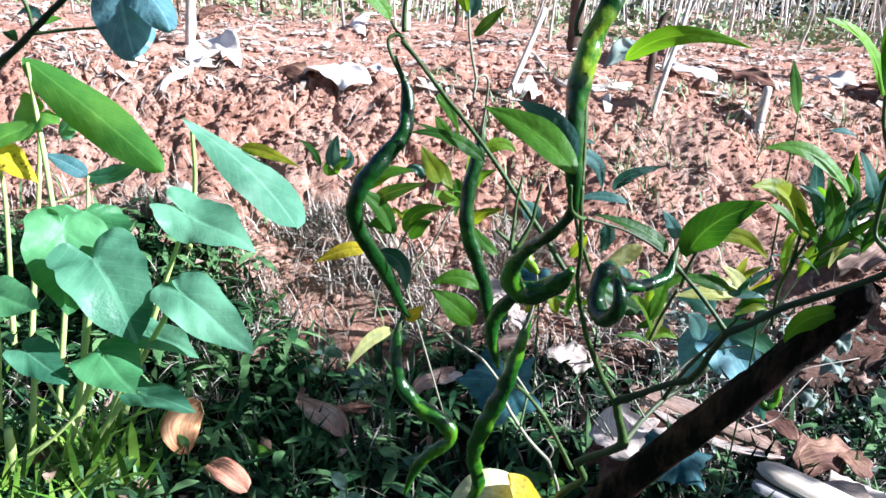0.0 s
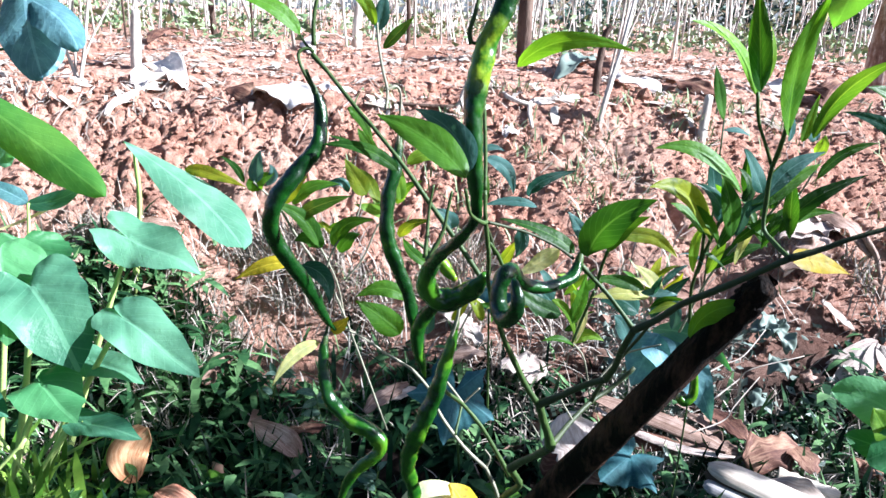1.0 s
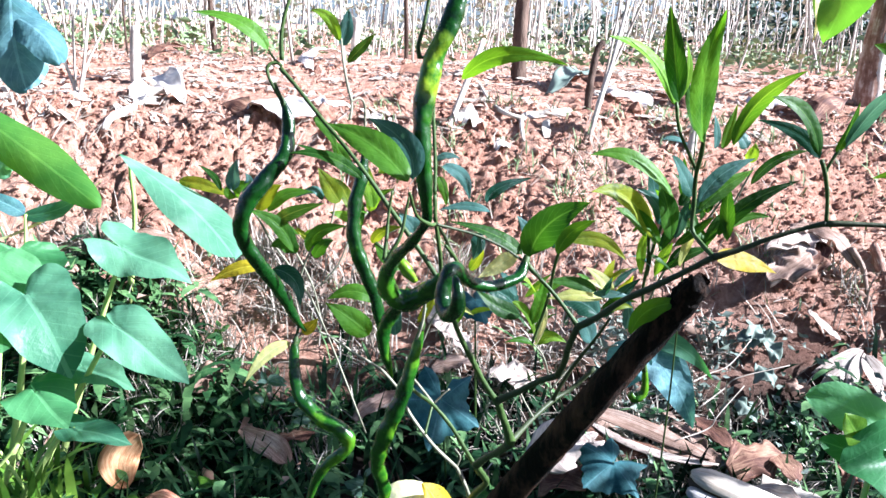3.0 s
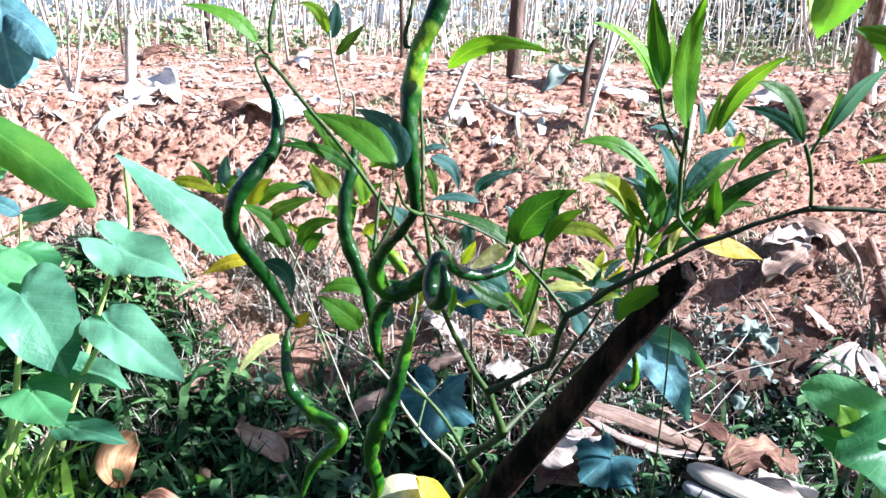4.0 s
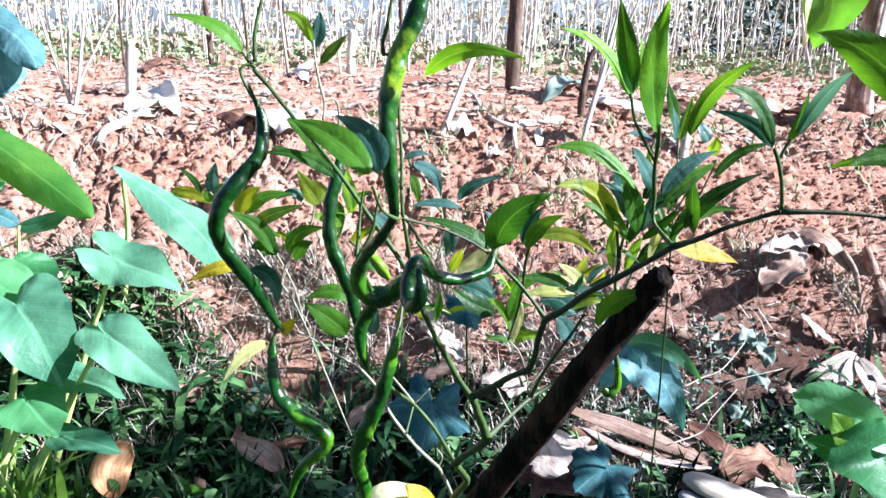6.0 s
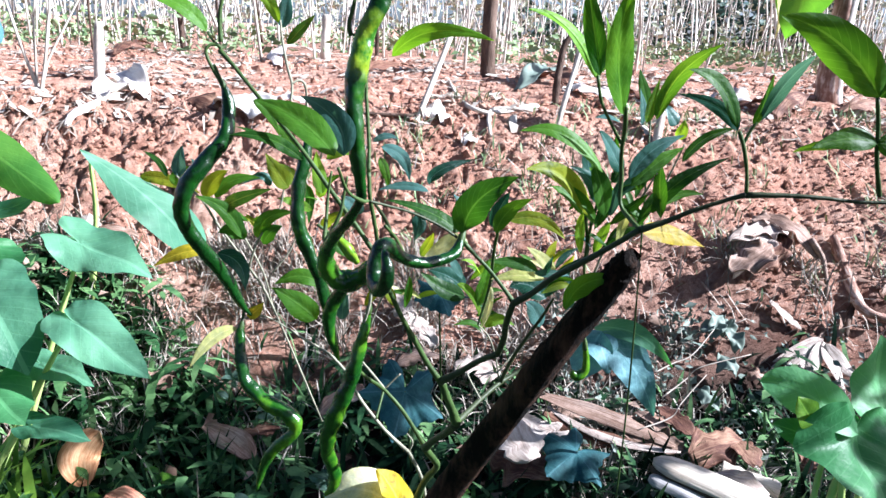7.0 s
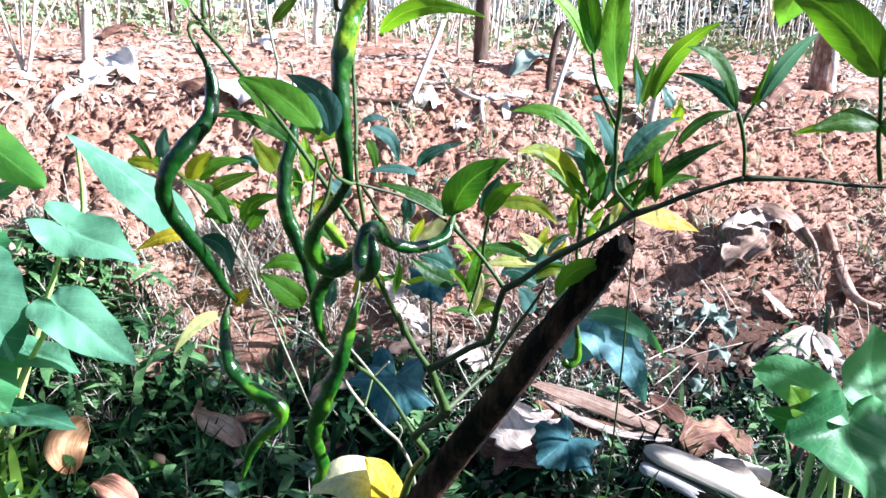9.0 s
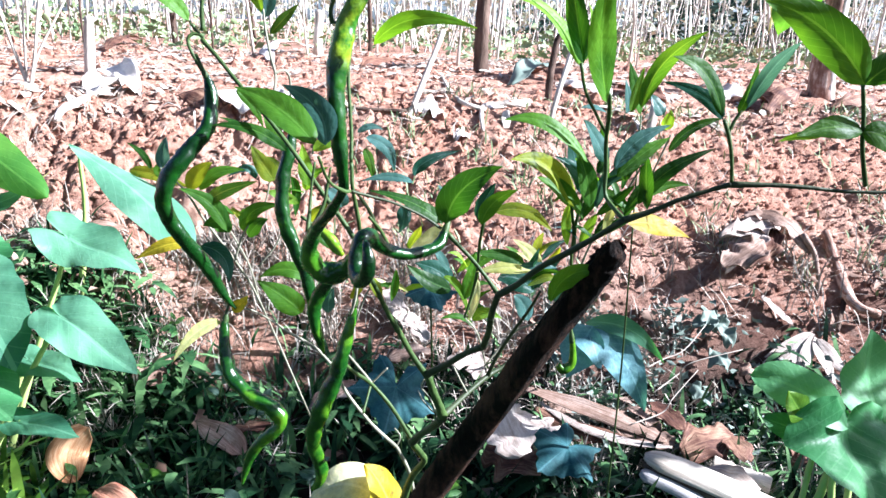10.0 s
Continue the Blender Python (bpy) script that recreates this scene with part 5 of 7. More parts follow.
def broad_leaf(parent, base, mid, tip, width, mat, roll, fold, seed, peak=0.55):
    """A long taro blade seen from its side, folded along its rib, with a ruffled margin."""
    return under(part("leaf", bent(base, mid, tip, width * 1.05, roll, fold, 26, peak, 0.62 if peak < 0.7 else 0.45, 0.06, seed, 0.006), mat), parent)


taro = group("taro_clump", (-0.55, 1.02, 0.0), "clump of pale green heart-shaped taro leaves on yellowish stalks", "taro plant", "taro plants")
taro_leaf(taro, (-0.500, 1.046, 0.364), (-0.403, 0.955, 0.291), 0.1307, (-0.56, 1.02, 0.0), 0.15, 0, 0.22, TARO, back=1.0)
taro_leaf(taro, (-0.567, 1.098, 0.387), (-0.545, 1.043, 0.270), 0.1211, (-0.60, 1.06, 0.0), 0.12, -10, 0.20, TARO_DEEP, back=1.0)
taro_leaf(taro, (-0.580, 1.198, 0.375), (-0.546, 1.143, 0.318), 0.1398, (-0.58, 1.10, 0.0), 0.05, 0, 0.10, TARO_DEEP, back=1.0)
taro_leaf(taro, (-0.386, 1.138, 0.412), (-0.271, 1.102, 0.379), 0.0931, (-0.52, 1.10, 0.0), 0.15, 0, 0.15, TARO, back=1.7)
taro_leaf(taro, (-0.360, 1.017, 0.325), (-0.245, 0.954, 0.276), 0.0900, (-0.53, 1.00, 0.0), 0.15, 0, 0.25, TARO, back=1.0)
broad_leaf(taro, (-0.484, 1.420, 0.513), (-0.336, 1.320, 0.447), (-0.228, 1.220, 0.373), 0.0860, TARO_GLARE, -36, 0.12, 11, 0.80)
twig(taro, [(-0.466, 1.420, 0.494, 0.0054), (-0.466, 1.420, 0.382, 0.0067), (-0.498, 1.440, 0.194, 0.0094)], PETIOLE, "petiole")
curved_leaf(taro, (-0.364, 1.380, 0.475), (-0.312, 1.360, 0.472), (-0.245, 1.340, 0.453), 0.0231, CHILI_YELLOW, 0, 0.30)
broad_leaf(taro, (-0.752, 1.380, 0.615), (-0.607, 1.335, 0.525), (-0.479, 1.290, 0.441), 0.0780, TARO_GREEN, -8, -0.15, 12)
twig(taro, [(-0.740, 1.370, 0.607, 0.0051), (-0.710, 1.330, 0.495, 0.0061), (-0.631, 1.200, 0.359, 0.0067)], PETIOLE, "petiole")
taro_leaf(taro, (-0.721, 1.347, 0.515), (-0.782, 1.284, 0.470), 0.1121, (-0.72, 1.2, 0.0), 0.10, 20, 0.10, TARO_GREEN, back=1.0)
curved_leaf(taro, (-0.665, 1.400, 0.396), (-0.703, 1.400, 0.418), (-0.746, 1.400, 0.435), 0.0326, SHRUB_BLUE, 0, 0.20)
curved_leaf(taro, (-0.669, 1.400, 0.393), (-0.603, 1.390, 0.408), (-0.547, 1.380, 0.440), 0.0325, TARO, 0, 0.20)
twig(taro, [(-0.664, 1.400, 0.396, 0.0044), (-0.658, 1.370, 0.327, 0.0049), (-0.652, 1.330, 0.261, 0.0054)], PETIOLE, "petiole")
curved_leaf(taro, (-0.533, 1.450, 0.457), (-0.686, 1.425, 0.356), (-0.844, 1.400, 0.313), 0.0067, CREAM, 0, 0.20)
curved_leaf(taro, (-0.695, 1.420, 0.464), (-0.703, 1.420, 0.485), (-0.675, 1.420, 0.505), 0.0368, TARO, 0, 0.20)
taro_leaf(taro, (-0.794, 1.328, 0.455), (-0.699, 1.282, 0.416), 0.0578, (-0.74, 1.2, 0.0), 0.10, 0, 0.10, GOLD_LEAF, back=1.0)
taro_leaf(taro, (-0.636, 0.998, 0.317), (-0.537, 0.943, 0.327), 0.0735, (-0.66, 1.0, 0.0), 0.10, 0, 0.15, TARO_DEEP, back=1.0)
taro_leaf(taro, (-0.578, 0.978, 0.236), (-0.495, 0.923, 0.225), 0.0583, (-0.60, 0.98, 0.0), 0.10, 0, 0.15, TARO, back=1.0)
taro_leaf(taro, (-0.469, 0.977, 0.237), (-0.399, 0.913, 0.220), 0.0922, (-0.56, 0.97, 0.0), 0.10, 0, 0.15, TARO_DEEP, back=1.0)
taro_leaf(taro, (-0.415, 0.968, 0.185), (-0.317, 0.923, 0.193), 0.0467, (-0.54, 0.97, 0.0), 0.10, 0, 0.15, TARO, back=1.0)
taro_leaf(taro, (-0.428, 1.048, 0.246), (-0.334, 0.993, 0.242), 0.0575, (-0.53, 1.04, 0.0), 0.10, 0, 0.15, TARO, back=1.0)
twig(taro, [(-0.592, 0.950, 0.190, 0.0025), (-0.561, 0.960, 0.223, 0.0029), (-0.532, 0.970, 0.153, 0.0030), (-0.497, 0.970, 0.076, 0.0035)], PETIOLE, "petiole")
twig(taro, [(-0.599, 0.950, 0.064, 0.0060), (-0.550, 0.960, 0.100, 0.0042), (-0.499, 0.970, 0.155, 0.0034)], PETIOLE, "petiole")
twig(taro, [(-0.605, 0.950, 0.123, 0.0084), (-0.606, 0.950, 0.064, 0.0111), (-0.608, 0.950, 0.013, 0.0086)], PETIOLE, "petiole")
taro_near = group("taro_clump", (0.68, 0.73, 0.0), "broad green taro leaves on thick stalks beside dry husks", "taro plant", "taro plants")
taro_leaf(taro_near, (0.698, 0.760, 0.288), (0.699, 0.680, 0.201), 0.1910, (0.70, 0.72, 0.0), 0.05, 0, 0.20, TARO_DEEP, back=1.0)
taro_leaf(taro_near, (0.766, 0.800, 0.270), (0.769, 0.840, 0.382), 0.1152, (0.72, 0.74, 0.0), 0.10, 0, 0.20, TARO_DEEP, back=1.0)
broad_leaf(taro_near, (0.697, 0.755, 0.286), (0.637, 0.778, 0.329), (0.581, 0.800, 0.339), 0.0566, TARO_DEEP, 0, 0.35, 13)
broad_leaf(taro_near, (0.697, 0.750, 0.255), (0.641, 0.760, 0.278), (0.590, 0.770, 0.293), 0.0377, TARO_DEEP, 0, 0.30, 14)
# Lime piece standing for the sunlit turned edge of the big leaf.
curved_leaf(taro_near, (0.630, 0.745, 0.307), (0.617, 0.748, 0.323), (0.604, 0.750, 0.342), 0.0366, CHILI_PALE, 0, 0.30)
stem(taro_near, [(0.684, 0.790, 0.233, 0.0053), (0.674, 0.780, 0.187, 0.0061), (0.660, 0.760, 0.139, 0.0068), (0.660, 0.740, 0.027, 0.0077)], PETIOLE, "petiole")
stem(taro_near, [(0.706, 0.780, 0.222, 0.0068), (0.690, 0.770, 0.176, 0.0083), (0.674, 0.760, 0.130, 0.0091), (0.668, 0.740, 0.027, 0.0100)], PETIOLE, "petiole")


# ---- dry leaves, husks and litter ----
def crumpled(base, tip, width, curl=0.3, rough=0.12, roll=0.0, ragged=0.25, n=14, m=9, arch=0.05, seed=1, strip=False):
    """A dry leaf or sheath: a sheet folded along its rib, with buckled, wavy and torn edges. strip: even width all along."""
    rng = np.random.default_rng(seed)
    b, t = np.array(base, float), np.array(tip, float)
    axis = t - b
    length = np.linalg.norm(axis)
    a = axis / length
    nrm = np.array([0.0, -0.45, 0.9])
    nrm -= a * (nrm @ a)
    nrm /= np.linalg.norm(nrm)
    rad = math.radians(roll)
    nrm = nrm * math.cos(rad) + np.cross(a, nrm) * math.sin(rad)
    wid = np.cross(nrm, a)
    edge_l, edge_r = rng.uniform(-0.9, 0.5, 12), rng.uniform(-0.9, 0.5, 12)
    fl, fr = rng.uniform(5, 11, 2)
    ph = rng.uniform(0, 6.28, 6)
    sag = rng.uniform(-0.10, 0.12) * length
    verts, uvs, faces = [], [], []
    for i in range(n + 1):
        s = i / n
        prof = 1.0 if strip else max(0.06, math.sin(math.pi * (0.05 + 0.92 * s)) ** 0.6)
        pl, pr = 1 + ragged * np.interp(s * 11, range(12), edge_l), 1 + ragged * np.interp(s * 11, range(12), edge_r)
        fold = 0.35 * rough * 6 * math.sin(s * 2.2 + ph[0])
        for k in range(m + 1):
            u = 2 * k / m - 1
            w = width * 0.5 * prof * (pl if u < 0 else pr)
            if strip:
                ang = u * curl * math.pi
                x, h = w * math.sin(ang) / (curl * math.pi), -w * (1 - math.cos(ang)) / (curl * math.pi)
            else:
                x = w * u * (1 - 0.25 * abs(curl))
                h = w * abs(u) * (fold + 0.5 * curl * math.sin(s * 3 + ph[1]) ) + w * curl * u * abs(u) * 0.6 * math.sin(s * 4 + ph[2])
                h += rough * width * 1.3 * u * u * math.sin(s * (fl if u < 0 else fr) + ph[3] + (2 if u < 0 else 0))
                h += rough * width * 0.35 * math.sin(s * 21 - abs(u) * 4 + ph[4]) * abs(u)
            c = b + a * (s * length) + wid * (sag * 4 * s * (1 - s) * (0 if strip else 1))
            verts.append(c + wid * x + nrm * (h * (1.0 if strip else 0.5) + arch * length * 4 * s * (1 - s)))
            uvs.append((k / m, s))
    for i in range(n):
        for k in range(m):
            q = i * (m + 1) + k
            faces.append((q, q + 1, q + m + 2, q + m + 1))
    return mesh_from(verts, faces, uvs)


def dry_leaf(base, tip, width, mat, label, curl=0.3, rough=0.15, roll=0.0, arch=0.05, name="dry_leaf", grp="", category="dry leaf", ragged=0.45, strip=False):
    LEAVES[0] += 1
    me = crumpled(base, tip, width * 1.25, curl, rough, roll, ragged, 30, 14, arch, LEAVES[0], strip)
    ob = part(name, me, mat)
    sol = ob.modifiers.new("thickness", "SOLIDIFY")
    sol.thickness = 0.0008
    return tagged(ob, label, category, grp)


def stick(name, rows, mat, label, category="stick", grp="", sides=8):
    return tagged(part(name, tube_mesh(rows, sides, 5, 0.12, len(rows) + int(abs(rows[0][0]) * 100)), mat), label, category, grp)


def torn_leaf(base, mid, tip, width, mat, label, roll=0.0, fold=0.5, seed=1):
    """A dead leaf, folded along its rib, with a buckled blunt outline."""
    ob = part("dry_leaf", bent(base, mid, tip, width, roll, fold, 24, 0.42, 0.36, 0.10, seed, 0.03), mat)
    sol = ob.modifiers.new("thickness", "SOLIDIFY")
    sol.thickness = 0.0008
    return tagged(ob, label, "dry leaf")


# on the low ground
torn_leaf((-0.360, 1.000, 0.060), (-0.378, 1.020, 0.098), (-0.348, 1.040, 0.133), 0.0590, ORANGE_DRY, "orange brown curled dead leaf standing among weeds", 30, 0.60, 31)
torn_leaf((-0.215, 1.150, 0.077), (-0.164, 1.115, 0.072), (-0.123, 1.080, 0.054), 0.0489, DRY_TAN, "tan dead leaf lying on dark weeds", -40, 0.35, 32)
torn_leaf((-0.316, 0.960, 0.072), (-0.280, 0.930, 0.080), (-0.241, 0.900, 0.075), 0.0385, RED_DRY, "reddish dead leaf lying among weeds", -35, 0.40, 33)
dry_leaf((-0.342, 1.245, 0.113), (-0.291, 1.297, 0.132), 0.0529, DRY_TAN, "pinkish dry leaf on weeds below the bank", 0.3, 0.2)
dry_leaf((-0.146, 1.133, 0.073), (-0.084, 1.145, 0.077), 0.0257, DRY_BROWN, "dull brown dead leaf among weeds", 0.3, 0.15)
dry_leaf((-0.016, 1.157, 0.095), (0.061, 1.232, 0.113), 0.0268, DRY_TAN, "narrow tan dead leaf on weeds", 0.3, 0.15)
dry_leaf((0.011, 1.190, 0.100), (0.077, 1.220, 0.108), 0.0208, DRY_PALE, "pale dry leaf strip on weeds", 0.2, 0.1)
dry_leaf((0.165, 1.371, 0.196), (0.203, 1.313, 0.160), 0.0385, DRY_PALE, "small pale dry leaf below the bank", 0.3, 0.2)
dry_leaf((0.125, 1.269, 0.143), (0.207, 1.289, 0.152), 0.0328, DRY_TAN, "tan dry leaf below the bank", 0.3, 0.2)
dry_leaf((-0.641, 1.442, 0.252), (-0.604, 1.462, 0.271), 0.0454, DRY_TAN, "pinkish dry leaf at the foot of the bank", 0.3, 0.2)
dry_leaf((-0.548, 1.495, 0.298), (-0.533, 1.563, 0.354), 0.0708, DRY_PALE, "grey withered leaf beside the taro clump", 0.3, 0.3)
dry_leaf((-0.522, 1.521, 0.322), (-0.421, 1.526, 0.314), 0.0260, DRY_TAN, "cream dry leaf beside the taro clump", 0.2, 0.1)
# husks and dry banana leaves
def sheath(parent, name, base, tip, width, mat, start, end, flare=0.25, seed=1, label=""):
    """A piece of hollow stalk: an arc of a tube with a rounded nose, a torn far end and a thick rim."""
    rng = np.random.default_rng(seed)
    b, t = np.array(base, float), np.array(tip, float)
    axis = t - b
    length = np.linalg.norm(axis)
    a = axis / length
    up = np.array((0, -0.25, 1.0))
    up -= a * (up @ a)
    up /= np.linalg.norm(up)
    wid = np.cross(up, a)
    n, m = 26, 18
    torn = rng.uniform(-0.10, 0.06, m + 1)
    verts, uvs, faces = [], [], []
    for i in range(n + 1):
        s = i / n
        r = width * 0.5 * (0.30 + 0.70 * min(1, (s / 0.12)) ** 0.5) * (1 - flare * 0.5 + flare * s)
        for k in range(m + 1):
            u = k / m
            ang = math.radians(start + (end - start) * u)
            q = r * (1 + 0.03 * math.sin(s * 7 + ang * 3 + seed) + 0.02 * math.sin(ang * 9))
            far = 1 + torn[k] * (s > 0.8) * (s - 0.8) * 5
            verts.append(b + axis * s * far + wid * (q * math.sin(ang)) + up * (q * 0.85 * (math.cos(ang) - 0.4) + 0.02 * length * math.sin(s * 3)))
            uvs.append((u, s))
    for i in range(n):
        for k in range(m):
            v = i * (m + 1) + k
            faces.append((v, v + 1, v + m + 2, v + m + 1))
    ob = under(part(name, mesh_from(verts, faces, uvs), mat, None, label), parent)
    sol = ob.modifiers.new("thickness", "SOLIDIFY")
    sol.thickness = 0.0022
    return ob


husk = group("banana_husk", (0.62, 0.98, 0.0), "bleached curved husk of a banana stalk lying on weeds", "husk")
sheath(husk, "outer_sheath",(0.542, 1.000, 0.092), (0.743, 0.890, 0.042), 0.0561, HUSK, -62, 105, 0.2, 3)
# Dark strip along the husk: shade of its groove, put into the colour.
sheath(husk, "rim",(0.541, 1.000, 0.088), (0.735, 0.890, 0.035), 0.0489, HUSK_GROOVE, -125, -50, 0.2, 4, "dark groove of the husk, its shade put in the colour")
sheath(husk, "inner_sheath",(0.530, 0.980, 0.074), (0.613, 0.930, 0.054), 0.0309, HUSK_GREY, -70, 60, 0.1, 5, "grey inner layer of the husk")
dry_leaf((0.672, 1.020, 0.067), (0.752, 0.970, 0.055), 0.0379, HUSK, "white torn husk strip behind the large husk", 0.35, 0.01, 10, 0.0, "banana_husk", "", "husk", 0.3, True)
dry_leaf((0.377, 1.186, 0.120), (0.607, 1.066, 0.079), 0.0306, DRY_TAN, "long folded tan dry banana leaf strip", 0.35, 0.06, 0, 0.0, "dry_banana_leaf", "", "dry leaf", 0.15)
dry_leaf((0.400, 1.166, 0.103), (0.610, 1.049, 0.078), 0.0141, DRY_PALE, "long pale edge strip of a dry banana leaf", 0.2, 0.08, 0, 0.0, "dry_banana_leaf", "", "dry leaf", 0.2)
dry_leaf((0.388, 1.153, 0.096), (0.530, 1.079, 0.080), 0.0344, DRY_BROWN, "brown folded dry banana leaf", 0.3, 0.1, 20, 0.0, "dry_banana_leaf", "", "dry leaf", 0.2)
dry_leaf((0.529, 1.109, 0.085), (0.623, 1.067, 0.075), 0.0461, DRY_TAN, "tan dry banana leaf piece beside the husk", 0.3, 0.1, 0, 0.02, "dry_banana_leaf")
dry_leaf((0.612, 1.176, 0.097), (0.653, 1.099, 0.081), 0.0354, DRY_BROWN, "reddish brown dry leaf strip", 0.3, 0.1, 0, 0.05, "dry_banana_leaf")
dry_leaf((0.625, 1.045, 0.071), (0.737, 1.077, 0.078), 0.0733, DRY_BROWN, "brown curled dry banana leaf with pale veins", 0.4, 0.1, 0, 0.1, "dry_banana_leaf")
dry_leaf((0.725, 1.087, 0.078), (0.731, 1.014, 0.073), 0.0493, DRY_BROWN, "brown curled dry leaf end", 0.4, 0.1, 0, 0.1, "dry_banana_leaf")
dry_leaf((0.644, 0.996, 0.068), (0.711, 0.935, 0.069), 0.0406, DRY_PALE, "white dry leaf scrap behind the husk", 0.2, 0.15, 0, 0.05, "dry_banana_leaf")
dry_leaf((0.302, 1.020, 0.175), (0.334, 0.970, 0.118), 0.0738, DRY_PALE, "ragged pale dry leaf hanging behind the stake", 0.2, 0.12, 0, 0.0, "dry_banana_leaf")
dry_leaf((0.367, 1.125, 0.094), (0.401, 1.053, 0.091), 0.0650, DRY_PALE, "ragged tan dry leaf behind the stake", 0.2, 0.15, 0, 0.0, "dry_banana_leaf")
dry_leaf((0.282, 1.037, 0.092), (0.366, 0.980, 0.085), 0.0830, DRY_BROWN, "dark brown dry leaf under the stake", 0.2, 0.15, 0, 0.0, "dry_banana_leaf")
dry_leaf((0.235, 1.258, 0.142), (0.322, 1.247, 0.135), 0.0543, DRY_PALE, "pale dry leaf on the ground behind the branch", 0.2, 0.15)
dry_leaf((0.489, 1.151, 0.084), (0.570, 1.165, 0.075), 0.0315, DRY_TAN, "grey tan dry leaf strip", 0.2, 0.2)
# on the bank at the right
withered = group("withered_leaf", (1.042, 1.360, 0.149), "bleached white withered leaf drooping at the foot of the bank", "dry leaf")
curved_leaf(withered, (1.043, 1.360, 0.157), (0.984, 1.345, 0.137), (0.919, 1.330, 0.117), 0.0295, DRY_PALE, 0, 0.12, "lobe")
curved_leaf(withered, (1.034, 1.350, 0.156), (0.976, 1.325, 0.120), (0.916, 1.300, 0.085), 0.0330, DRY_PALE, 10, 0.12, "lobe")
curved_leaf(withered, (1.034, 1.350, 0.156), (1.003, 1.315, 0.114), (0.971, 1.280, 0.064), 0.0300, DRY_PALE, 0, 0.12, "lobe")
curved_leaf(withered, (1.037, 1.350, 0.156), (1.049, 1.315, 0.114), (1.062, 1.280, 0.068), 0.0360, DRY_PALE, -10, 0.12, "lobe")
curved_leaf(withered, (1.035, 1.340, 0.155), (1.068, 1.320, 0.118), (1.104, 1.300, 0.084), 0.0294, DRY_PALE, 0, 0.12, "lobe")
dry_leaf((0.971, 1.500, 0.327), (0.858, 1.450, 0.274), 0.0750, DRY_TAN, "grey tan withered leaf hanging on the bank", 0.35, 0.3, 0, 0.1)
dry_leaf((1.066, 1.641, 0.331), (0.921, 1.588, 0.320), 0.0621, DRY_TAN, "tan withered leaf folded on the bank", 0.35, 0.3, 0, 0.1)
dry_leaf((1.017, 1.665, 0.351), (1.126, 1.542, 0.277), 0.0540, DRY_TAN, "tan withered leaf arching over the bank", 0.3, 0.15, 0, 0.22)
dry_leaf((0.957, 1.444, 0.213), (1.013, 1.397, 0.165), 0.0223, DRY_PALE, "narrow white dry leaf on the bank", 0.2, 0.1, 0, 0.05)
stick("dry_stalk", [(1.093, 1.550, 0.329, 0.0079), (1.121, 1.530, 0.281, 0.0065), (1.111, 1.480, 0.222, 0.0045), (1.092, 1.450, 0.179, 0.0038), (1.084, 1.420, 0.157, 0.0038), (1.045, 1.380, 0.146, 0.0049)], DRY_TAN, "withered leaf stalk hanging down the bank", "dry stalk")
stick("root", [(1.180, 1.600, 0.324, 0.0095), (1.189, 1.560, 0.266, 0.0134), (1.178, 1.480, 0.216, 0.0142), (1.170, 1.420, 0.199, 0.0113), (1.212, 1.400, 0.187, 0.0099)], PEELING, "brown bare root lying down the bank", "root")
stick("root", [(1.175, 1.470, 0.200, 0.0064), (1.135, 1.420, 0.178, 0.0063), (1.108, 1.380, 0.154, 0.0037)], BARK, "thin root fork on the bank", "root")
stick("dry_twig", [(0.630, 1.200, 0.103, 0.0013), (0.698, 1.250, 0.118, 0.0013), (0.723, 1.250, 0.143, 0.0011), (0.840, 1.280, 0.157, 0.0009)], HAY, "thin pale twig over the weeds", "twig")
stick("dry_twig", [(0.620, 1.220, 0.147, 0.0013), (0.669, 1.260, 0.146, 0.0013), (0.717, 1.280, 0.156, 0.0011), (0.785, 1.340, 0.186, 0.0009)], HAY, "thin pale twig over the weeds", "twig")
stick("dry_twig", [(0.553, 1.100, 0.094, 0.0012), (0.621, 1.130, 0.100, 0.0012), (0.642, 1.140, 0.124, 0.0010), (0.712, 1.200, 0.151, 0.0009)], HAY, "thin pale twig over the weeds", "twig")


dry_leaf((1.077, 1.638, 0.336), (0.886, 1.495, 0.259), 0.0687, DRY_PALE, "pale withered leaf hanging down the bank", 0.3, 0.3, 0, 0.08)
dry_leaf((1.086, 1.642, 0.338), (0.899, 1.562, 0.311), 0.0590, DRY_PALE, "pale withered leaf spread on the bank", 0.3, 0.35, 0, 0.08)
dry_leaf((1.068, 1.639, 0.350), (0.983, 1.626, 0.351), 0.0408, DRY_TAN, "tan withered leaf on the bank", 0.3, 0.35, 0, 0.08)
dry_leaf((1.044, 1.600, 0.327), (0.932, 1.494, 0.268), 0.0523, DRY_BROWN, "brown withered leaf on the bank", 0.3, 0.35, 0, 0.08)
dry_leaf((0.841, 1.395, 0.184), (0.767, 1.365, 0.175), 0.0409, GRASS_GREY, "grey-green wilted weed leaf at the foot of the bank", 0.3, 0.4, 0, 0.1)
dry_leaf((0.833, 1.390, 0.179), (0.841, 1.328, 0.148), 0.0405, GRASS_GREY, "grey-green wilted weed leaf at the foot of the bank", 0.3, 0.4, 0, 0.1)
dry_leaf((0.831, 1.403, 0.193), (0.792, 1.347, 0.164), 0.0360, GRASS_GREY, "grey-green wilted weed leaf at the foot of the bank", 0.3, 0.4, 0, 0.1)
dry_leaf((0.798, 1.324, 0.136), (0.805, 1.267, 0.119), 0.0346, GRASS_GREY, "grey-green wilted weed leaf at the foot of the bank", 0.3, 0.4, 0, 0.1)
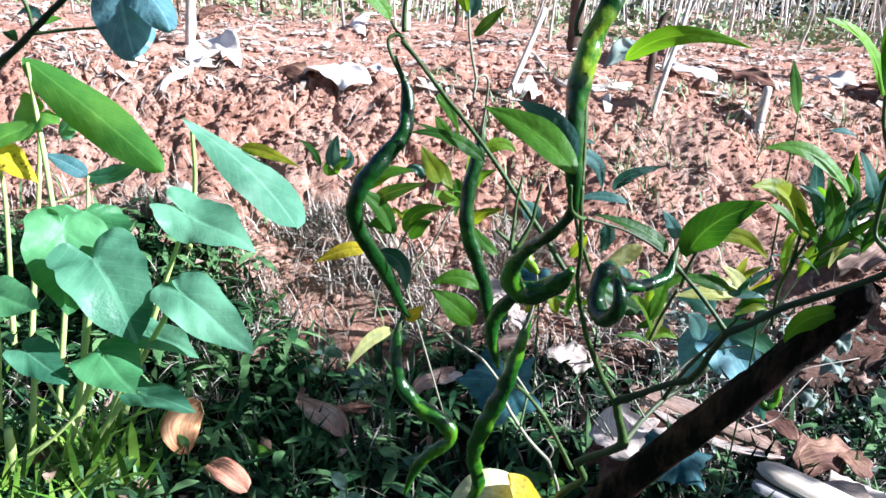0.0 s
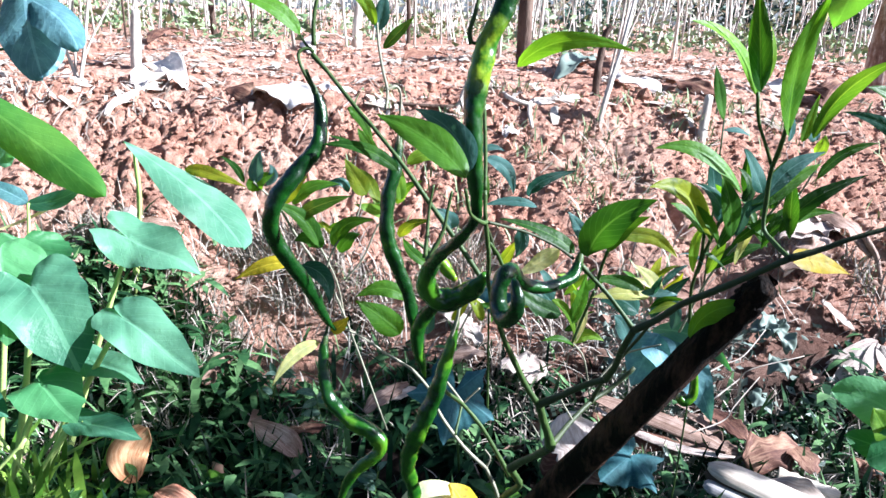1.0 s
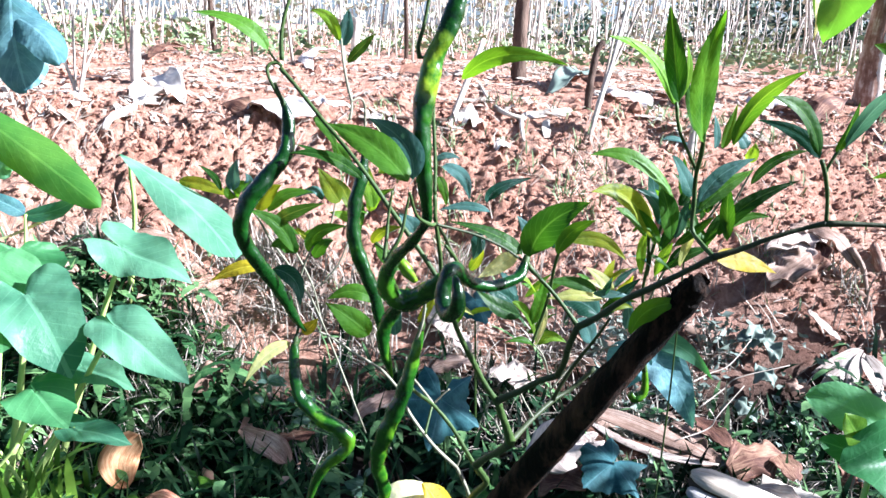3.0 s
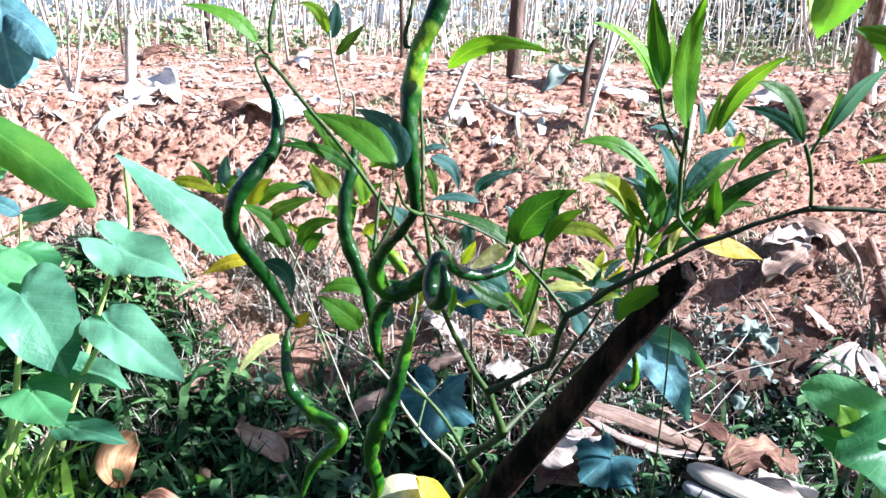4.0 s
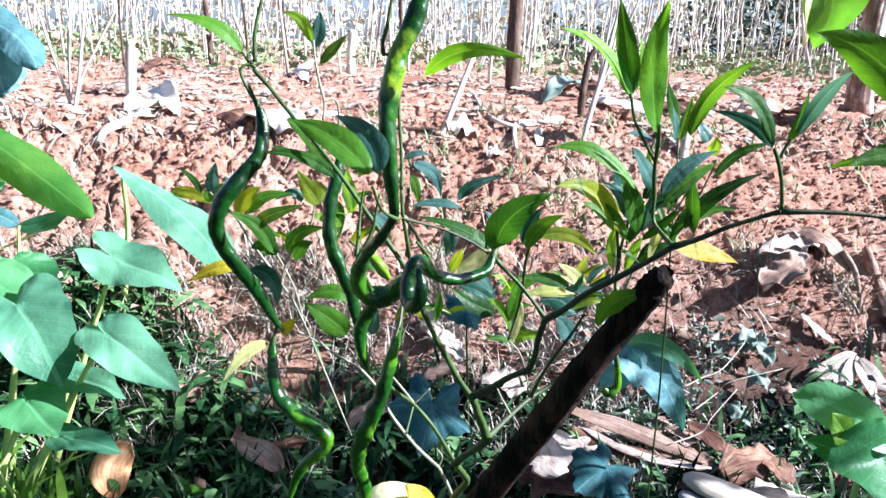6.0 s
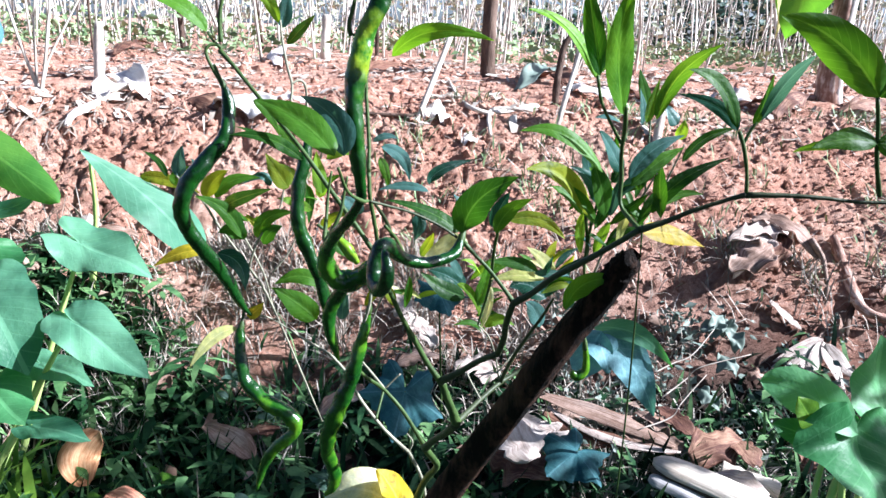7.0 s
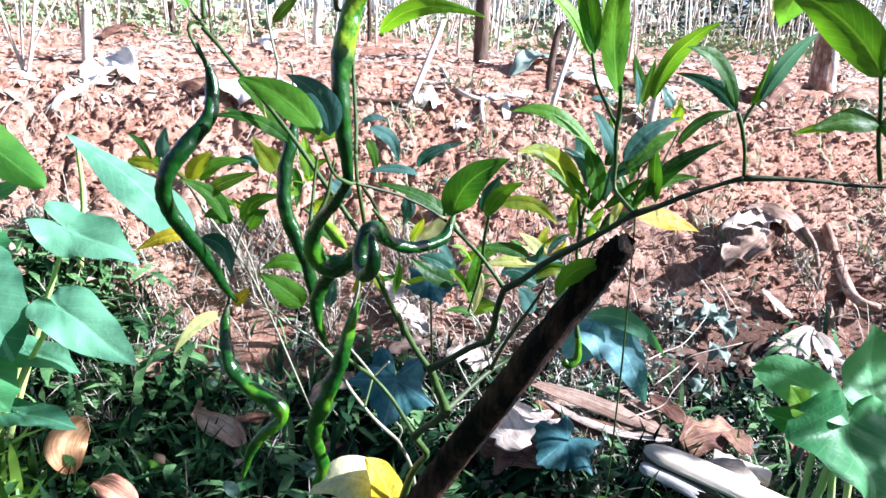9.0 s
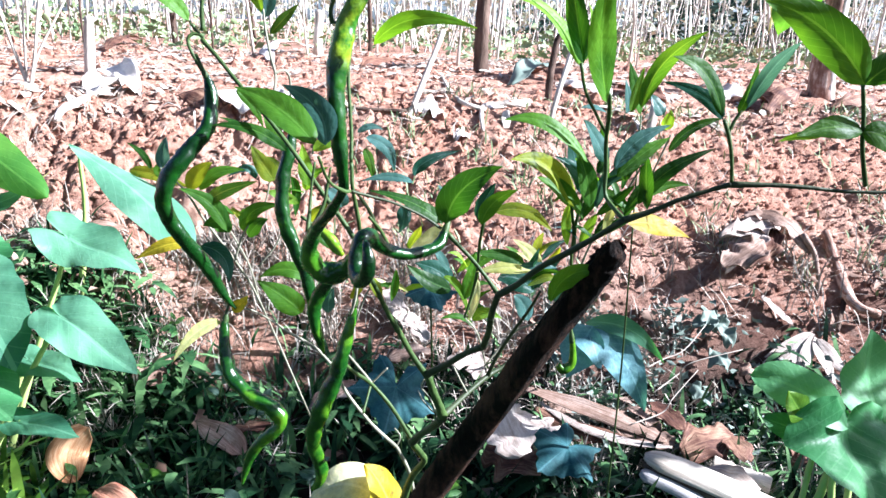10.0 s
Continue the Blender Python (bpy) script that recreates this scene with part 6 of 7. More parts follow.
dry_leaf((0.727, 1.243, 0.100), (0.743, 1.192, 0.078), 0.0330, GRASS_GREY, "grey-green wilted weed leaf among the weeds", 0.3, 0.4, 0, 0.1)
dry_leaf((0.842, 1.291, 0.114), (0.877, 1.263, 0.103), 0.0345, DRY_TAN, "dull withered leaf among the weeds", 0.3, 0.4, 0, 0.1)
dry_leaf((0.833, 1.080, 0.060), (0.853, 1.021, 0.052), 0.0398, DRY_BROWN, "dark withered leaf beside the taro stalks", 0.3, 0.4, 0, 0.1)
dry_leaf((0.420, 1.182, 0.082), (0.483, 1.174, 0.075), 0.0232, DRY_TAN, "tan dry leaf strip on the ground", 0.3, 0.3, 0, 0.05)
dry_leaf((0.570, 1.177, 0.085), (0.609, 1.100, 0.066), 0.0270, DRY_TAN, "tan dry leaf strip beside a lobed leaf", 0.3, 0.3, 0, 0.05)
dry_leaf((0.114, 1.435, 0.221), (0.161, 1.377, 0.162), 0.0398, DRY_PALE, "pale dry leaf at the foot of the bank", 0.3, 0.3, 0, 0.05)
dry_leaf((-0.636, 1.424, 0.223), (-0.583, 1.427, 0.235), 0.0337, DRY_TAN, "pinkish dry leaf under the taro", 0.3, 0.3, 0, 0.05)

# lobed leaves of a creeper over the weeds
def palmate_leaf(centre, tip, reach, label, lobes=5, lift=0.8):
    """A lobed, toothed leaf on a short stalk; the longest lobe points to the tip."""
    LEAVES[0] += 1
    ph = LEAVES[0] * 1.3
    t = group("lobed_leaf", centre, label, "lobed leaf", "lobed creeper leaves")
    b = np.array(centre, float)
    a = np.array(tip, float) - b
    a /= np.linalg.norm(a)
    nrm = np.array([0.2, -0.55, lift])
    nrm -= a * (nrm @ a)
    nrm /= np.linalg.norm(nrm)
    wid = np.cross(nrm, a)
    n, rings = 120, 5
    verts, uvs, faces = [b], [(0.5, 0.1)], []
    for r in range(1, rings + 1):
        q = r / rings
        for k in range(n):
            th = 2 * math.pi * k / n - math.pi
            c = abs(th) / math.pi
            lobe = 1 - abs(math.sin(th * lobes * 0.5)) ** 0.75
            rad_k = reach * (0.66 + 0.34 * lobe) * (1 - 0.28 * c) * (1 + 0.045 * math.sin(th * 17 + ph)) * (1 if c < 0.92 else 0.35)
            x, y = rad_k * q * math.cos(th), rad_k * q * math.sin(th)
            h = reach * (0.07 * math.cos(th * lobes + 0.4) * q * q + 0.05 * math.sin(th * 2 + ph) * q - 0.12 * q * q * q)
            verts.append(b + a * x + wid * y + nrm * h)
            uvs.append((0.5 + 0.45 * math.sin(th * lobes * 0.5), 0.1 + 0.9 * q))
    for k in range(n):
        faces.append((0, 1 + k, 1 + (k + 1) % n))
    for r in range(rings - 1):
        for k in range(n):
            k2 = (k + 1) % n
            faces.append((1 + r * n + k, 1 + (r + 1) * n + k, 1 + (r + 1) * n + k2, 1 + r * n + k2))
    under(part("blade", mesh_from(verts, faces, uvs), LOBED), t)
    f = (b[0] + 0.02, b[1] + 0.05, gz(b[0] + 0.02, b[1] + 0.05))
    under(part("stalk", tube_mesh([(*f, 0.0022), (*(b * 0.5 + np.array(f) * 0.5), 0.002), (*b, 0.0016)], 6, 4, 0.05, 2), STEM), t)
    return t


palmate_leaf((0.129, 1.020, 0.211), (0.109, 0.950, 0.158), 0.086, "dark blue-green lobed leaf over the weeds")
palmate_leaf((0.405, 0.985, 0.122), (0.34, 0.93, 0.112), 0.078, "dark blue-green lobed leaf beside dry husks", lift=1.6)
palmate_leaf((0.189, 1.150, 0.331), (0.208, 1.080, 0.303), 0.059, "blue-green lobed leaf at the foot of the bank")
creeper = group("lobed_leaf", (0.414, 1.000, 0.312), "pale blue-green lobed leaf hanging over the ground", "lobed leaf", "lobed creeper leaves")
leaf(creeper,(0.428, 1.000, 0.322), (0.518, 0.970, 0.192), 0.0770, 0.02, 0, LOBED_PALE, 0.12, 0.04, 0.0, "", "lobe")
leaf(creeper,(0.429, 1.000, 0.324), (0.390, 0.980, 0.245), 0.0799, 0.02, 0, LOBED_PALE, 0.12, 0.04, 0.0, "", "lobe")
leaf(creeper,(0.428, 1.000, 0.322), (0.437, 0.970, 0.266), 0.0639, 0.02, 0, LOBED_PALE, 0.12, 0.04, 0.0, "", "lobe")
leaf(creeper,(0.420, 1.010, 0.325), (0.543, 0.980, 0.271), 0.0384, 0.08, 0, TARO, 0.2, 0.04, 0.0, "dull green lobe", "lobe")

# a yellow leaf held up near the stake, and the bluish drooping leaf of a shrub
squash = group("yellow_leaf", (0.08, 0.58, 0.0), "pale and bright yellow withering leaf on a stalk", "leaf")
curved_leaf(squash, (0.110, 0.553, 0.320), (0.099, 0.556, 0.348), (0.083, 0.560, 0.370), 0.0385, GOLD_LEAF, 30, 0.15, "blade")
curved_leaf(squash, (0.113, 0.560, 0.311), (0.071, 0.565, 0.345), (0.030, 0.570, 0.324), 0.0441, CREAM_WHITE, 20, 0.12, "blade")
curved_leaf(squash, (0.094, 0.575, 0.321), (0.075, 0.575, 0.332), (0.059, 0.575, 0.346), 0.0214, TARO, 0, 0.20, "blade")
under(part("stalk", tube_mesh([(0.089, 0.560, 0.307, 0.0021), (0.097, 0.570, 0.254, 0.0028), (0.110, 0.600, -0.035, 0.0038)], 8, 5, 0.03, 2), PETIOLE), squash)

shrub = group("shrub", (-0.42, 0.62, 0.0), "shrub with a dark green stem and drooping bluish leaf", "shrub")
stem(shrub, [(-0.228, 0.500, 0.763, 0.0025), (-0.252, 0.510, 0.747, 0.0030), (-0.274, 0.520, 0.730, 0.0034), (-0.305, 0.530, 0.706, 0.0039), (-0.371, 0.550, 0.664, 0.0046), (-0.489, 0.600, 0.544, 0.0058), (-0.585, 0.620, 0.244, 0.0080)], DARK_STEM)
stem(shrub, [(-0.278, 0.520, 0.727, 0.0019), (-0.255, 0.520, 0.731, 0.0015), (-0.220, 0.510, 0.736, 0.0015)], STEM)
stem(shrub, [(-0.274, 0.520, 0.731, 0.0019), (-0.277, 0.520, 0.746, 0.0019), (-0.285, 0.520, 0.759, 0.0019)], STEM)
under(part("leaf", bent((-0.207, 0.505, 0.781), (-0.201, 0.490, 0.751), (-0.189, 0.475, 0.720), 0.0383, -4, -0.25, 48, 0.45, 0.6, 0.08, 6, 0.07), SHRUB_BLUE), shrub)
under(part("leaf", bent((-0.205, 0.500, 0.767), (-0.180, 0.485, 0.756), (-0.164, 0.470, 0.738), 0.0252, -20, -0.3, 32, 0.5, 0.7, 0.08, 7, 0.05), SHRUB_BLUE), shrub)
leaf(shrub,(-0.267, 0.520, 0.736), (-0.299, 0.540, 0.733), 0.0085, 0.1, 0, CHILI_BLUE)
leaf(shrub,(-0.266, 0.520, 0.734), (-0.256, 0.540, 0.735), 0.0070, 0.1, 0, CHILI_LEAF)
leaf(shrub,(-0.286, 0.520, 0.722), (-0.308, 0.540, 0.725), 0.0086, 0.1, 0, CHILI_LEAF)


# ---- the cleared field: dry leaves, poles, stumps ----
FIELD = "dry banana leaves on the field"
dry_leaf((-0.754, 2.352, 0.578), (-0.552, 2.079, 0.550), 0.0746, DRY_WHITE, "crumpled bleached dry leaf arching on the field", 0.45, 0.3, 0, 0.10, "dry_leaf", FIELD)
dry_leaf((-0.664, 2.053, 0.549), (-0.686, 2.344, 0.573), 0.0965, DRY_WHITE, "crumpled bleached dry leaf on the field", 0.3, 0.3, 0, 0.05, "dry_leaf", FIELD)
dry_leaf((-0.355, 2.021, 0.559), (-0.175, 1.950, 0.537), 0.0919, DRY_WHITE, "bleached dry leaf curling up on the bank edge", 0.35, 0.2, 0, 0.09, "dry_leaf", FIELD)
dry_leaf((-0.285, 2.174, 0.556), (0.001, 1.992, 0.536), 0.1027, DRY_WHITE, "long bleached dry leaf lying on the bank edge", 0.25, 0.15, 0, 0.04, "dry_leaf", FIELD)
dry_leaf((-0.444, 2.104, 0.549), (-0.330, 1.983, 0.538), 0.0762, DRY_BROWN, "brown curled dry leaf beside a bleached one", 0.45, 0.1, 0, 0.1, "dry_leaf", FIELD)
dry_leaf((-0.299, 2.916, 0.609), (-0.164, 3.695, 0.631), 0.0725, DRY_WHITE, "bleached dry leaf on the field", 0.3, 0.2, 0, 0.05, "dry_leaf", FIELD)
dry_leaf((0.199, 2.040, 0.550), (0.281, 2.008, 0.536), 0.0668, DRY_WHITE, "bleached dry leaf scrap on the bank edge", 0.3, 0.3, 0, 0.05, "dry_leaf", FIELD)
dry_leaf((0.409, 2.051, 0.546), (0.568, 2.216, 0.555), 0.0288, DRY_WHITE, "pale curved dry leaf strip", 0.3, 0.1, 0, 0.05, "dry_leaf", FIELD)
dry_leaf((0.775, 2.598, 0.597), (0.830, 2.219, 0.568), 0.0826, DRY_WHITE, "large bleached dry leaf on the field", 0.3, 0.2, 0, 0.06, "dry_leaf", FIELD)
dry_leaf((0.919, 2.450, 0.583), (0.991, 2.201, 0.563), 0.0696, DRY_BROWN, "brown dry leaf heap on the field", 0.35, 0.2, 0, 0.08, "dry_leaf", FIELD)
dry_leaf((0.679, 2.862, 0.610), (0.751, 2.582, 0.597), 0.0725, DRY_BROWN, "brown dry leaf on the field", 0.35, 0.2, 0, 0.08, "dry_leaf", FIELD)
dry_leaf((1.226, 2.473, 0.581), (1.332, 2.351, 0.566), 0.0723, DRY_WHITE, "bleached dry leaf on the field", 0.35, 0.25, 0, 0.08, "dry_leaf", FIELD)
dry_leaf((1.251, 2.331, 0.564), (1.362, 2.186, 0.555), 0.0578, DRY_BROWN, "dark brown dry leaf on the field", 0.35, 0.25, 0, 0.08, "dry_leaf", FIELD)
dry_leaf((1.302, 2.177, 0.550), (1.532, 2.403, 0.598), 0.0795, DRY_BROWN, "brown dry leaves beside a tree trunk", 0.35, 0.25, 0, 0.1, "dry_leaf", FIELD)
dry_leaf((1.530, 2.197, 0.565), (1.788, 2.358, 0.576), 0.0618, DRY_BROWN, "reddish dry leaf beside a tree trunk", 0.35, 0.25, 0, 0.1, "dry_leaf", FIELD)
dry_leaf((-0.967, 3.137, 0.615), (-1.061, 4.067, 0.619), 0.0674, DRY_BROWN, "brown dry leaf on the far field", 0.45, 0.1, 0, 0.05, "dry_leaf", FIELD)
dry_leaf((0.048, 2.710, 0.610), (0.220, 2.922, 0.618), 0.0464, DRY_BROWN, "brown dry leaf on the far field", 0.35, 0.2, 0, 0.05, "dry_leaf", FIELD)
dry_leaf((0.557, 2.502, 0.580), (0.784, 3.051, 0.615), 0.0849, GRASS_GREY, "grey-green withered weed on the field", 0.35, 0.3, 0, 0.08, "dry_leaf", FIELD)
dry_leaf((0.304, 1.902, 0.493), (0.342, 1.884, 0.489), 0.0414, DRY_WHITE, "pale dry scrap on the bank", 0.3, 0.2, 0, 0.05, "dry_leaf", FIELD)
stick("root", [(-0.709, 1.930, 0.488, 0.0071), (-0.705, 1.970, 0.512, 0.0102), (-0.677, 2.011, 0.530, 0.0104), (-0.652, 2.076, 0.547, 0.0091), (-0.623, 2.092, 0.554, 0.0061)], DRY_WHITE, "bleached forked root on the bank edge", "root")
stick("root", [(0.383, 1.932, 0.496, 0.0045), (0.386, 2.000, 0.528, 0.0062), (0.412, 2.080, 0.552, 0.0064), (0.521, 2.069, 0.552, 0.0048)], STRAW, "pale root on the bank edge", "root")
stick("dry_stalk", [(0.364, 3.340, 0.608, 0.0075), (0.331, 2.461, 0.575, 0.0056), (0.336, 2.077, 0.558, 0.0064), (0.403, 2.036, 0.541, 0.0063)], STRAW, "pale dry stalk lying on the field", "dry stalk")
stick("dry_stalk", [(0.028, 2.003, 0.539, 0.0046), (0.089, 1.995, 0.535, 0.0061), (0.180, 1.990, 0.535, 0.0061)], BARK, "brown dry stalk lying on the bank edge", "dry stalk")
stick("pole", [(0.186, 1.996, 0.515, 0.0077), (0.238, 2.096, 0.631, 0.0079), (0.290, 2.196, 0.747, 0.0074)], STRAW, "thin pale pole leaning on the field", "pole", "poles")
stick("pole", [(0.630, 2.260, 0.540, 0.0122), (0.639, 2.290, 0.631, 0.0122), (0.657, 2.320, 0.723, 0.0104), (0.677, 2.330, 0.757, 0.0087)], BARK, "dark rough pole standing on the field", "pole", "poles")
stick("pole", [(0.560, 1.943, 0.495, 0.0076), (0.591, 1.983, 0.597, 0.0076), (0.633, 2.043, 0.706, 0.0062), (0.684, 2.123, 0.879, 0.0047)], STRAW, "pale pole leaning on the field edge", "pole", "poles")
stick("pole", [(0.695, 2.397, 0.565, 0.0046), (0.779, 2.467, 0.743, 0.0041), (0.865, 2.517, 0.940, 0.0037)], HAY, "pale thin pole leaning on the field edge", "pole", "poles")
stick("pole", [(0.701, 2.396, 0.565, 0.0046), (0.742, 2.446, 0.776, 0.0036), (0.766, 2.496, 0.934, 0.0037)], HAY, "pale thin pole leaning on the field edge", "pole", "poles")
stick("pole", [(0.830, 1.906, 0.461, 0.0120), (0.845, 1.936, 0.527, 0.0120), (0.861, 1.966, 0.591, 0.0106)], STRAW, "short pale post on the bank edge", "pole", "poles")
stick("pole", [(-0.770, 2.369, 0.560, 0.0155), (-0.769, 2.380, 0.651, 0.0154), (-0.769, 2.400, 0.742, 0.0137)], STRAW, "short pale post on the field", "pole", "poles")
stick("pole", [(-0.892, 3.916, 0.594, 0.0142), (-0.908, 3.946, 0.723, 0.0141), (-0.922, 3.966, 0.937, 0.0140)], BARK, "reddish brown stick standing on the field", "pole", "poles")
stick("pole", [(-0.537, 4.214, 0.607, 0.0108), (-0.563, 4.214, 0.768, 0.0106), (-0.607, 4.264, 1.026, 0.0090)], BARK, "brown stick standing on the field", "pole", "poles")
stick("pole", [(-0.676, 3.944, 0.596, 0.0086), (-0.723, 3.964, 0.704, 0.0086), (-0.790, 3.994, 0.864, 0.0085)], STRAW, "thin pale stick on the field", "pole", "poles")
stick("pole", [(-0.166, 3.579, 0.590, 0.0238), (-0.166, 3.599, 0.704, 0.0211), (-0.160, 3.629, 0.805, 0.0211)], STRAW, "pale stump on the field", "pole", "poles")
stick("pole", [(0.076, 3.772, 0.591, 0.0112), (0.073, 3.802, 0.765, 0.0111), (0.061, 3.822, 1.027, 0.0110)], BARK, "thin brown stick on the field", "pole", "poles")
forked = group("bare_shrub", (-0.88, 2.1, 0.55), "pale bare forked shrub on the field", "shrub")
stem(forked, [(-0.830, 2.080, 0.526, 0.0091), (-0.843, 2.100, 0.576, 0.0076), (-0.872, 2.120, 0.648, 0.0061), (-0.905, 2.140, 0.748, 0.0060), (-0.928, 2.150, 0.832, 0.0045)], STRAW)
stem(forked, [(-0.830, 2.080, 0.526, 0.0091), (-0.816, 2.100, 0.621, 0.0061), (-0.805, 2.120, 0.723, 0.0060), (-0.796, 2.150, 0.839, 0.0045)], STRAW)
stem(forked, [(-0.822, 2.100, 0.591, 0.0061), (-0.807, 2.120, 0.650, 0.0046), (-0.762, 2.140, 0.740, 0.0046), (-0.717, 2.160, 0.829, 0.0046)], STRAW)
stem(forked, [(-0.840, 2.100, 0.561, 0.0061), (-0.845, 2.120, 0.649, 0.0046), (-0.847, 2.140, 0.750, 0.0045), (-0.833, 2.150, 0.837, 0.0045)], STRAW)

# banana leaf hanging beside its stem
leaf(banana,(1.481, 2.450, 1.041), (1.421, 2.400, 0.774), 0.2183, 0.0, 0, TARO_GREEN, 0.3, 0.05, 0.0, "", "leaf")
leaf(banana,(1.444, 2.460, 1.023), (1.387, 2.410, 0.780), 0.0804, 0.0, 0, CREAM, 0.3, 0.05, 0.0, "", "leaf")
# Sunlit side of the banana stem, built as a pale strip.
under(part("sunlit_strip", tube_mesh([(1.639, 2.400, 0.524, 0.0249), (1.628, 2.400, 0.602, 0.0227), (1.623, 2.410, 0.729, 0.0206), (1.636, 2.420, 0.837, 0.0185), (1.691, 2.480, 1.050, 0.0185)], 10, 5, 0.08, 4), DRY_WHITE, None, "pale strip standing for the sunlit side"), banana)
stem(banana, [(1.481, 2.450, 1.041, 0.0127), (1.514, 2.480, 1.147, 0.0145), (1.568, 2.500, 1.219, 0.0163), (1.620, 2.500, 1.238, 0.0181)], PETIOLE, "leaf_stalk")


# ---- leafy weeds on the low ground ----
LEAFY = leaf_material("weed_leaf", (0.02, 0.075, 0.022), (0.10, 0.22, 0.075), (1.8, 1.8, 0.6), veins=0.25)
LEAFY_GREY = leaf_material("weed_leaf_grey", (0.05, 0.10, 0.075), (0.17, 0.27, 0.22), (1.4, 1.5, 0.8), veins=0.25)


def weed_plant(x, y, seed, mat, size=1.0):
    """A low weed: a bent stem with oval leaves."""
    rng = np.random.default_rng(seed)
    z = gz(x, y)
    t = group("weed", (x, y, z), "low green weed with oval leaves", "weed", "leafy weeds among the grass")
    tall, lean = size * rng.uniform(0.05, 0.10), rng.uniform(-0.03, 0.03, 2)
    rows = [(x + lean[0] * k, y + lean[1] * k, z - 0.005 + tall * k, 0.0016 - 0.0006 * k) for k in (0, 0.4, 0.75, 1.0)]
    under(part("stem", tube_mesh(rows, 6, 3, 0.05, seed), STEM), t)
    for q in range(int(rng.integers(6, 10))):
        k = rng.uniform(0.3, 1.0)
        c = np.array((x + lean[0] * k, y + lean[1] * k, z + tall * k))
        a = q * 2.4 + rng.uniform(-0.4, 0.4)
        d = np.array((math.cos(a), math.sin(a) * 0.8 - 0.15, rng.uniform(-0.1, 0.6)))
        n = size * rng.uniform(0.020, 0.038)
        leaf(t, tuple(c), tuple(c + d / np.linalg.norm(d) * n), n * rng.uniform(0.45, 0.6), 0.08, rng.uniform(-40, 40), mat)


for k, (x, y, m) in enumerate([(0.30, 0.90, LEAFY), (0.36, 0.86, LEAFY_GREY), (0.43, 0.89, LEAFY), (0.50, 0.84, LEAFY), (0.57, 0.87, LEAFY_GREY), (0.40, 0.80, LEAFY), (0.47, 0.93, LEAFY),
                               (0.64, 0.84, LEAFY), (-0.36, 0.98, LEAFY), (-0.42, 0.92, LEAFY), (-0.30, 0.92, LEAFY_GREY), (-0.48, 1.00, LEAFY), (-0.25, 1.02, LEAFY), (-0.10, 0.92, LEAFY_GREY),
                               (0.00, 1.00, LEAFY_GREY), (-0.20, 1.24, LEAFY_GREY), (-0.08, 1.16, LEAFY_GREY), (-0.28, 1.34, LEAFY), (0.20, 0.96, LEAFY), (0.70, 0.98, LEAFY_GREY)]):
    weed_plant(x, y, 300 + k, m)

# ---- an added small tree, unseen beside the path, whose crown shades the weeds ----
added_shade_tree = group("added_shade_tree", (1.95, 0.80, 0.0), "small leafy tree added out of view to shade the weeds", "tree")
under(part("trunk", tube_mesh([(1.95, 0.80, -0.03, 0.03), (1.93, 0.82, 0.5, 0.026), (1.88, 0.84, 1.0, 0.02), (1.80, 0.86, 1.4, 0.012)], 10, 6, 0.06, 3), BARK), added_shade_tree)
for k in range(6):
    a = k * 1.05
    under(part("limb", tube_mesh([(1.88, 0.84, 1.0 + 0.05 * k, 0.012), (1.80 + 0.15 * math.cos(a), 0.86 + 0.10 * math.sin(a), 1.2 + 0.05 * k, 0.008), (1.78 + 0.30 * math.cos(a), 0.86 + 0.18 * math.sin(a), 1.3 + 0.05 * k, 0.004)], 6, 4, 0.05, k), BARK), added_shade_tree)

under(part("limb", tube_mesh([(1.94, 0.82, 0.45, 0.014), (1.88, 0.76, 0.75, 0.009), (1.79, 0.69, 0.93, 0.005)], 6, 4, 0.05, 9), BARK), added_shade_tree)

# ---- a row of small trees, added unseen behind the path to block sky light ----
def sky_block_tree(x, y, tall, seed):
    rng = np.random.default_rng(seed)
    t = group("tree", (x, y, 0.0), "leafy green tree added out of view to block sky light", "tree", "trees behind the path")
    under(part("trunk", tube_mesh([(x, y, -0.03, 0.05), (x + 0.03, y, tall * 0.35, 0.04), (x - 0.02, y + 0.03, tall * 0.7, 0.025), (x, y, tall * 0.95, 0.01)], 9, 5, 0.06, seed), BARK), t)
    boughs = []
    for k in range(7):
        a, h = k * 2.4 + rng.uniform(-0.4, 0.4), tall * (0.35 + 0.085 * k)
        reach = 0.75 * (1 - 0.07 * k)
        e = (x + reach * math.cos(a), y + 0.7 * reach * math.sin(a), h + 0.3)
        under(part("limb", tube_mesh([(x, y, h, 0.02), (0.5 * (x + e[0]), 0.5 * (y + e[1]), h + 0.2, 0.013), (*e, 0.005)], 6, 4, 0.06, seed + k), BARK), t)
        boughs += [tuple(np.array((x, y, h)) * (1 - q) + np.array(e) * q + rng.normal(0, 0.08, 3)) for q in (0.5, 0.8, 1.0)]
    verts, faces = leaf_cloud(rng, 1500, clumps(boughs, (0.17, 0.15, 0.15)), 0.13)
    under(part("crown", mesh_from(verts, faces), FAR_DARK), t)


# ---- dry stalks behind the field ----
def stalk_mesh(seed, tall):
    """A dry stem with a few side shoots."""
    rng = np.random.default_rng(seed)
    lean = rng.uniform(-0.12, 0.12, 2)
    rows = [(lean[0] * h * h + rng.normal(0, 0.012), lean[1] * h, h * tall, (0.0065 - 0.004 * h) * rng.uniform(0.6, 1.2)) for h in (0, 0.25, 0.5, 0.75, 1.0)]
    return tube_mesh(rows, 6, 3, 0.1, seed)


srng = np.random.default_rng(77)
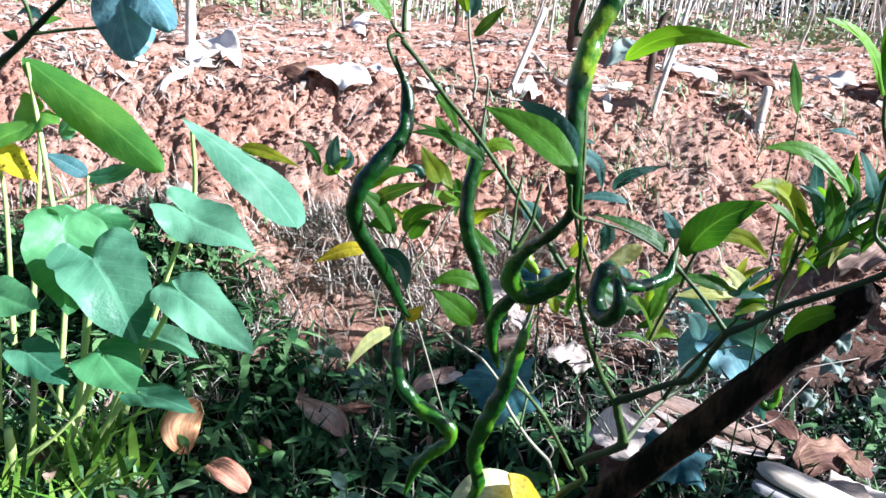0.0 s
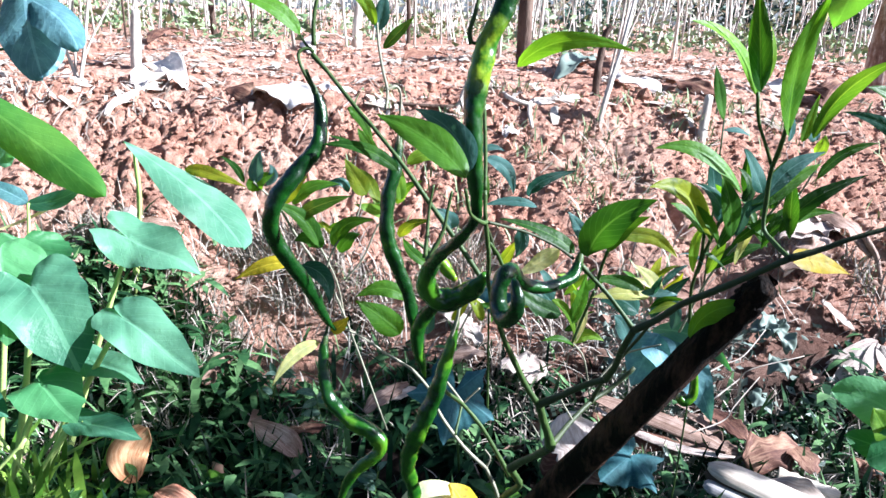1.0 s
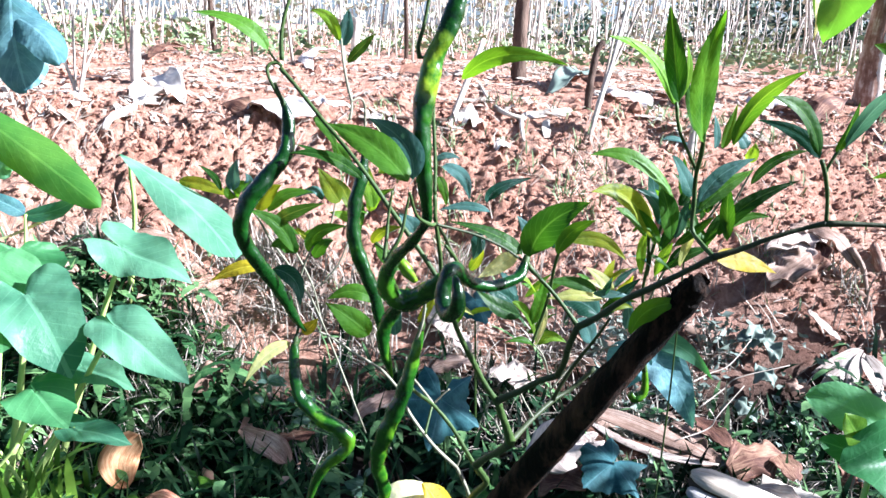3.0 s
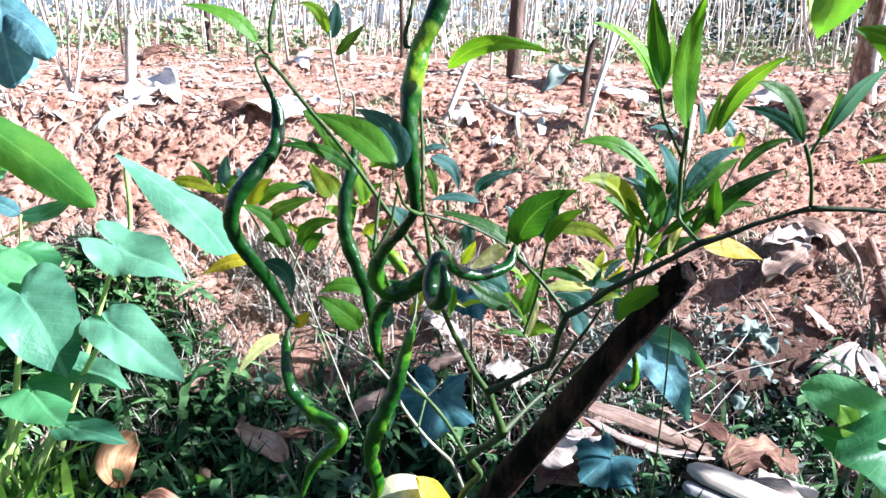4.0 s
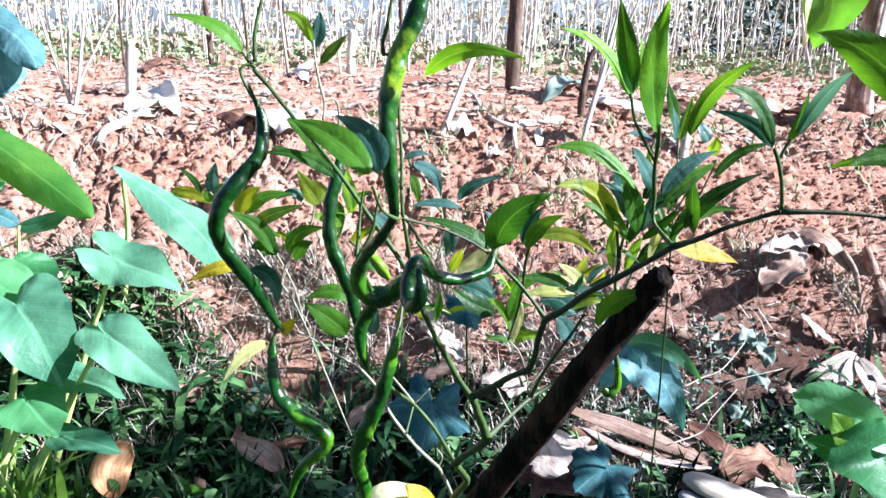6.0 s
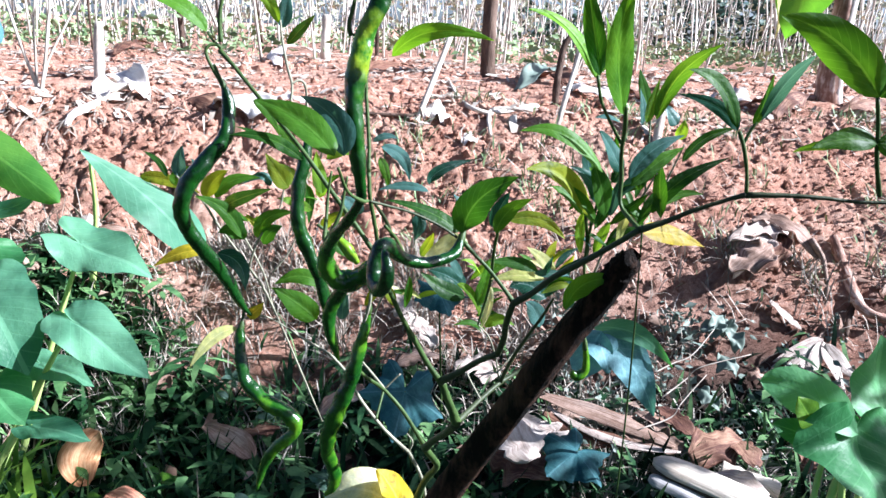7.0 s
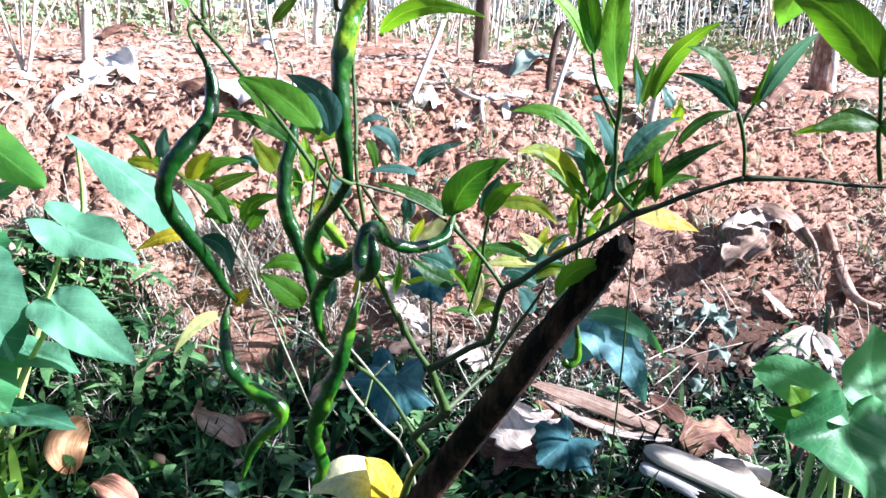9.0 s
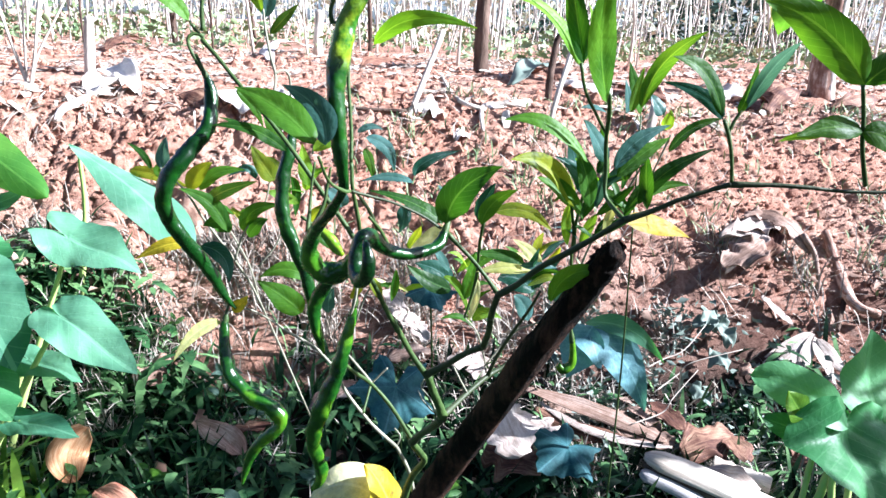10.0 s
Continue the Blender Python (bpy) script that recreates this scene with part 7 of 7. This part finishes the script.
for i in range(44):
    x, y = srng.uniform(-2.6, 4.4), 3.05 + 1.1 * srng.random()
    ob = part("sapling", stalk_mesh(100 + i, srng.uniform(0.7, 1.6)), STRAW if srng.random() < 0.9 else BARK)
    ob.location = (x, y, gz(x, y) - 0.02)
    tagged(ob, "thin pale bare sapling standing behind the field", "sapling", "bare saplings behind the field")


def stuff(name, verts, faces, mat, label, category, smooth=True):
    me = bpy.data.meshes.new(name)
    me.from_pydata(verts, [], faces)
    me.polygons.foreach_set("use_smooth", [smooth] * len(me.polygons))
    me.materials.append(mat)
    return tagged(new(name, me), label, category, kind="stuff")


def far_stems(count, seed):
    rng = np.random.default_rng(seed)
    verts, faces = [], []
    for _ in range(count):
        y = 4.0 + 5.5 * rng.random()
        x = rng.uniform(-1.0, 1.15) * y * 0.75 + 0.35
        z, h, r = 0.6, rng.uniform(0.9, 2.2), rng.uniform(0.003, 0.0085)
        lx, ly = rng.normal(0, 0.13, 2)
        o = len(verts)
        for k in range(5):
            s = k / 4
            for q in range(3):
                a = q * 2.094
                verts.append((x + lx * s * h + 0.03 * math.sin(s * 5 + x * 9) + r * (1 - 0.5 * s) * math.cos(a), y + ly * s * h + r * (1 - 0.5 * s) * math.sin(a), z + s * h))
        for k in range(4):
            for q in range(3):
                q2 = (q + 1) % 3
                faces.append((o + k * 3 + q, o + k * 3 + q2, o + k * 3 + 3 + q2, o + k * 3 + 3 + q))
    return verts, faces


stuff("bare_stems", *far_stems(900, 5), STALK, "dense stand of thin pale bare stems", "plant stems")


def leaf_cloud(rng, count, where, size, flat=0.6):
    """Small pointed leaves scattered by where(rng), as verts and faces."""
    verts, faces = [], []
    for _ in range(count):
        p = np.array(where(rng))
        s = size * rng.uniform(0.5, 1.3)
        d = rng.normal(0, 1, 3)
        d[2] *= flat
        d /= np.linalg.norm(d)
        e = np.cross(d, rng.normal(0, 1, 3))
        e /= np.linalg.norm(e) + 1e-9
        n = np.cross(d, e) * 0.15 * s
        o = len(verts)
        verts += [tuple(p), tuple(p + d * s * 0.45 + e * s * 0.26 + n), tuple(p + d * s), tuple(p + d * s * 0.45 - e * s * 0.26 + n), tuple(p + d * s * 0.5)]
        faces += [(o, o + 1, o + 4), (o + 1, o + 2, o + 4), (o + 2, o + 3, o + 4), (o + 3, o, o + 4)]
    return verts, faces


def clumps(centres, spread):
    def where(rng):
        c = centres[rng.integers(len(centres))]
        return np.array(c) + rng.normal(0, 1, 3) * spread
    return where


# Crown of the added tree: leaf clusters placed to shade the low ground.
trng = np.random.default_rng(15)
boughs = [(1.78 + trng.uniform(-0.30, 0.30), 0.86 + trng.uniform(-0.16, 0.20), 1.36 + trng.uniform(-0.16, 0.2)) for _ in range(26)]
boughs += [(1.78 + trng.uniform(-0.10, 0.10), 0.70 + trng.uniform(-0.05, 0.05), 0.95 + trng.uniform(-0.06, 0.06)) for _ in range(7)]
cv, cf = leaf_cloud(np.random.default_rng(16), 330, clumps(boughs, (0.06, 0.05, 0.05)), 0.075)
under(part("crown", mesh_from(cv, cf), FAR_DARK), added_shade_tree)
for k, (bx, by, bh) in enumerate([(-2.6, -1.3, 3.0), (-1.5, -1.7, 3.6), (-0.4, -1.5, 3.3), (0.7, -1.8, 3.7), (1.8, -1.6, 3.2), (-3.6, -0.4, 3.1), (3.0, -1.9, 3.4)]):
    sky_block_tree(bx, by, bh, 500 + 20 * k)
crng = np.random.default_rng(12)
hedge = [(crng.uniform(3.3, 5.0), crng.uniform(7.5, 8.6), 0.65 + 0.62 * crng.random()) for _ in range(30)]
hedge += [(crng.uniform(1.7, 2.1), crng.uniform(7.5, 8.2), 0.65 + 0.35 * crng.random()) for _ in range(5)]
stuff("hedge", *leaf_cloud(np.random.default_rng(3), 3200, clumps(hedge, (0.22, 0.2, 0.16)), 0.10), FAR_DARK, "dark green undergrowth behind the bare stems", "undergrowth")
low = [(crng.uniform(-4.5, 5.5), crng.uniform(3.5, 6.5), 0.64) for _ in range(200)]
stuff("undergrowth", *leaf_cloud(np.random.default_rng(4), 11000, clumps(low, (0.16, 0.14, 0.07)), 0.05), FAR_GREEN, "yellow-green low weeds at the far edge of the field", "undergrowth")
mid = [(crng.uniform(-6, 8), crng.uniform(4.6, 8.0), crng.uniform(0.7, 1.35)) for _ in range(170)]
stuff("tall_weeds", *leaf_cloud(np.random.default_rng(8), 6500, clumps(mid, (0.2, 0.2, 0.2)), 0.055), FAR_PALE, "pale yellow-green weeds among the bare stems", "weeds")
high = [(crng.uniform(-10, 13), crng.uniform(9.0, 13), crng.uniform(0.7, 3.6)) for _ in range(320)]
stuff("thicket", *leaf_cloud(np.random.default_rng(6), 11000, clumps(high, (0.45, 0.4, 0.32)), 0.17), FAR_PALE, "pale green thicket in the distance", "thicket")


# ---- weeds, grass, clods and litter ----
def grass(rng, count, where, length, width, droop=0.6):
    verts, faces = [], []
    for _ in range(count):
        x, y = where(rng)
        z = gz_fast(x, y)
        h, w = length * rng.uniform(0.4, 1.3), width * rng.uniform(0.6, 1.4)
        a = rng.uniform(0, 6.283)
        out = np.array([math.cos(a), math.sin(a)])
        lean = rng.uniform(0.2, 1.0)
        sx, sy = -out[1] * w * 0.5, out[0] * w * 0.5
        o = len(verts)
        for s, q in ((0, 0.8), (0.35, 1.0), (0.7, 0.8)):
            r, up = h * lean * s ** 1.4, h * (s * (1 - 0.25 * lean) - droop * lean * s * s * 0.55)
            verts += [(x + out[0] * r - sx * q, y + out[1] * r - sy * q, z + up), (x + out[0] * r + sx * q, y + out[1] * r + sy * q, z + up)]
        r, up = h * lean, h * ((1 - 0.25 * lean) - droop * lean * 0.55)
        verts.append((x + out[0] * r, y + out[1] * r, z + up))
        faces += [(o, o + 1, o + 3, o + 2), (o + 2, o + 3, o + 5, o + 4), (o + 4, o + 5, o + 6)]
    return verts, faces


def lying(rng, count, where, length, width):
    """Thin strips lying on the ground, slightly bent."""
    verts, faces = [], []
    for _ in range(count):
        x, y = where(rng)
        a, h, w = rng.uniform(0, 6.283), length * rng.uniform(0.3, 1.3) * 0.5, width * rng.uniform(0.4, 1.4) * 0.5
        c, s, bend = math.cos(a), math.sin(a), rng.uniform(-0.3, 0.3) * h
        o = len(verts)
        for q in (-1, 0, 1):
            px, py = x + c * h * q - s * bend * q * q, y + s * h * q + c * bend * q * q
            pz = gz_fast(px, py) + rng.uniform(0.004, 0.014)
            e = w * (1 if q == 0 else 0.6)
            verts += [(px - s * e, py + c * e, pz), (px + s * e, py - c * e, pz + rng.uniform(-0.4, 0.4) * w)]
        faces += [(o, o + 1, o + 3, o + 2), (o + 2, o + 3, o + 5, o + 4)]
    return verts, faces


def sprigs(rng, count, where):
    """Leaning weed shoots with narrow bent leaves along them."""
    verts, faces = [], []
    for _ in range(count):
        x, y = where(rng)
        p = np.array((x, y, gz_fast(x, y)))
        a, h, lean = rng.uniform(0, 6.283), rng.uniform(0.03, 0.10), rng.uniform(0.3, 1.5)
        way = np.array((math.cos(a) * lean, math.sin(a) * lean, 1.0))
        way /= np.linalg.norm(way)
        k = rng.integers(4, 9)
        for q in range(k):
            c = p + way * h * (0.25 + 0.75 * q / k)
            b = a + q * 2.4 + rng.uniform(-0.5, 0.5)
            size = rng.uniform(0.03, 0.078)
            w = size * rng.uniform(0.09, 0.21)
            d = np.array((math.cos(b), math.sin(b), rng.uniform(-0.1, 0.7)))
            d /= np.linalg.norm(d)
            e = np.cross(d, (0, 0, 1.0))
            e /= np.linalg.norm(e)
            o = len(verts)
            for s, u in ((0.0, 0.15), (0.3, 0.9), (0.65, 0.8)):
                m = c + d * size * s - np.array((0, 0, size * 0.5 * s * s))
                verts += [tuple(m - e * w * u), tuple(m + e * w * u)]
            verts.append(tuple(c + d * size - np.array((0, 0, size * 0.5))))
            faces += [(o, o + 1, o + 3, o + 2), (o + 2, o + 3, o + 5, o + 4), (o + 4, o + 5, o + 6)]
    return verts, faces


HX, HY = np.linspace(-2.2, 3.2, 541), np.linspace(0.0, 4.0, 401)
HZ = ground_height(*np.meshgrid(HX, HY))


def gz_fast(x, y):
    i, j = min(540, max(0, int((x + 2.2) * 100 + 0.5))), min(400, max(0, int(y * 100 + 0.5)))
    return float(HZ[j, i])


def patch(x0, x1, y0, y1, keep):
    """Random places in a stretch of ground, kept by a likelihood."""
    def where(rng):
        while True:
            x, y = rng.uniform(x0, x1), rng.uniform(y0, y1)
            if rng.random() < keep(x, y):
                return x, y
    return where


def lush(x, y):
    n = float(grid_noise(np.array([x]), np.array([y]), 6.0, 31)[0]) + 0.5
    edge = 1.50 if x < -0.34 else (1.27 if x < 0.45 else 1.2)
    return max(0.0, min(1, 1.1 * n + 0.35)) if y < edge + 0.06 * math.sin(x * 9) else max(0.0, 0.25 * n - (y - edge))


def climbing(x, y):
    """Weeds reach farther up the bank beside the taro clump."""
    n = float(grid_noise(np.array([x]), np.array([y]), 7.0, 35)[0]) + 0.5
    top = 1.54 - 0.26 * max(0.0, min(1.0, (x + 0.46) / 0.25))
    return max(0.0, min(1.0, 1.2 * n + 0.1)) * max(0.0, min(1.0, (top - y) / 0.07))


def tufts(x, y):
    n = float(grid_noise(np.array([x]), np.array([y]), 11.0, 33)[0])
    return 1.0 if n > 0.12 else 0.12


def hay_spots(x, y):
    return tufts(x, y) * ((1.0 if y < 1.24 else 0.3) if x > 0.4 else 0.12 + 0.88 * max(0.0, min(1.0, (y - 1.10) / 0.14)))


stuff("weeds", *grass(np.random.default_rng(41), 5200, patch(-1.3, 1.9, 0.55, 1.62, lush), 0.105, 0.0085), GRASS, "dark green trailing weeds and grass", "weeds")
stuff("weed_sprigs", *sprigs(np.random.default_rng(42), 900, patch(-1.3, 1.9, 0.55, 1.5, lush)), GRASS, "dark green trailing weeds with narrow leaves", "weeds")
stuff("bank_weeds", *grass(np.random.default_rng(52), 1500, patch(-1.25, 0.0, 1.22, 1.60, climbing), 0.085, 0.0085), WEED_FRESH, "green grassy weeds climbing the foot of the bank", "weeds")
stuff("bank_sprigs", *sprigs(np.random.default_rng(53), 400, patch(-1.25, 0.0, 1.22, 1.58, climbing)), WEED_FRESH, "green leafy weeds climbing the foot of the bank", "weeds")
stuff("dry_grass", *grass(np.random.default_rng(43), 10000, patch(-1.1, 1.7, 0.95, 1.6, hay_spots), 0.09, 0.0026, 0.9), HAY, "thin dry grass straws", "dry grass")
stuff("leaf_litter", *leaf_cloud(np.random.default_rng(48), 420, lambda r: (lambda p: (p[0], p[1], gz_fast(*p) + 0.02 + 0.02 * r.random()))(patch(-1.2, 1.8, 0.7, 1.5, tufts)(r)), 0.045, 0.25), DRY_TAN, "small withered leaves among the weeds", "leaf litter")
stuff("grey_weeds", *leaf_cloud(np.random.default_rng(44), 2600, lambda r: (lambda p: (p[0], p[1], gz_fast(*p) + abs(r.normal(0, 0.025)) + 0.006))(patch(0.45, 1.6, 1.0, 1.42, tufts)(r)), 0.022), GRASS_GREY, "withered grey-green weeds", "weeds")
stuff("field_straw", *lying(np.random.default_rng(45), 5000, patch(-2.2, 3.0, 1.9, 3.9, tufts), 0.07, 0.005), FIELD_STRAW, "pale straw litter lying on the field", "litter")
stuff("field_leaves", *lying(np.random.default_rng(49), 1900, patch(-2.2, 3.0, 1.95, 3.9, tufts), 0.05, 0.022), STRAW, "pale withered leaf scraps lying on the field", "litter")
stuff("bank_straw", *lying(np.random.default_rng(50), 1000, patch(-1.2, 1.9, 1.35, 2.0, tufts), 0.06, 0.003), FIELD_STRAW, "thin pale straws on the clay bank", "litter")
stuff("young_grass", *grass(np.random.default_rng(46), 330, patch(-0.80, -0.42, 0.82, 1.06, lambda x, y: 1.0), 0.15, 0.011), YOUNG, "bright green grass blades beside the taro stalks", "grass")
stuff("bank_grass", *grass(np.random.default_rng(47), 1500, patch(-0.1, 1.9, 1.45, 2.2, tufts), 0.05, 0.004), FAR_GREEN, "sparse green sprouts on the clay bank", "grass")


def clods(rng, count, where, size):
    """Angular lumps of soil, half sunk."""
    t = (1 + 5 ** 0.5) / 2
    ico = np.array([(-1, t, 0), (1, t, 0), (-1, -t, 0), (1, -t, 0), (0, -1, t), (0, 1, t), (0, -1, -t), (0, 1, -t), (t, 0, -1), (t, 0, 1), (-t, 0, -1), (-t, 0, 1)]) / 1.9
    tri = [(0, 11, 5), (0, 5, 1), (0, 1, 7), (0, 7, 10), (0, 10, 11), (1, 5, 9), (5, 11, 4), (11, 10, 2), (10, 7, 6), (7, 1, 8),
           (3, 9, 4), (3, 4, 2), (3, 2, 6), (3, 6, 8), (3, 8, 9), (4, 9, 5), (2, 4, 11), (6, 2, 10), (8, 6, 7), (9, 8, 1)]
    verts, faces = [], []
    for _ in range(count):
        x, y = where(rng)
        s = size * math.exp(rng.normal(0, 0.5))
        q = ico * (1 + rng.normal(0, 0.18, (12, 1))) * s * rng.uniform(0.7, 1.2, 3)
        o = len(verts)
        c = np.array((x, y, gz_fast(x, y) + s * 0.15))
        verts += [tuple(v) for v in q + c]
        faces += [(a + o, b + o, d + o) for a, b, d in tri]
    return verts, faces


stuff("clods", *clods(np.random.default_rng(51), 13000, patch(-1.4, 2.0, 1.40, 2.15, lambda x, y: 1.0), 0.0030), SOIL, "crumbs of red clay on the bank", "soil clods", False)
stuff("large_clods", *clods(np.random.default_rng(53), 1700, patch(-1.4, 2.0, 1.42, 2.15, lambda x, y: 1.0 if x < 0.2 else 0.6), 0.0055), SOIL, "crumbling lumps of red clay on the bank", "soil clods", False)
stuff("field_clods", *clods(np.random.default_rng(52), 3000, patch(-2.0, 2.8, 2.0, 3.6, lambda x, y: 1.0), 0.007), SOIL, "lumps of red clay on the field", "soil clods", False)

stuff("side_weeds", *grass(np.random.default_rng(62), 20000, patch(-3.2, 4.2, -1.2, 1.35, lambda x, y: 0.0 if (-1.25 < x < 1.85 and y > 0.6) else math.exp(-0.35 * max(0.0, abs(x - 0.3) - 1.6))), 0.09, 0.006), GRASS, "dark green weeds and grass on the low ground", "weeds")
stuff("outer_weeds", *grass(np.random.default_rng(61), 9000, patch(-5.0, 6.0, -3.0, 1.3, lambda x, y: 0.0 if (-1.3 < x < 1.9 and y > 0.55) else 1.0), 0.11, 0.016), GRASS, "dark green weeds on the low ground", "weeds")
